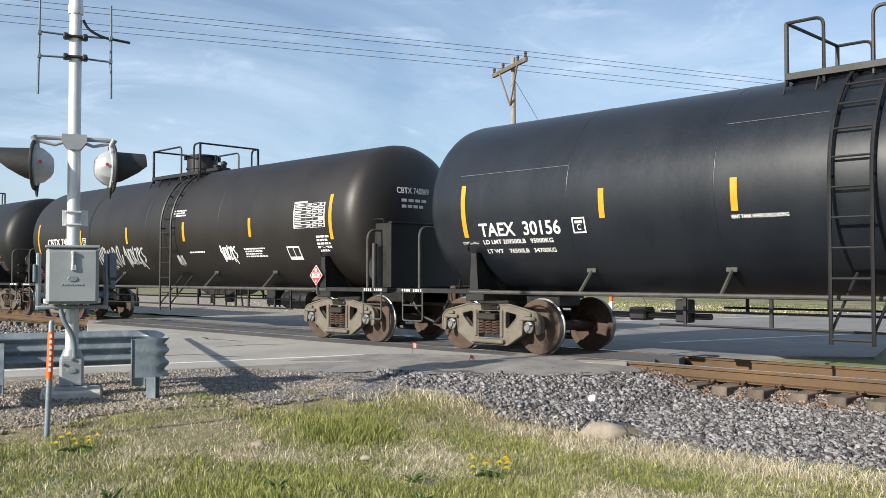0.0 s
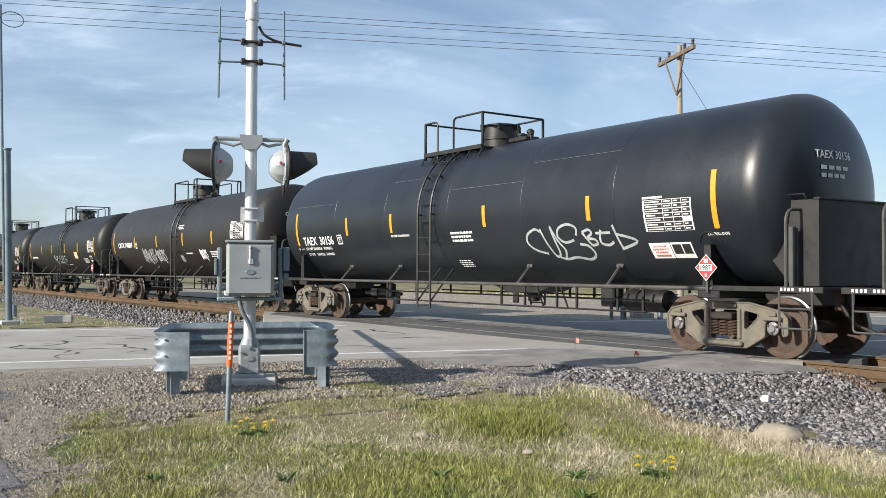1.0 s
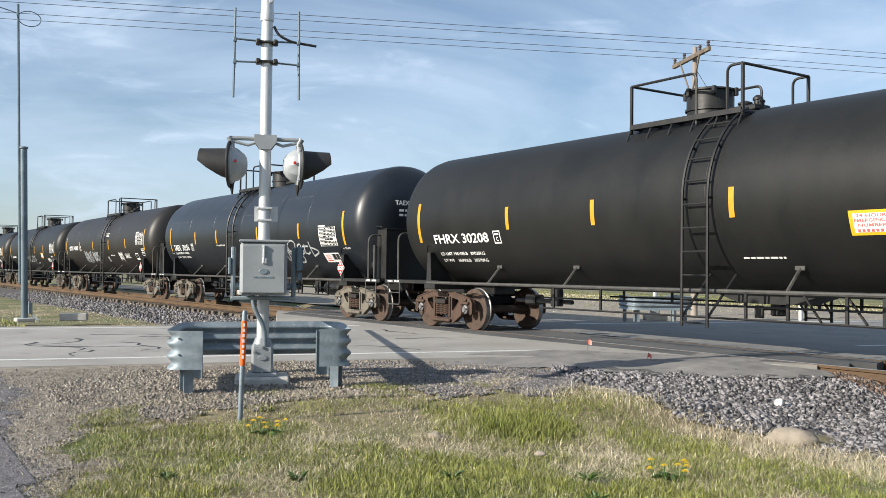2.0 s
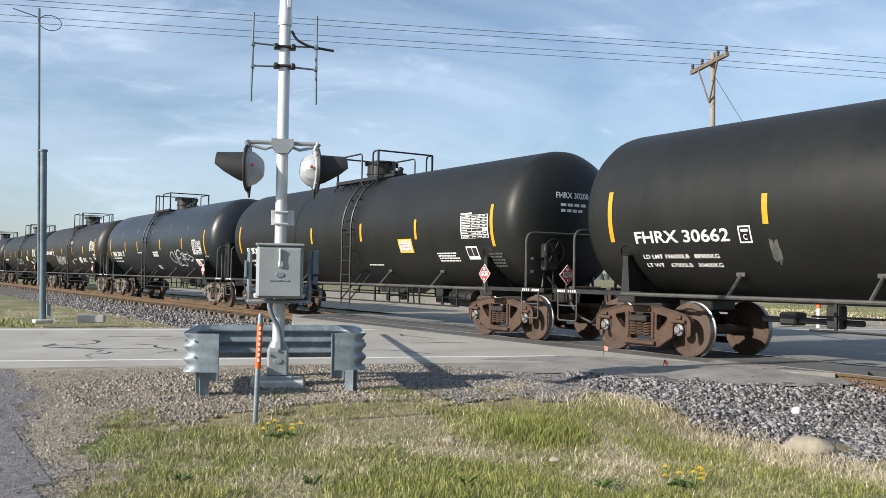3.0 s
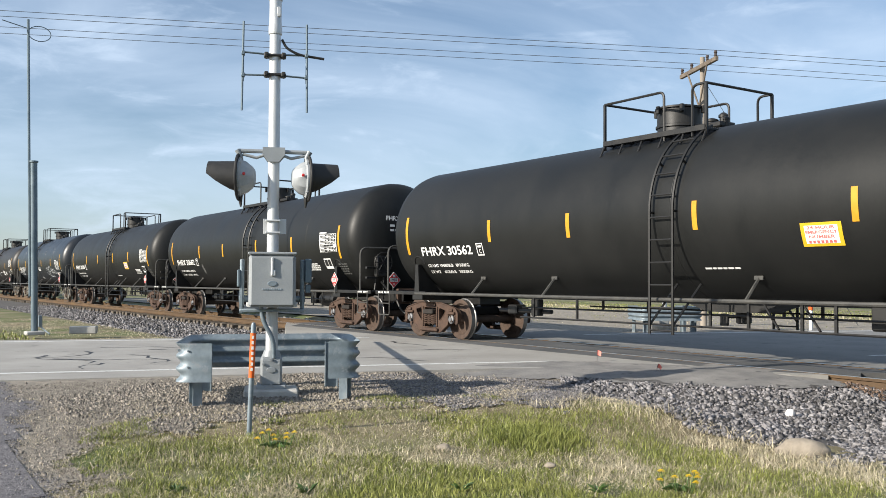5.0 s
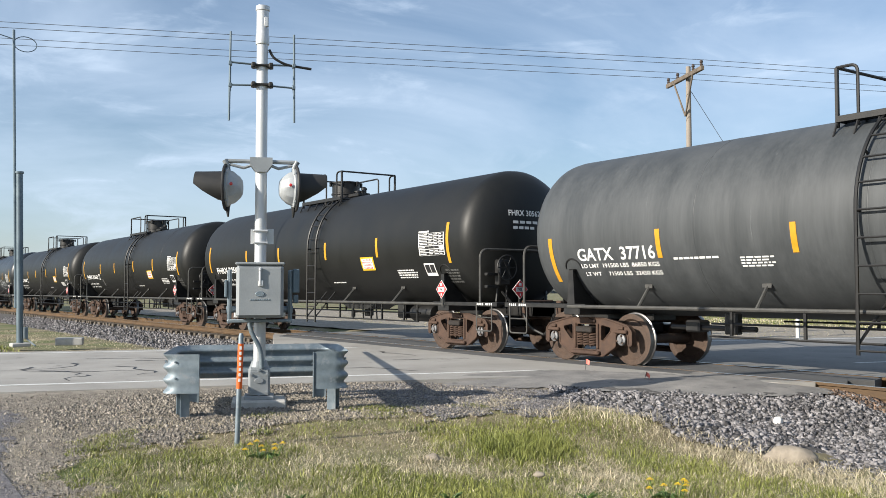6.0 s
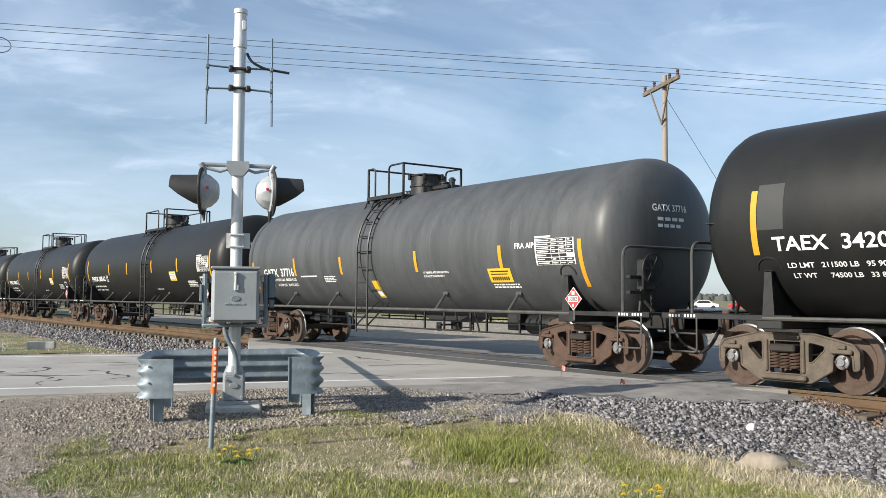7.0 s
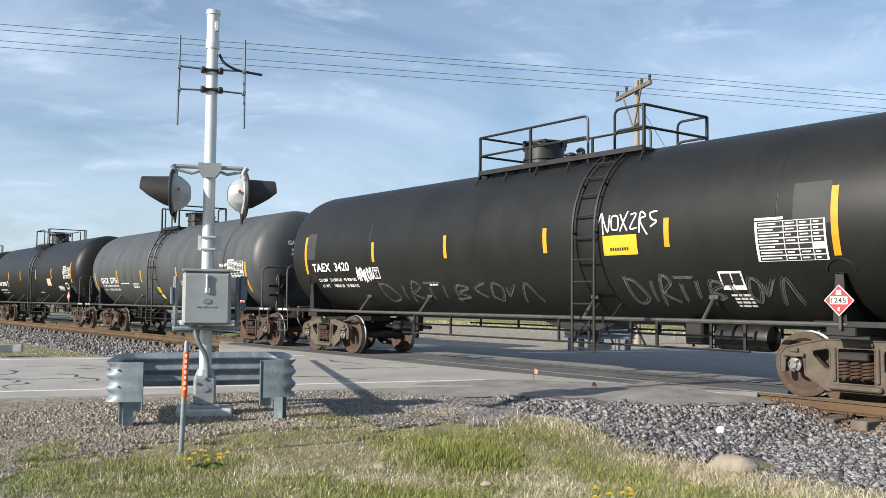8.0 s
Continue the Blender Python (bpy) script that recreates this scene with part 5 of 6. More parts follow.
    for k in range(9):
        side.rect(m, 4.2 + 0.06 * k, 4.24 + 0.06 * k, 1.66, 1.73, 0.012, 1)
    side.rect(m, 4.2, 4.7, 1.77, 1.79, 0.012, 1)
    part("notice_sheet", m.mesh("notice_sheet", [SIGN_YELLOW, BLACK_INK]), car, label="yellow emergency notice sheet")
    m = Mesh()
    side.rect(m, -0.42, -0.15, 1.3, 1.7, 0.007)
    m.mi = 1
    side.rect(m, -0.38, -0.2, 1.34, 1.5, 0.01, 2)
    part("notice_sheet", m.mesh("notice_sheet", [SIGN_YELLOW, WHITE]), car, label="yellow and white notice sheet")
    print_lines(car, side, 4.14, 5.1, 1.5, 1.6, 2, seed=83)
    placard(car, 6.62, 1.3, -1.46, "3082")
    end_mark(car, side, gl / 2 - 0.72, "GATX 37716")
    # the last car in view, with a long double railing
    car, side = tank_car(centre(5) - 1.1, r=1.55, zc=2.47, paint=TANK_BLACK, truck=DARK_DIRT, px=(-1.1, 3.2), ladder_x=2.22, dome=(-0.1, 0.5), double=True, seams=(-4.2, 2.3, 6.1),
                         label="matt black railway tank car with pale graffiti and long railed platform")
    for x, z0, z1 in ((-7.1, 1.95, 2.87), (-4.04, 2.17, 2.61), (-1.38, 2.17, 2.63), (1.52, 2.17, 2.61), (4.21, 2.17, 2.62), (6.95, 1.95, 2.87)):
        stripe(car, side, x, z0, z1)
    lettering(car, side, "TAEX  3420", -6.82, 2.0, 1.7, 0.2, WHITE, "white reporting mark")
    lettering(car, side, "LD LMT   211500 LB   95 900 KG", -6.65, 1.76, 1.7, 0.075, WHITE)
    lettering(car, side, "LT WT      74500 LB   33 800 KG", -6.6, 1.62, 1.65, 0.075, WHITE)
    plate_box(car, side, -4.15, -3.9, 1.8, 2.05)
    data_table(car, side, 5.76, 6.82, 1.9, 2.45)
    window_box(car, side, 5.02, 5.42, 1.51, 1.78)
    print_lines(car, side, 5.1, 5.45, 1.25, 1.46, 4, seed=91)
    print_lines(car, side, -2.2, -1.9, 1.62, 1.67, 1, seed=92)
    m = Mesh()
    side.rect(m, 2.9, 3.62, 2.08, 2.4, 0.008)
    m.mi = 1
    for k in range(8):
        side.rect(m, 3.05 + 0.05 * k, 3.085 + 0.05 * k, 2.15, 2.2, 0.011, 1)
    part("notice_sheet", m.mesh("notice_sheet", [SIGN_YELLOW, BLACK_INK]), car, label="plain yellow notice sheet")
    spray(car, side, TAG_LETTERS, 2.8, 2.38, 1.25, 0.4, 0.026, WHITE)
    spray(car, side, TAG_SPIKY, -4.85, 1.72, 0.7, 0.35, 0.035, WHITE)
    rough = random.Random(3)
    scrawl = [[(a + 0.05 * b + rough.uniform(-0.012, 0.012), b + rough.uniform(-0.12, 0.12)) for a, b in stroke] for stroke in TAG_WIDE]
    for dx, dz, w in ((0.0, 0.0, 0.022), (0.035, 0.02, 0.014), (-0.02, 0.03, 0.01)):
        spray(car, side, scrawl, -4.3 + dx, 1.25 + dz, 5.2, 0.48, w * 0.8, CHALK)
        spray(car, side, scrawl, 3.05 + dx, 1.25 + dz, 3.1, 0.5, w, CHALK)
    for x0, x1, z0, z1 in ((-7.04, -6.62, 2.3, 2.95), (6.35, 6.9, 2.38, 2.95)):
        m = Mesh()
        side.rect(m, x0, x1, z0, z1, 0.003, 12)
        part("paint_patch", m.mesh("paint_patch", PATCH_GREY), car, label="dull grey repainted patch")
    for s in (-1, 1):
        m = Mesh()
        m.box((s * 7.62, -1.36, 2.36), (0.62, 0.14, 0.1), 0.008)
        m.box((s * 7.62, -1.43, 2.45), (0.7, 0.2, 0.02), 0.004)
        m.box((s * 7.35, -1.38, 2.4), (0.03, 0.2, 0.34), 0.004)
        part("step_bracket", m.mesh("step_bracket", BLACK_STEEL), car, label="black channel bracket on the tank's shoulder")
    placard(car, 6.97, 1.36, -1.5, "1245")
    placard(car, 0, 0, 0, "1245", pose(8.55, -0.2, 1.36, 0, 0, 90))


build_train()

# ---- crossing signals, guard rails, poles ----


def beam_rail(parent, path, z0, z1, post_pts):
    """A corrugated steel guard rail along a plan path, on steel posts."""
    prof, n = [], 37
    for i in range(n):
        t = i / (n - 1)
        prof.append((0.024 * math.cos(t * 6 * math.pi + math.pi), z0 + (z1 - z0) * t))
    pts = [Vector((*p, 0)) for p in path]
    m = Mesh()
    v, f = [], []
    for i, p in enumerate(pts):
        d = (pts[min(i + 1, len(pts) - 1)] - pts[max(i - 1, 0)]).normalized()
        nrm = Vector((d.y, -d.x, 0))
        end = min(i, len(pts) - 1 - i) / len(pts)
        amp = 0.06 + 0.94 * smooth(0.03, 0.1, end)
        for o in (0.0, 0.006):
            for a, z in prof:
                q = p + nrm * (a * amp + o)
                v.append((q.x, q.y, z))
    w = 2 * n
    for i in range(len(pts) - 1):
        for j in range(n - 1):
            a, b = i * w + j, (i + 1) * w + j
            f += [(a, a + 1, b + 1, b), (a + n, b + n, b + n + 1, a + n + 1)]
        for j in (0, n - 1):
            a, b = i * w + j, (i + 1) * w + j
            f.append((a, b, b + n, a + n))
    for i in (0, len(pts) - 1):
        for j in range(n - 1):
            a = i * w + j
            f.append((a, a + 1, a + n + 1, a + n))
    m.add(v, f)
    part("beam", m.mesh("beam", GALV, 85), parent, label="corrugated galvanised beam bent into a horseshoe")
    for x, y, a in post_pts:
        q = Mesh()
        q.box((0, 0, 0.12), (0.012, 0.15, 0.9), 0.002)
        q.box((0, -0.075, 0.12), (0.1, 0.012, 0.9), 0.002)
        q.box((0, 0.075, 0.12), (0.1, 0.012, 0.9), 0.002)
        part("post", q.mesh("post", GALV), parent, pose(x, y, 0, 0, 0, a))
    b = Mesh()
    for i in range(3, len(pts) - 3, 6):
        p = pts[i]
        for z in (z0 + 0.16, z0 + 0.33):
            b.lathe([(0.011, -0.018), (0.011, 0.018), (0, 0.02)], pose(p.x, p.y, z, 90, 0, 0), 8)
    part("bolt", b.mesh("bolt", GALV, 40), parent)


def guard_rail(m):
    g = thing("guard_rail", "galvanised corrugated guard rail bent in a horseshoe round the signal mast", "guard rail", m, "guard rails round the signals")
    path = bend([(-0.62, -0.98), (-0.98, -0.96), (-0.97, 0.72), (0.96, 0.86), (0.96, -0.76), (0.62, -0.76)], 0.3, 10)
    fine = []
    for a, b in zip(path, path[1:]):
        k = max(1, int((b - a).length / 0.1)) if len(a) == 2 else 1
        fine += [a.lerp(b, i / k) for i in range(k)]
    fine.append(path[-1])
    beam_rail(g, fine, 0.255, 0.665, ((-0.8, -0.74, 20), (-0.78, 0.35, 90), (0.83, -0.45, -20), (0.74, 0.62, 90)))
    return g


def lamp(parent, side):
    """A flashing-light unit: dark disc, pale housing behind it, long hood before it."""
    face = Vector((side * 0.99, 0.13, 0)).normalized()
    turn = face.to_track_quat("Z", "Y").to_matrix().to_4x4()
    at = Matrix.Translation((side * 0.39, 0.02, 2.55)) @ turn
    d = Mesh().lathe([(0.0, 0.0), (0.272, 0.0), (0.28, 0.008), (0.28, 0.02), (0.272, 0.028), (0.0, 0.028)], at, 36)
    disc = part("background_disc", d.mesh("background_disc", LAMP_BLACK, 40), parent, label="black round background of the flashing lamp")
    h = Mesh()
    h.lathe([(0.225, 0.0), (0.228, -0.02), (0.205, -0.035), (0.19, -0.08), (0.135, -0.145), (0.09, -0.175), (0.0, -0.18)], at, 10)
    h.lathe([(0.236, 0.0), (0.238, -0.022), (0.222, -0.026)], at, 28)
    for k in range(4):
        a = math.pi / 4 + k * math.pi / 2
        p = at @ Vector((0.232 * math.cos(a), 0.232 * math.sin(a), -0.02))
        h.box(p, (0.03, 0.03, 0.035), 0.005)
    part("lamp_housing", h.mesh("lamp_housing", LAMP_SILVER, 24), disc, label="pale grey tapered lamp housing")
    l = Mesh().lathe([(0.15, 0.026), (0.13, 0.05), (0.0, 0.06)], at, 20)
    part("lens", l.mesh("lens", RED_LENS, 60), disc, label="unlit red lens")
    # the hood, open below, its rim cut back
    k = Mesh()
    v, f, n = [], [], 16
    for j, (z, r0) in enumerate(((0.02, 0.185), (0.14, 0.183), (0.26, 0.18), (0.36, 0.178))):
        for o in (0.0, 0.006):
            for i in range(n + 1):
                low = (0.34, 0.24, 0.10, -0.04)[j]
                a = math.pi * (-low + (1 + 2 * low) * i / n)
                p = at @ Vector((math.cos(a) * (r0 + o), 0, z))
                v.append((p.x, p.y, p.z + math.sin(a) * (r0 + o)))
    w = n + 1
    for j in range(3):
        for i in range(n):
            for o in (0, 1):
                a, b = (2 * j + o) * w + i, (2 * j + 2 + o) * w + i
                f.append((a, a + 1, b + 1, b))
    k.add(v, f)
    part("hood", k.mesh("hood", LAMP_BLACK, 50), disc, label="long black hood over the lens")
    q = at @ Vector((0, 0, -0.05))
    s = Mesh().lathe([(0.02, 0.0), (0.018, 0.012), (0, 0.016)], pose(q.x, q.y - 0.205, q.z + 0.02, 90, 0, 0), 12)
    part("indicator", s.mesh("indicator", RED_LENS), disc, label="small red side indicator")
    t = Mesh()
    t.tube([(side * 0.42, 0, 2.87), (side * 0.385, 0.0, 2.80), (side * 0.37, 0.0, 2.66)], 0.03, 10, radii=[0.036, 0.03, 0.024])
    part("lamp_bracket", t.mesh("lamp_bracket", BOX_GREY, 40), disc)
    t = Mesh().tube([(side * 0.385, 0.0, 2.33), (side * 0.375, 0.0, 2.2)], 0.02, 8, radii=[0.032, 0.01])
    part("drain_spout", t.mesh("drain_spout", LAMP_BLACK, 40), disc)


def signal(m, label):
    s = thing("crossing_signal", label, "crossing signal", m, "crossing signals")
    c = Mesh().box((0, 0, 0.0), (0.62, 0.55, 0.16), 0.02)
    part("foundation", c.mesh("foundation", CONCRETE), s, label="concrete foundation in the gravel")
    b = Mesh()
    b.box((0, 0, 0.1), (0.34, 0.34, 0.05), 0.01)
    b.box((0, -0.02, 0.28), (0.25, 0.24, 0.34), 0.03)
    b.box((0, -0.145, 0.27), (0.21, 0.02, 0.28), 0.01)
    b.lathe([(0.12, 0.43), (0.1, 0.48), (0.085, 0.52)], None, 16)
    for x, z in ((-0.09, 0.17), (0.09, 0.17), (-0.09, 0.37), (0.09, 0.37), (0, 0.42), (0, 0.13)):
        b.lathe([(0.016, -0.02), (0.016, 0.02), (0, 0.022)], pose(x, -0.155, z, 90, 0, 0), 8)
    b.lathe([(0.055, 0.0), (0.05, 0.012), (0, 0.014)], pose(0, -0.154, 0.3, 90, 0, 0) @ Matrix.Diagonal((1, 0.6, 1, 1)), 16)
    part("junction_box", b.mesh("junction_box", BOX_GREY, 35), s, label="grey cast junction box at the mast's foot")
    p = Mesh().lathe([(0.07, 0.45), (0.066, 4.3), (0.06, 4.36)], None, 24)
    part("mast", p.mesh("mast", ALU, 50), s, label="silver aluminium mast")
    t = Mesh()
    t.lathe([(0.078, 4.26), (0.08, 4.27), (0.08, 4.36), (0.072, 4.38), (0.072, 4.66), (0.082, 4.67), (0.082, 4.72), (0.0, 4.73)], None, 24)
    t.box((0.04, -0.06, 4.52), (0.05, 0.03, 0.12), 0.01)
    part("mast_cap", t.mesh("mast_cap", ALU, 40), s)
    for z in (4.0, 3.77):
        a = Mesh().box((0, 0, z), (0.26, 0.17, 0.03), 0.01)
        for x in (-0.1, 0.1):
            a.box((x, -0.05, z), (0.05, 0.09, 0.06), 0.01)
            a.tube([(x, -0.11, z), (x, 0.11, z)], 0.012, 6)
        part("clamp", a.mesh("clamp", LAMP_BLACK), s, label="black antenna clamp")
    for sd in (-1, 1):
        q = Mesh()
        x = sd * 0.37
        q.tube([(sd * 0.09, 0, 4.02), (x, 0.02 * sd, 4.03)], 0.012, 6)
        q.tube([(sd * 0.09, 0, 3.77), (x, 0.02 * sd, 3.76)], 0.012, 6)
        q.tube([(x + 0.01 * sd, 0, 3.34), (x, 0, 4.4)], 0.013, 8)
        q.tube([(x, 0.05, 3.7), (x, 0.05, 4.3)], 0.01, 6)
        q.box((x, 0, 4.02), (0.04, 0.07, 0.05), 0.006)
        q.box((x, 0, 3.76), (0.04, 0.07, 0.05), 0.006)
        part("antenna", q.mesh("antenna", DARK_GALV, 40), s, label="grey dipole antenna rods")
    q = Mesh().tube(bend([(0.08, -0.02, 4.2), (0.13, -0.02, 4.1), (0.28, 0, 4.03), (0.58, 0.02, 4.0)], 0.08), 0.016, 7)
    part("cable", q.mesh("cable", LAMP_BLACK, 50), s, label="black antenna cable")
    k = Mesh()
    k.prism([(-0.13, 2.9), (0.13, 2.9), (0.13, 2.82), (0.06, 2.73), (-0.06, 2.73), (-0.13, 2.82)], -0.1, 0.1)
    for sd in (-1, 1):
        k.tube([(sd * 0.12, 0, 2.86), (sd * 0.42, 0, 2.86)], 0.025, 8)
        k.tube([(sd * 0.12, -0.02, 2.81), (sd * 0.2, -0.02, 2.78), (sd * 0.36, 0, 2.82)], 0.018, 8)
    part("crossarm", k.mesh("crossarm", BOX_GREY, 35), s, label="cast bracket and pipe arms for the lamps")
    for sd in (-1, 1):
        lamp(s, sd)
    g = Mesh()
    g.box((0.02, 0.1, 1.98), (0.27, 0.006, 0.18), 0.003)
    for z in (2.04, 1.9):
        g.box((0, 0, z), (0.17, 0.17, 0.02), 0.004)
    part("sign_bracket", g.mesh("sign_bracket", ALU), s, label="small plate banded to the mast")
    f = Mesh()
    f.box((0, -0.2, 1.33), (0.53, 0.4, 0.60), 0.03)
    f.box((0, -0.405, 1.325), (0.47, 0.02, 0.54), 0.03)
    f.box((0, -0.2, 1.645), (0.55, 0.42, 0.03), 0.012)
    box = part("gate_mechanism", f.mesh("gate_mechanism", BOX_GREY, 25), s, label="silver rounded gate mechanism box")
    h = Mesh()
    h.box((0.0, -0.43, 1.5), (0.025, 0.03, 0.2), 0.008)
    h.box((0.0, -0.435, 1.58), (0.03, 0.03, 0.04), 0.008)
    h.box((0.01, -0.425, 1.42), (0.055, 0.03, 0.07), 0.01)
    part("latch", h.mesh("latch", ALU), box, label="hasp and latch")
    e = Mesh()
    e.lathe([(0.045, 0.0), (0.04, 0.008), (0, 0.008)], pose(0, -0.416, 1.3, 90, 0, 0) @ Matrix.Diagonal((1.2, 0.7, 1, 1)), 18)
    for i in range(9):
        e.box((-0.1 + 0.025 * i, -0.418, 1.235), (0.018, 0.006, 0.018), 0.002)
    part("maker_plate", e.mesh("maker_plate", GALV, 40), box, label="embossed oval badge and bars of lettering")
    w = Mesh()
    for sd in (-1, 1):
        w.box((sd * 0.345, -0.12, 1.27), (0.05, 0.1, 0.62), 0.008)
        w.box((sd * 0.345, -0.17, 1.27), (0.015, 0.03, 0.62), 0.004)
        w.tube([(sd * 0.26, -0.1, 1.12), (sd * 0.38, -0.1, 1.12)], 0.04, 10)
    w.box((0, -0.15, 0.99), (0.74, 0.08, 0.04), 0.01)
    part("gate_yoke", w.mesh("gate_yoke", GALV, 40), s, label="steel gate arm yoke on both sides of the box")
    w = Mesh()
    w.box((0.41, -0.14, 1.45), (0.08, 0.14, 0.28), 0.012)
    w.box((0.41, -0.14, 1.24), (0.06, 0.1, 0.1), 0.01)
    part("counterweight", w.mesh("counterweight", DARK_GALV), s, label="blue-grey counterweight plates")
    w = Mesh().box((-0.385, -0.14, 1.36), (0.03, 0.12, 0.2), 0.01)
    part("counterweight", w.mesh("counterweight", DARK_GALV), s, label="blue-grey counterweight plates")
    # the lowered arm reaches straight across the road
    arm = Mesh()
    arm.tube([(0, 0.1, 1.08), (0, 8.3, 1.12)], 0.05, 8, radii=[0.055, 0.035])
    arm.box((0, 0.2, 1.06), (0.6, 0.12, 0.08), 0.01)
    ga = part("gate_arm", arm.mesh("gate_arm", WHITE, 40), s, label="white and red striped gate arm lowered over the road")
    for i in range(10):
        st = Mesh().tube([(0, 0.8 + 0.76 * i, 1.0835 + 0.0037 * i), (0, 1.2 + 0.76 * i, 1.0855 + 0.0037 * i)], 0.0515 - 0.0019 * i, 8)
        part("stripe", st.mesh("stripe", RED, 40), ga)
    cd = Mesh().tube(bend([(-0.13, -0.16, 1.04), (-0.1, -0.16, 0.86), (0.02, -0.15, 0.66), (0.03, -0.13, 0.44)], 0.14), 0.026, 8)
    part("conduit", cd.mesh("conduit", GALV, 50), s, label="grey flexible conduit")
    return s


MAST = (-10.12, 4.33, -0.02)
near_signal = signal(pose(*MAST, 0, 0, 66.8), "silver crossing signal mast with flashing lamps and gate box")
guard_rail(pose(*MAST, 0, 0, 66.8))
far_signal = copy_thing(near_signal, pose(-19.6, 21.2, -0.05, 0, 0, 66.8 + 172))
far_signal["label"] = "crossing signal across the tracks with lamps and lowered gate"
guard_rail(pose(-19.6, 21.2, -0.05, 0, 0, 66.8 + 172))


def marker_post():
    p = thing("marker_post", "grey tubular warning post with an orange sleeve in the grass", "marker post", pose(-8.22, 3.30, -0.2, 0.6, 1.6, 66.8))
    part("tube", Mesh().lathe([(0.024, 0), (0.024, 1.09), (0.016, 1.115), (0, 1.12)], None, 16).mesh("tube", GALV, 50), p)
    s = part("sleeve", Mesh().lathe([(0.0245, 0.6), (0.027, 0.6), (0.027, 1.02), (0.0245, 1.02)], None, 16).mesh("sleeve", ORANGE, 50), p, label="orange plastic sleeve")
    b = Mesh()
    for i in range(7):
        b.box((0, -0.0275, 0.98 - 0.05 * i), (0.02, 0.002, 0.03), 0.0005)
    part("lettering_bars", b.mesh("lettering_bars", WHITE), s)


marker_post()


def radio_mast():
    p = thing("radio_mast", "slender blue-grey radio mast with a loop antenna", "radio mast", pose(-25.98, 4.47, -0.12, 1.3, 0, 0))
    part("lower_pole", Mesh().lathe([(0.085, 0), (0.085, 4.5), (0.11, 4.52), (0.11, 4.56), (0, 4.57)], None, 18).mesh("lower_pole", DARK_GALV, 40), p)
    part("whip", Mesh().tube([(-0.02, -0.1, 1.0), (-0.05, -0.12, 8.3)], 0.035, 8).mesh("whip", DARK_GALV, 40), p)
    l = Mesh()
    pts = [(-0.05 + 0.0, -0.12 + 0.28 + 0.28 * math.cos(a), 7.95 + 0.2 * math.sin(a)) for a in np.linspace(0, 2 * math.pi, 20)]
    l.tube(pts, 0.012, 5)
    l.tube([(-0.05, -0.75, 8.2), (-0.05, -0.1, 8.05)], 0.014, 5)
    part("loop_antenna", l.mesh("loop_antenna", DARK_GALV, 50), p, label="small loop antenna")
    part("base_plate", Mesh().box((0, 0, 0.04), (0.45, 0.45, 0.1), 0.02).mesh("base_plate", CONCRETE), p)
    c = Mesh()
    c.box((0.1, 0.12, 0.35), (0.12, 0.1, 0.3), 0.01)
    c.tube(bend([(0.1, 0.14, 0.2), (0.2, 0.25, 0.08), (0.4, 0.3, 0.02)], 0.1), 0.02, 6)
    part("cable_box", c.mesh("cable_box", GALV), p)


radio_mast()
thing("concrete_block", "weathered concrete block lying on the gravel", "concrete block", pose(-26.0, 5.7, -0.12, 0, 0, 70), data=Mesh().box((0, 0, 0.09), (0.68, 0.36, 0.2), 0.02).mesh("concrete_block", CONCRETE))


def utility_pole():
    base = Vector((-22.1, 25.9))
    d, a = Vector((0.42, 0.907)), Vector((-0.907, 0.42))
    p = thing("utility_pole", "weathered timber utility pole with a crossarm", "utility pole", pose(base.x, base.y, -0.3, 0, 0, 0))
    part("pole", Mesh().tube([(0, 0, 0), (0, 0, 9.75)], 0.1, 14, radii=[0.125, 0.085]).mesh("pole", POLE_WOOD, 50), p)
    rot = Matrix.Rotation(math.atan2(a.y, a.x), 3, "Z")
    part("crossarm", Mesh().box((-d.x * 0.16, -d.y * 0.16, 9.35), (3.0, 0.12, 0.15), 0.01, rot).mesh("crossarm", ARM_WOOD), p)
    br = Mesh()
    for s in (-1, 1):
        br.tube([(a.x * s * 0.8 - d.x * 0.2, a.y * s * 0.8 - d.y * 0.2, 9.3), (-d.x * 0.13, -d.y * 0.13, 7.95)], 0.035, 6)
    part("brace", br.mesh("brace", ARM_WOOD), p)
    tops = []
    for k in (-1.4, -0.75, 0.55, 1.38):
        q = Mesh().lathe([(0.03, 9.4), (0.06, 9.48), (0.04, 9.53), (0.065, 9.57), (0.04, 9.64), (0.0, 9.66)], pose(a.x * k - d.x * 0.16, a.y * k - d.y * 0.16, 0), 12)
        part("insulator", q.mesh("insulator", INSULATOR, 40), p)
        tops.append((base.x + a.x * k - d.x * 0.16, base.y + a.y * k - d.y * 0.16, 9.35))
    part("guy_wire", Mesh().tube([(0, 0, 9.0), (d.x * 6, d.y * 6, 0.1)], 0.01, 5).mesh("guy_wire", WIRE), p)
    for x, y, z in tops:
        pts = []
        for i in range(-24, 25):
            s = i * 2.6
            u = abs(s) / 31
            pts.append((x + d.x * s, y + d.y * s, z - 0.12 * (1 - (u - 1) ** 2) - 0.013 * s))
        thing("power_line", "thin dark overhead wire sagging between poles", "power line", group="overhead wires", data=Mesh().tube(pts, 0.009, 5).mesh("power_line", WIRE, 60))


utility_pole()


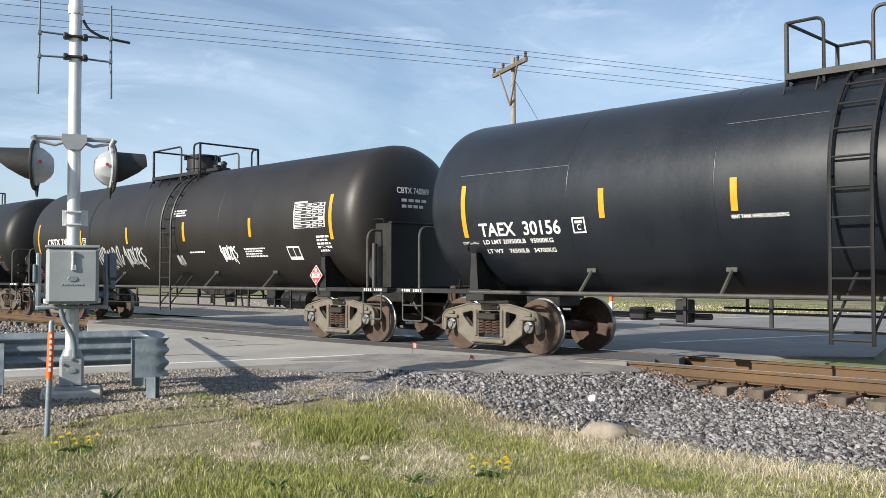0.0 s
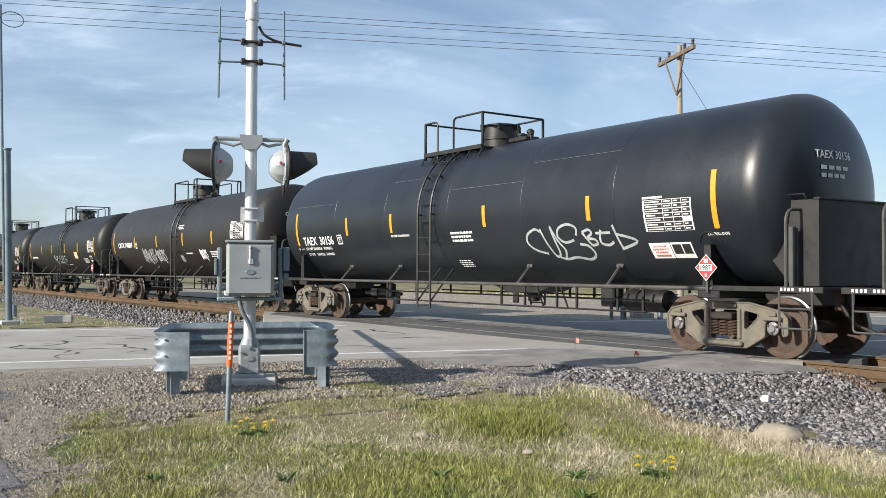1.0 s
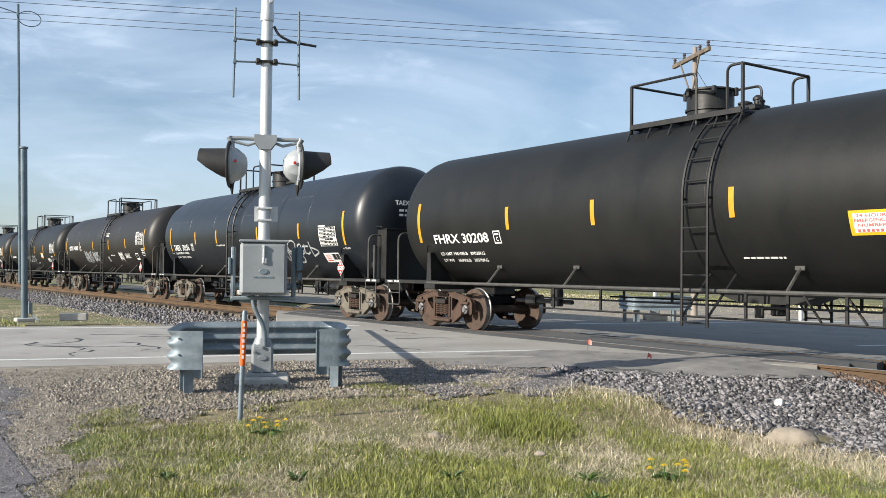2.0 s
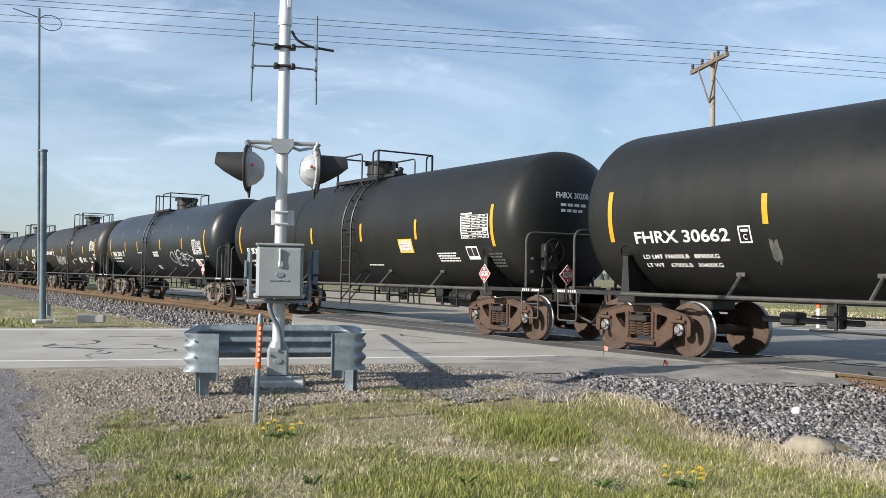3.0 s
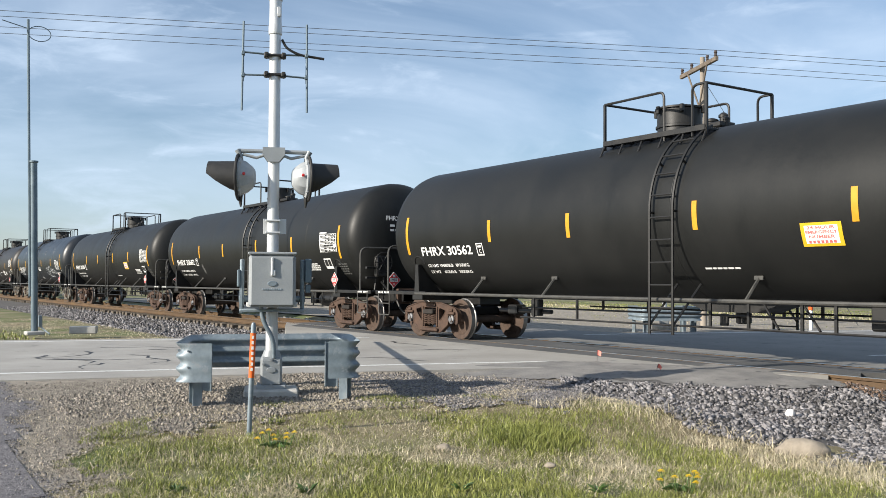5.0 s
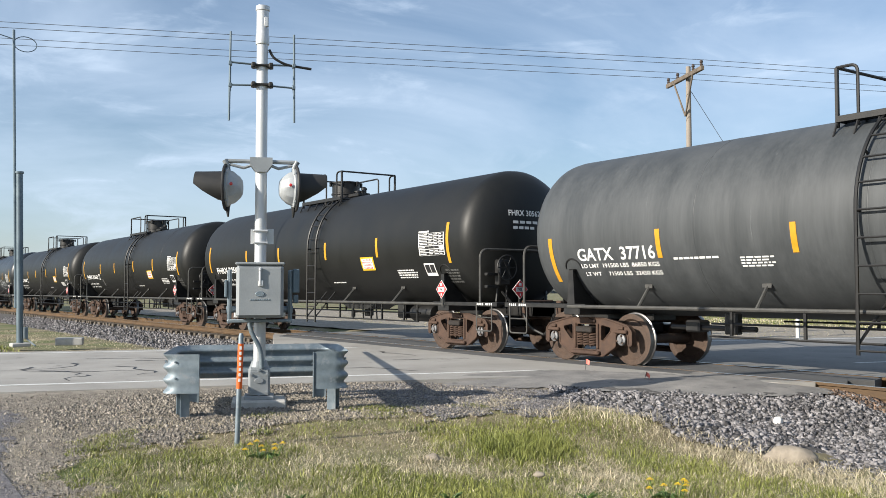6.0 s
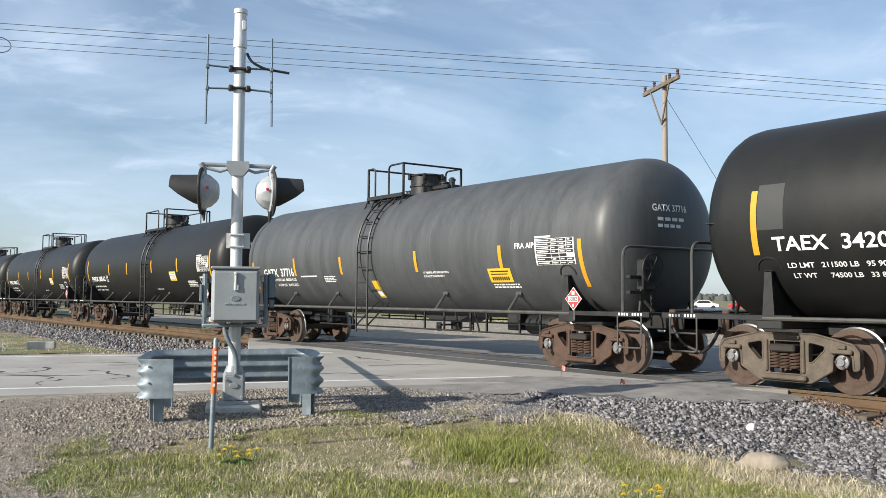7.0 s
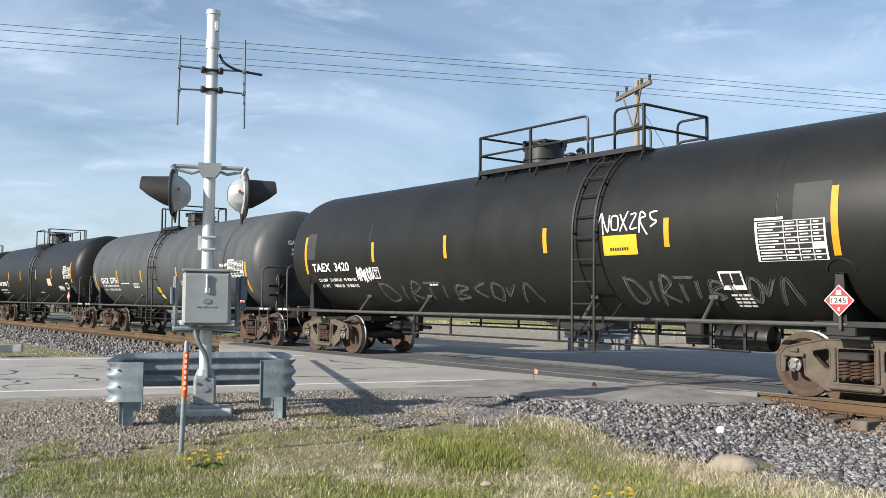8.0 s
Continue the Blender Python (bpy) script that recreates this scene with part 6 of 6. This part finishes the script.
def small_flag(x, y, lean):
    z = ground_z(x, y) + 0.03 if y < 8 else -0.02
    p = thing("survey_flag", "small pink survey flag on a wire stake", "survey flag", pose(x, y, z - 0.06, lean, lean * 0.6, 30), "survey flags")
    part("stake", Mesh().tube([(0, 0, -0.05), (0, 0, 0.26)], 0.004, 5).mesh("stake", WIRE), p)
    m = Mesh()
    m.add([(0, 0, 0.18), (0, 0, 0.26), (0.03, 0.01, 0.255), (0.07, -0.01, 0.24), (0.07, -0.012, 0.17), (0.03, 0.008, 0.17)], [(0, 1, 2, 5), (5, 2, 3, 4)])
    part("flag", m.mesh("flag", PINK_FLAG), p, label="faded pink plastic flag")


PINK_FLAG = mat("pink_flag_plastic", (0.85, 0.2, 0.16), (0.9, 0.3, 0.24), 0.5, 0, 8)
small_flag(-11.5, 10.8, 8)
small_flag(-9.8, 10.4, 38)
small_flag(-10.56, 3.21, 75)


def stone_thing(name, label, x, y, z, size, mtl, seed):
    bm = bmesh.new()
    bmesh.ops.create_icosphere(bm, subdivisions=3, radius=1)
    for v in bm.verts:
        k = 1 + 0.22 * noise.noise(v.co * 1.3 + Vector((seed, 0, 0))) + 0.08 * noise.noise(v.co * 4 + Vector((0, seed, 0)))
        v.co = Vector((v.co.x * size[0] * k, v.co.y * size[1] * k, v.co.z * size[2] * k))
    me = bpy.data.meshes.new(name)
    bm.to_mesh(me)
    bm.free()
    me.materials.append(mtl)
    me.shade_smooth()
    thing(name, label, "stone", pose(x, y, z, 0, 0, 40), data=me)


stone_thing("field_stone", "large tan field stone half sunk at the grass edge", -5.5, 7.85, -0.3, (0.24, 0.14, 0.13), ROCK, 2)
stone_thing("white_stone", "bright white stone lying on the ballast", -6.9, 9.62, -0.24, (0.055, 0.045, 0.05), WHITE_STONE, 5)
stone_thing("pale_stone", "pale stone lying in the grass", -7.05, 4.72, -0.225, (0.08, 0.055, 0.05), ROCK, 7)
stone_thing("pale_stone", "small pale stone lying in the grass", -6.0, 5.1, -0.235, (0.05, 0.035, 0.025), ROCK, 9)


def far_post():
    p = thing("delineator_post", "white roadside post with an orange top", "roadside post", pose(-16.9, 24.6, -0.3))
    part("shaft", Mesh().box((0, 0, 0.4), (0.1, 0.1, 0.84), 0.02).mesh("shaft", WHITE), p)
    part("cap", Mesh().box((0, 0, 0.9), (0.11, 0.11, 0.16), 0.02).mesh("cap", ORANGE), p, label="orange cap")


far_post()


def parked_car(x, y, rz, paint, label):
    c = thing("parked_car", label, "car", pose(x, y, -0.25, 0, 0, rz), "distant parked cars")
    body = [(-2.2, 0.35), (-2.25, 0.75), (-1.5, 0.95), (-0.9, 1.42), (0.7, 1.45), (1.35, 0.98), (2.1, 0.85), (2.2, 0.4)]
    part("body", Mesh().prism(body, -0.85, 0.85).mesh("body", paint), c)
    part("windows", Mesh().prism([(-1.25, 0.98), (-0.82, 1.36), (0.62, 1.38), (1.1, 0.98)], -0.86, 0.86).mesh("windows", BLACK_INK), c, label="dark side windows")
    for a in (-1.35, 1.35):
        for s in (-1, 1):
            part("wheel", Mesh().lathe([(0.0, -0.1), (0.32, -0.1), (0.32, 0.1), (0, 0.1)], pose(a, s * 0.78, 0.32, 90, 0, 0), 16).mesh("wheel", BLACK_INK), c)


parked_car(-93, 118, 40, VAN_WHITE, "white car parked far across the field")
parked_car(-97, 112, 40, VAN_RED, "red car parked far across the field")
parked_car(-88, 121, 40, VAN_RED, "red car parked beside the white one")


def far_woods():
    rnd = random.Random(11)
    v, f = [], []
    for i in range(1800):
        a = radians(rnd.uniform(-15, 105))
        d = rnd.uniform(900, 1300)
        x, y = -math.sin(a) * d, math.cos(a) * d
        w, h = rnd.uniform(3, 9), rnd.uniform(3, 8)
        o = len(v)
        for k in range(6):
            t = 2 * math.pi * k / 6
            v.append((x + w * math.cos(t), y + w * math.sin(t), -1))
        for k in range(6):
            t = 2 * math.pi * k / 6 + 0.3
            v.append((x + w * 0.7 * math.cos(t), y + w * 0.7 * math.sin(t), h * rnd.uniform(0.6, 1)))
        v.append((x, y, h * 1.1))
        for k in range(6):
            k2 = (k + 1) % 6
            f += [(o + k, o + k2, o + 6 + k2), (o + k, o + 6 + k2, o + 6 + k), (o + 6 + k, o + 6 + k2, o + 12)]
    thing("distant_woods", "low grey line of distant bare woods on the horizon", "woods", kind="stuff", data=joined_mesh("distant_woods", v, f, TREES_FAR))


far_woods()

# ---- stones, grass and weeds ----
RNG = np.random.default_rng(5)
CHIP_V = np.array(list(itertools.product((-0.75, 0.75), repeat=3)))
CHIP_F = np.array([(0, 1, 3), (0, 3, 2), (4, 6, 7), (4, 7, 5), (0, 4, 5), (0, 5, 1), (2, 3, 7), (2, 7, 6), (0, 2, 6), (0, 6, 4), (1, 5, 7), (1, 7, 3)])


def drawn(box):
    """Endless random places in a box of the plan, each with a lot between 0 and 1."""
    while True:
        a = RNG.uniform((box[0], box[2], 0), (box[1], box[3], 1), (8192, 3))
        yield from a.tolist()


def remembered(fn):
    """Looks a zone up once for each small square of the plan."""
    seen = {}

    def look_up(x, y):
        k = (round(x / 0.06), round(y / 0.06))
        if k not in seen:
            seen[k] = fn(k[0] * 0.06, k[1] * 0.06)
        return seen[k]

    return look_up


TETRA_V = np.array([(1, 0, -0.5), (-0.6, 0.85, -0.5), (-0.6, -0.85, -0.5), (0, 0, 0.8)])
TETRA_F = np.array([(0, 1, 3), (1, 2, 3), (2, 0, 3)])


def scatter_stones(name, label, n, box, keep, zf, size, mtl, chip=(CHIP_V, CHIP_F)):
    """Loose stones strewn over a stretch of the plan."""
    pts, keep = [], remembered(keep)
    for x, y, c in drawn(box):
        if keep(x, y):
            pts.append((x, y, zf(x, y)))
            if len(pts) == n:
                break
    p = np.array(pts)
    s = (size[0] + (size[1] - size[0]) * RNG.uniform(0, 1, (n, 1)) ** 2.2) * RNG.uniform(0.5, 1.4, (n, 3)) * (1, 1, 0.8)
    base = chip[0][None] * RNG.uniform(0.45, 1.45, (n, len(chip[0]), 3)) * s[:, None, :]
    a, b = RNG.uniform(0, 6.28, n), RNG.uniform(-1.5, 1.5, n) * (1 if len(chip[0]) > 4 else 0.3)
    ca, sa, cb, sb = np.cos(a), np.sin(a), np.cos(b), np.sin(b)
    x, y, z = base[..., 0], base[..., 1], base[..., 2]
    y, z = y * cb[:, None] - z * sb[:, None], y * sb[:, None] + z * cb[:, None]
    x, y = x * ca[:, None] - y * sa[:, None], x * sa[:, None] + y * ca[:, None]
    v = np.stack([x, y, z], -1) + p[:, None, :]
    f = chip[1][None] + (np.arange(n) * len(chip[0]))[:, None, None]
    thing(name, label, "stones", kind="stuff", data=joined_mesh(name, v.reshape(-1, 3), f.reshape(-1, 3), mtl))


def near_ballast(x, y):
    return right_bed(x, y) and y < TRACK_Y - 0.6 and apron_gap(x, y) + wob(x, y, 2.4, 0.32) > -0.12


def tie_free(x, y):
    return ballast_z(x, y) + 0.025 * noise.noise((x * 9, y * 9, 1.0)) + 0.005


scatter_stones("ballast_stones", "crushed grey ballast stones", 46000, (-11.0, 1.5, 7.4, 12.2), near_ballast, tie_free, (0.012, 0.036), STONE_DARK)
scatter_stones("ballast_stones", "crushed grey ballast stones between the rails", 3500, (-7.6, 1.5, 12.2, 16.5), lambda x, y: x > -7.6 + 0.3 * (y > 13), lambda x, y: ballast_z(x, y) + RNG.uniform(-0.02, 0.02), (0.02, 0.05), STONE_DARK)
scatter_stones("ballast_stones", "rust-stained stones between the sleepers", 3500, (-7.7, 1.0, 11.45, 12.1), lambda x, y: True, lambda x, y: ballast_z(x, y) + 0.02, (0.012, 0.03), STONE_RUST)
scatter_stones("ballast_stones", "crushed stone along the far track", 18000, (-62, -19, 3.0, 12.0), left_bed, lambda x, y: ballast_z(x, y) + RNG.uniform(-0.01, 0.03), (0.025, 0.06), STONE_DARK)
scatter_stones("ballast_stones", "crushed stone beyond the far rail", 9000, (-60, -19, 13.8, 22.0), left_bed, lambda x, y: ballast_z(x, y) + RNG.uniform(-0.01, 0.03), (0.03, 0.09), STONE_PALE)


def pad_zone(x, y):
    return gravel_zone(x, y) and (x + 10.0) ** 2 + ((y - 4.9) / 1.5) ** 2 < (2.0 + wob(x, y, 0.8, 0.5)) ** 2


def loose_z(x, y):
    return ground_z(x, y) + 0.022


FINE = (TETRA_V, TETRA_F)


def verge(x, y):
    """The worn strip between the driveway and the grass."""
    return -8.0 < x < -4.2 and 0.3 < y < 2.8 and not grassy(x, y)


scatter_stones("gravel_stones", "pale loose gravel round the signal mast", 12000, (-12.4, -7.6, 2.0, 9.5), pad_zone, loose_z, (0.006, 0.02), STONE_PALE)
scatter_stones("gravel_stones", "pale grit round the signal mast", 75000, (-12.6, -4.2, 0.6, 9.5), lambda x, y: (gravel_zone(x, y) or verge(x, y)) and road_gap(x, y) > 0.3 + wob(x, y, 1.5, 0.3) and y > 1.15 - 0.12 * (x + 6) + wob(x, y, 1.2, 0.35), loose_z, (0.004, 0.014), STONE_PALE, FINE)
scatter_stones("gravel_stones", "mixed grey gravel between road and track", 40000, (-12.5, -7.2, 5.6, 10.2), lambda x, y: gravel_zone(x, y) and road_gap(x, y) > 0.4 and apron_gap(x, y) > 0.0 and y < 9.6 + wob(x, y, 1.5, 0.5), loose_z, (0.008, 0.024), STONE_DARK, FINE)
scatter_stones("gravel_stones", "fine dark gravel of the driveway", 75000, (-13.2, -4.0, -0.9, 2.2), lambda x, y: road_gap(x, y) > 0.25 + wob(x, y, 1.5, 0.4) and y < 1.2 - 0.12 * (x + 6) + wob(x, y, 1.2, 0.35), loose_z, (0.004, 0.014), STONE_DARK, FINE)
scatter_stones("gravel_stones", "loose stones at the road's edge", 1500, (-14.0, -4.0, -0.6, 5.5), lambda x, y: road_gap(x, y) > 0.1 + wob(x, y, 1.5, 0.4) and not inside(x + 0.25, y, GRASS_EDGE), loose_z, (0.006, 0.02), STONE_PALE)


def blades(name, label, n, box, keep, height, width, mtl, lean=0.5, droop=0.6, fine=False):
    """Bent grass blades, each a tapering strip of three pieces, or fine ones of a single piece."""
    pts, keep = [], remembered(keep)
    for x, y, c in drawn(box):
        k = keep(x, y)
        if k and c < k:
            pts.append((x, y, ground_z(x, y), k))
            if len(pts) == n:
                break
    p = np.array(pts)
    h = RNG.uniform(height[0], height[1], n) * (0.6 + 0.5 * p[:, 3])
    w = RNG.uniform(width[0], width[1], n)
    a, b = RNG.uniform(0, 6.28, n), RNG.uniform(0, 6.28, n)
    ln = RNG.uniform(0.05, lean, n) * h
    side = np.stack([np.cos(b), np.sin(b), np.zeros(n)], -1) * w[:, None] / 2
    fwd = np.stack([np.cos(a), np.sin(a), np.zeros(n)], -1)
    up = np.array([0, 0, 1.0])
    base = p[:, :3]
    if fine:
        tip = base + fwd * ln[:, None] + up * h[:, None]
        v = np.stack([base - side, base + side, tip], 1)
        thing(name, label, "grass", kind="stuff", data=joined_mesh(name, v.reshape(-1, 3), np.arange(n * 3).reshape(-1, 3), mtl))
        return
    mid = base + fwd * (ln * 0.35)[:, None] + up * (h * 0.55)[:, None]
    tip = base + fwd * (ln * 1.3)[:, None] + up * (h * (1 - droop * (ln / h) ** 2 * 0.8))[:, None]
    v = np.stack([base - side, base + side, mid + side * 0.8, mid - side * 0.8, tip], 1)
    o = np.arange(n) * 5
    f = np.concatenate([np.stack([o, o + 1, o + 2], -1), np.stack([o, o + 2, o + 3], -1), np.stack([o + 3, o + 2, o + 4], -1)])
    thing(name, label, "grass", kind="stuff", data=joined_mesh(name, v.reshape(-1, 3), f, mtl))


def patch(x, y, s, k):
    return 0.5 + 0.5 * noise.noise((x * s + k, y * s, k)) + 0.25 * noise.noise((x * s * 3.1, y * s * 3.1 + k, k))


def in_grass(x, y):
    return grassy(x, y) and math.hypot(x, y) > 0.7


def fade(x, y):
    """Growth thins out towards the gravel."""
    k = sum(inside(x + a, y + b, GRASS_EDGE) for a, b in ((-0.5, 0), (-1.0, 0), (-0.35, 0.35), (-0.7, 0.7), (0, 0.5), (-0.5, -0.5))) / 6
    return 0.12 + 0.88 * k


def green_share(x, y):
    if not in_grass(x, y):
        return 0
    lush = 1.6 * math.exp(-((x + 7.0) ** 2 + (y - 5.75) ** 2) / 0.35)
    far = smooth(6.0, 8.0, y + 0.25 * x + 1.6)
    return min(1.0, max(0.1, 1.3 * smooth(0.30, 0.66, patch(x, y, 0.9, 1.7)) * (1 - 0.5 * far) * fade(x, y) + lush))


def dry_share(x, y):
    if not in_grass(x, y):
        return 0
    edge = smooth(6.6, 7.6, y) if x > -7.5 else 0.0
    return min(1.0, max(0.14, 0.9 * smooth(0.40, 0.72, patch(x, y, 0.8, 6.3)) + 0.8 * edge) * max(0.35, fade(x, y)))


BOX = (-9.3, 2.5, 0.6, 8.6)
blades("grass", "short green spring grass in patches", 45000, BOX, green_share, (0.025, 0.085), (0.004, 0.008), GRASS_GREEN, 0.9)
blades("dry_grass", "matted dry straw-coloured grass", 38000, BOX, dry_share, (0.03, 0.085), (0.003, 0.006), GRASS_DRY, 2.2, 0.3)
blades("grass", "fine close green grass", 190000, BOX, green_share, (0.012, 0.05), (0.003, 0.008), GRASS_GREEN, 1.2, fine=True)
blades("dry_grass", "flattened dead grass and thatch", 200000, BOX, lambda x, y: in_grass(x, y) and max(0.22, dry_share(x, y)), (0.006, 0.028), (0.003, 0.007), GRASS_DRY, 4.5, fine=True)
blades("dry_grass", "dead grass strewn over the gravel", 50000, (-10.6, -4.6, 0.7, 8.6), lambda x, y: (gravel_zone(x, y) or verge(x, y)) * max(0.0, patch(x, y, 1.2, 4.0) - 0.2) * (0.12 + inside(x + 1.3, y + 0.5, GRASS_EDGE)), (0.005, 0.03), (0.003, 0.006), GRASS_DRY, 4.5, fine=True)
blades("grass", "thin grass underfoot", 16000, (-5.5, 7.0, -7.0, 1.4), lambda x, y: (road_gap(x, y) > 8.5 and x > -3.4 and math.hypot(x, y) > 0.5) * max(0.15, patch(x, y, 0.8, 1.7)), (0.03, 0.1), (0.005, 0.012), GRASS_GREEN, 0.8)
blades("dry_grass", "matted straw underfoot", 16000, (-5.5, 7.0, -7.0, 1.4), lambda x, y: (x > -3.4 and math.hypot(x, y) > 0.5) * max(0.15, patch(x, y, 0.8, 6.3)), (0.03, 0.1), (0.005, 0.012), GRASS_DRY, 1.6, 0.3)
blades("grass", "lush green tuft of taller grass", 4000, (-7.7, -6.3, 5.2, 6.3), lambda x, y: max(0, 1 - ((x + 7.0) ** 2 + (y - 5.75) ** 2) / 0.4), (0.06, 0.15), (0.004, 0.009), GRASS_GREEN, 0.8)
blades("dry_grass", "tall dry stalks at the ballast edge", 6500, (-9.2, 2.5, 5.4, 8.6), lambda x, y: (inside(x, y, GRASS_EDGE) and not inside(x + 0.3, y + 0.75, GRASS_EDGE)) * 0.8, (0.05, 0.14), (0.003, 0.006), GRASS_DRY, 1.8, 0.3)
blades("dry_grass", "sparse dry stalks in the gravel", 14000, (-11.0, -5.6, 0.9, 8.5), lambda x, y: gravel_zone(x, y) * max(0.0, patch(x, y, 1.2, 4.0) - 0.3) * (0.25 + inside(x + 0.8, y - 0.2, GRASS_EDGE)), (0.03, 0.09), (0.003, 0.006), GRASS_DRY, 1.6, 0.3)
blades("grass", "thin green tufts in the gravel", 5000, (-10.6, -5.6, 0.9, 6.5), lambda x, y: gravel_zone(x, y) * max(0.0, patch(x, y, 1.6, 9.0) - 0.45) * inside(x + 0.7, y, GRASS_EDGE), (0.03, 0.09), (0.004, 0.008), GRASS_GREEN, 0.8)
blades("grass", "rough verge grass across the road", 9000, (-48, -22.5, -4, 5.4), lambda x, y: road_gap(x, y) < -2 * ROAD_HALF - 0.8 and y < 4.3 and x < -24 and 0.7 * max(0.05, patch(x, y, 0.5, 2.2)), (0.06, 0.16), (0.012, 0.03), GRASS_GREEN, 0.8)
blades("dry_grass", "dry stalks on the gravel across the road", 9000, (-40, -21, 1.5, 8.0), lambda x, y: road_gap(x, y) < -2 * ROAD_HALF - 0.3 and max(0.0, patch(x, y, 0.6, 2.2) - 0.25), (0.02, 0.08), (0.006, 0.014), GRASS_DRY, 2.0, 0.3)
blades("grass", "thin grass beside the far rail", 9000, (-7.0, 3.0, 14.6, 17.4), lambda x, y: road_gap(x, y) > 5.6 and max(0.1, patch(x, y, 0.7, 3.0)), (0.03, 0.1), (0.008, 0.018), GRASS_GREEN, 0.8)
blades("dry_grass", "rough dry growth beyond the track", 30000, (-60, 6, 17.2, 44), lambda x, y: not on_road(x, y) and (road_gap(x, y) > 3.2 or (road_gap(x, y) < -2 * ROAD_HALF - 0.4 and y > 21)) and max(0.1, patch(x, y, 0.3, 5.0)), (0.03, 0.11), (0.015, 0.04), GRASS_DRY, 0.9)
blades("grass", "green field growth beyond the track", 30000, (-60, 6, 17.6, 50), lambda x, y: not on_road(x, y) and (road_gap(x, y) > 3.2 or (road_gap(x, y) < -2 * ROAD_HALF - 0.4 and y > 21)) and max(0.05, patch(x, y, 0.3, 8.0)), (0.03, 0.1), (0.015, 0.04), GRASS_GREEN, 0.8)


def dandelions(x, y, n, seed):
    """A clump of dandelions: heads on stalks over toothed leaves."""
    rnd = random.Random(seed)
    z = ground_z(x, y)
    t = thing("dandelion_clump", "yellow dandelions flowering in the grass", "flowers", pose(x, y, z), "dandelions")
    for i in range(n):
        a, d = rnd.uniform(0, 6.28), rnd.uniform(0.02, 0.2)
        px, py, h = d * math.cos(a), d * math.sin(a), rnd.uniform(0.08, 0.17)
        st = part("stalk", Mesh().tube([(px * 0.7, py * 0.7, 0), (px, py, h)], 0.004, 5).mesh("stalk", LEAF_DARK), t)
        m = Mesh()
        for ring, (r0, zz) in enumerate(((0.03, 0.0), (0.022, 0.008), (0.012, 0.013))):
            for k in range(12):
                q = 2 * math.pi * (k + 0.5 * ring) / 12
                c, s = math.cos(q), math.sin(q)
                m.add([(px + 0.004 * c, py + 0.004 * s, h + zz), (px + r0 * c - 0.006 * s, py + r0 * s + 0.006 * c, h + zz + 0.004), (px + r0 * c + 0.006 * s, py + r0 * s - 0.006 * c, h + zz + 0.004)], [(0, 1, 2)])
        part("flower_head", m.mesh("flower_head", DANDELION), st)
    for i in range(10):
        a = rnd.uniform(0, 6.28)
        c, s = math.cos(a), math.sin(a)
        L = rnd.uniform(0.08, 0.16)
        m = Mesh().add([(0, 0, 0.01), (L * 0.5 * c - 0.018 * s, L * 0.5 * s + 0.018 * c, 0.06), (L * c, L * s, 0.04), (L * 0.5 * c + 0.018 * s, L * 0.5 * s - 0.018 * c, 0.06)], [(0, 1, 2), (0, 2, 3)])
        part("leaf", m.mesh("leaf", LEAF_DARK), t)


dandelions(-7.6, 3.3, 9, 1)
dandelions(-5.0, 5.55, 8, 3)


def weed(x, y, s, seed):
    """A rosette of broad dark leaves."""
    rnd = random.Random(seed)
    t = thing("weed", "low dark green weed growing in the grass", "weed", pose(x, y, ground_z(x, y)), "weeds")
    for i in range(14):
        a = rnd.uniform(0, 6.28)
        c, q = math.cos(a), math.sin(a)
        L, w, h = s * rnd.uniform(0.5, 1), s * 0.14, s * rnd.uniform(0.3, 0.8)
        m = Mesh().add([(0, 0, 0), (L * 0.5 * c - w * q, L * 0.5 * q + w * c, h * 0.8), (L * c, L * q, h), (L * 0.5 * c + w * q, L * 0.5 * q - w * c, h * 0.8)], [(0, 1, 2), (0, 2, 3)])
        part("leaf", m.mesh("leaf", LEAF_DARK), t)


for k, (x, y, s) in enumerate(((-6.1, 2.9, 0.1), (-5.6, 3.9, 0.11), (-4.6, 4.4, 0.12), (-6.6, 2.1, 0.09), (-3.9, 4.9, 0.1), (-5.2, 4.9, 0.1))):
    weed(x, y, s, k)


def motions():
    for car, x in CARS:
        walk(car, [(t, pose(x - s, TRACK_Y, 0)) for t, s in TRAVEL])
    ts = [s[0] for s in TRAVEL]
    ds = [s[1] for s in TRAVEL]
    rows = []
    for k in range(241):
        t = k / FPS
        rows.append((t, -math.degrees(float(np.interp(t, ts, ds)) / WHEEL_R)))
    for w, x in WHEELSETS:
        walk(w, [(t, pose(x, 0, WHEEL_R, 0, a, 0)) for t, a in rows])


motions()
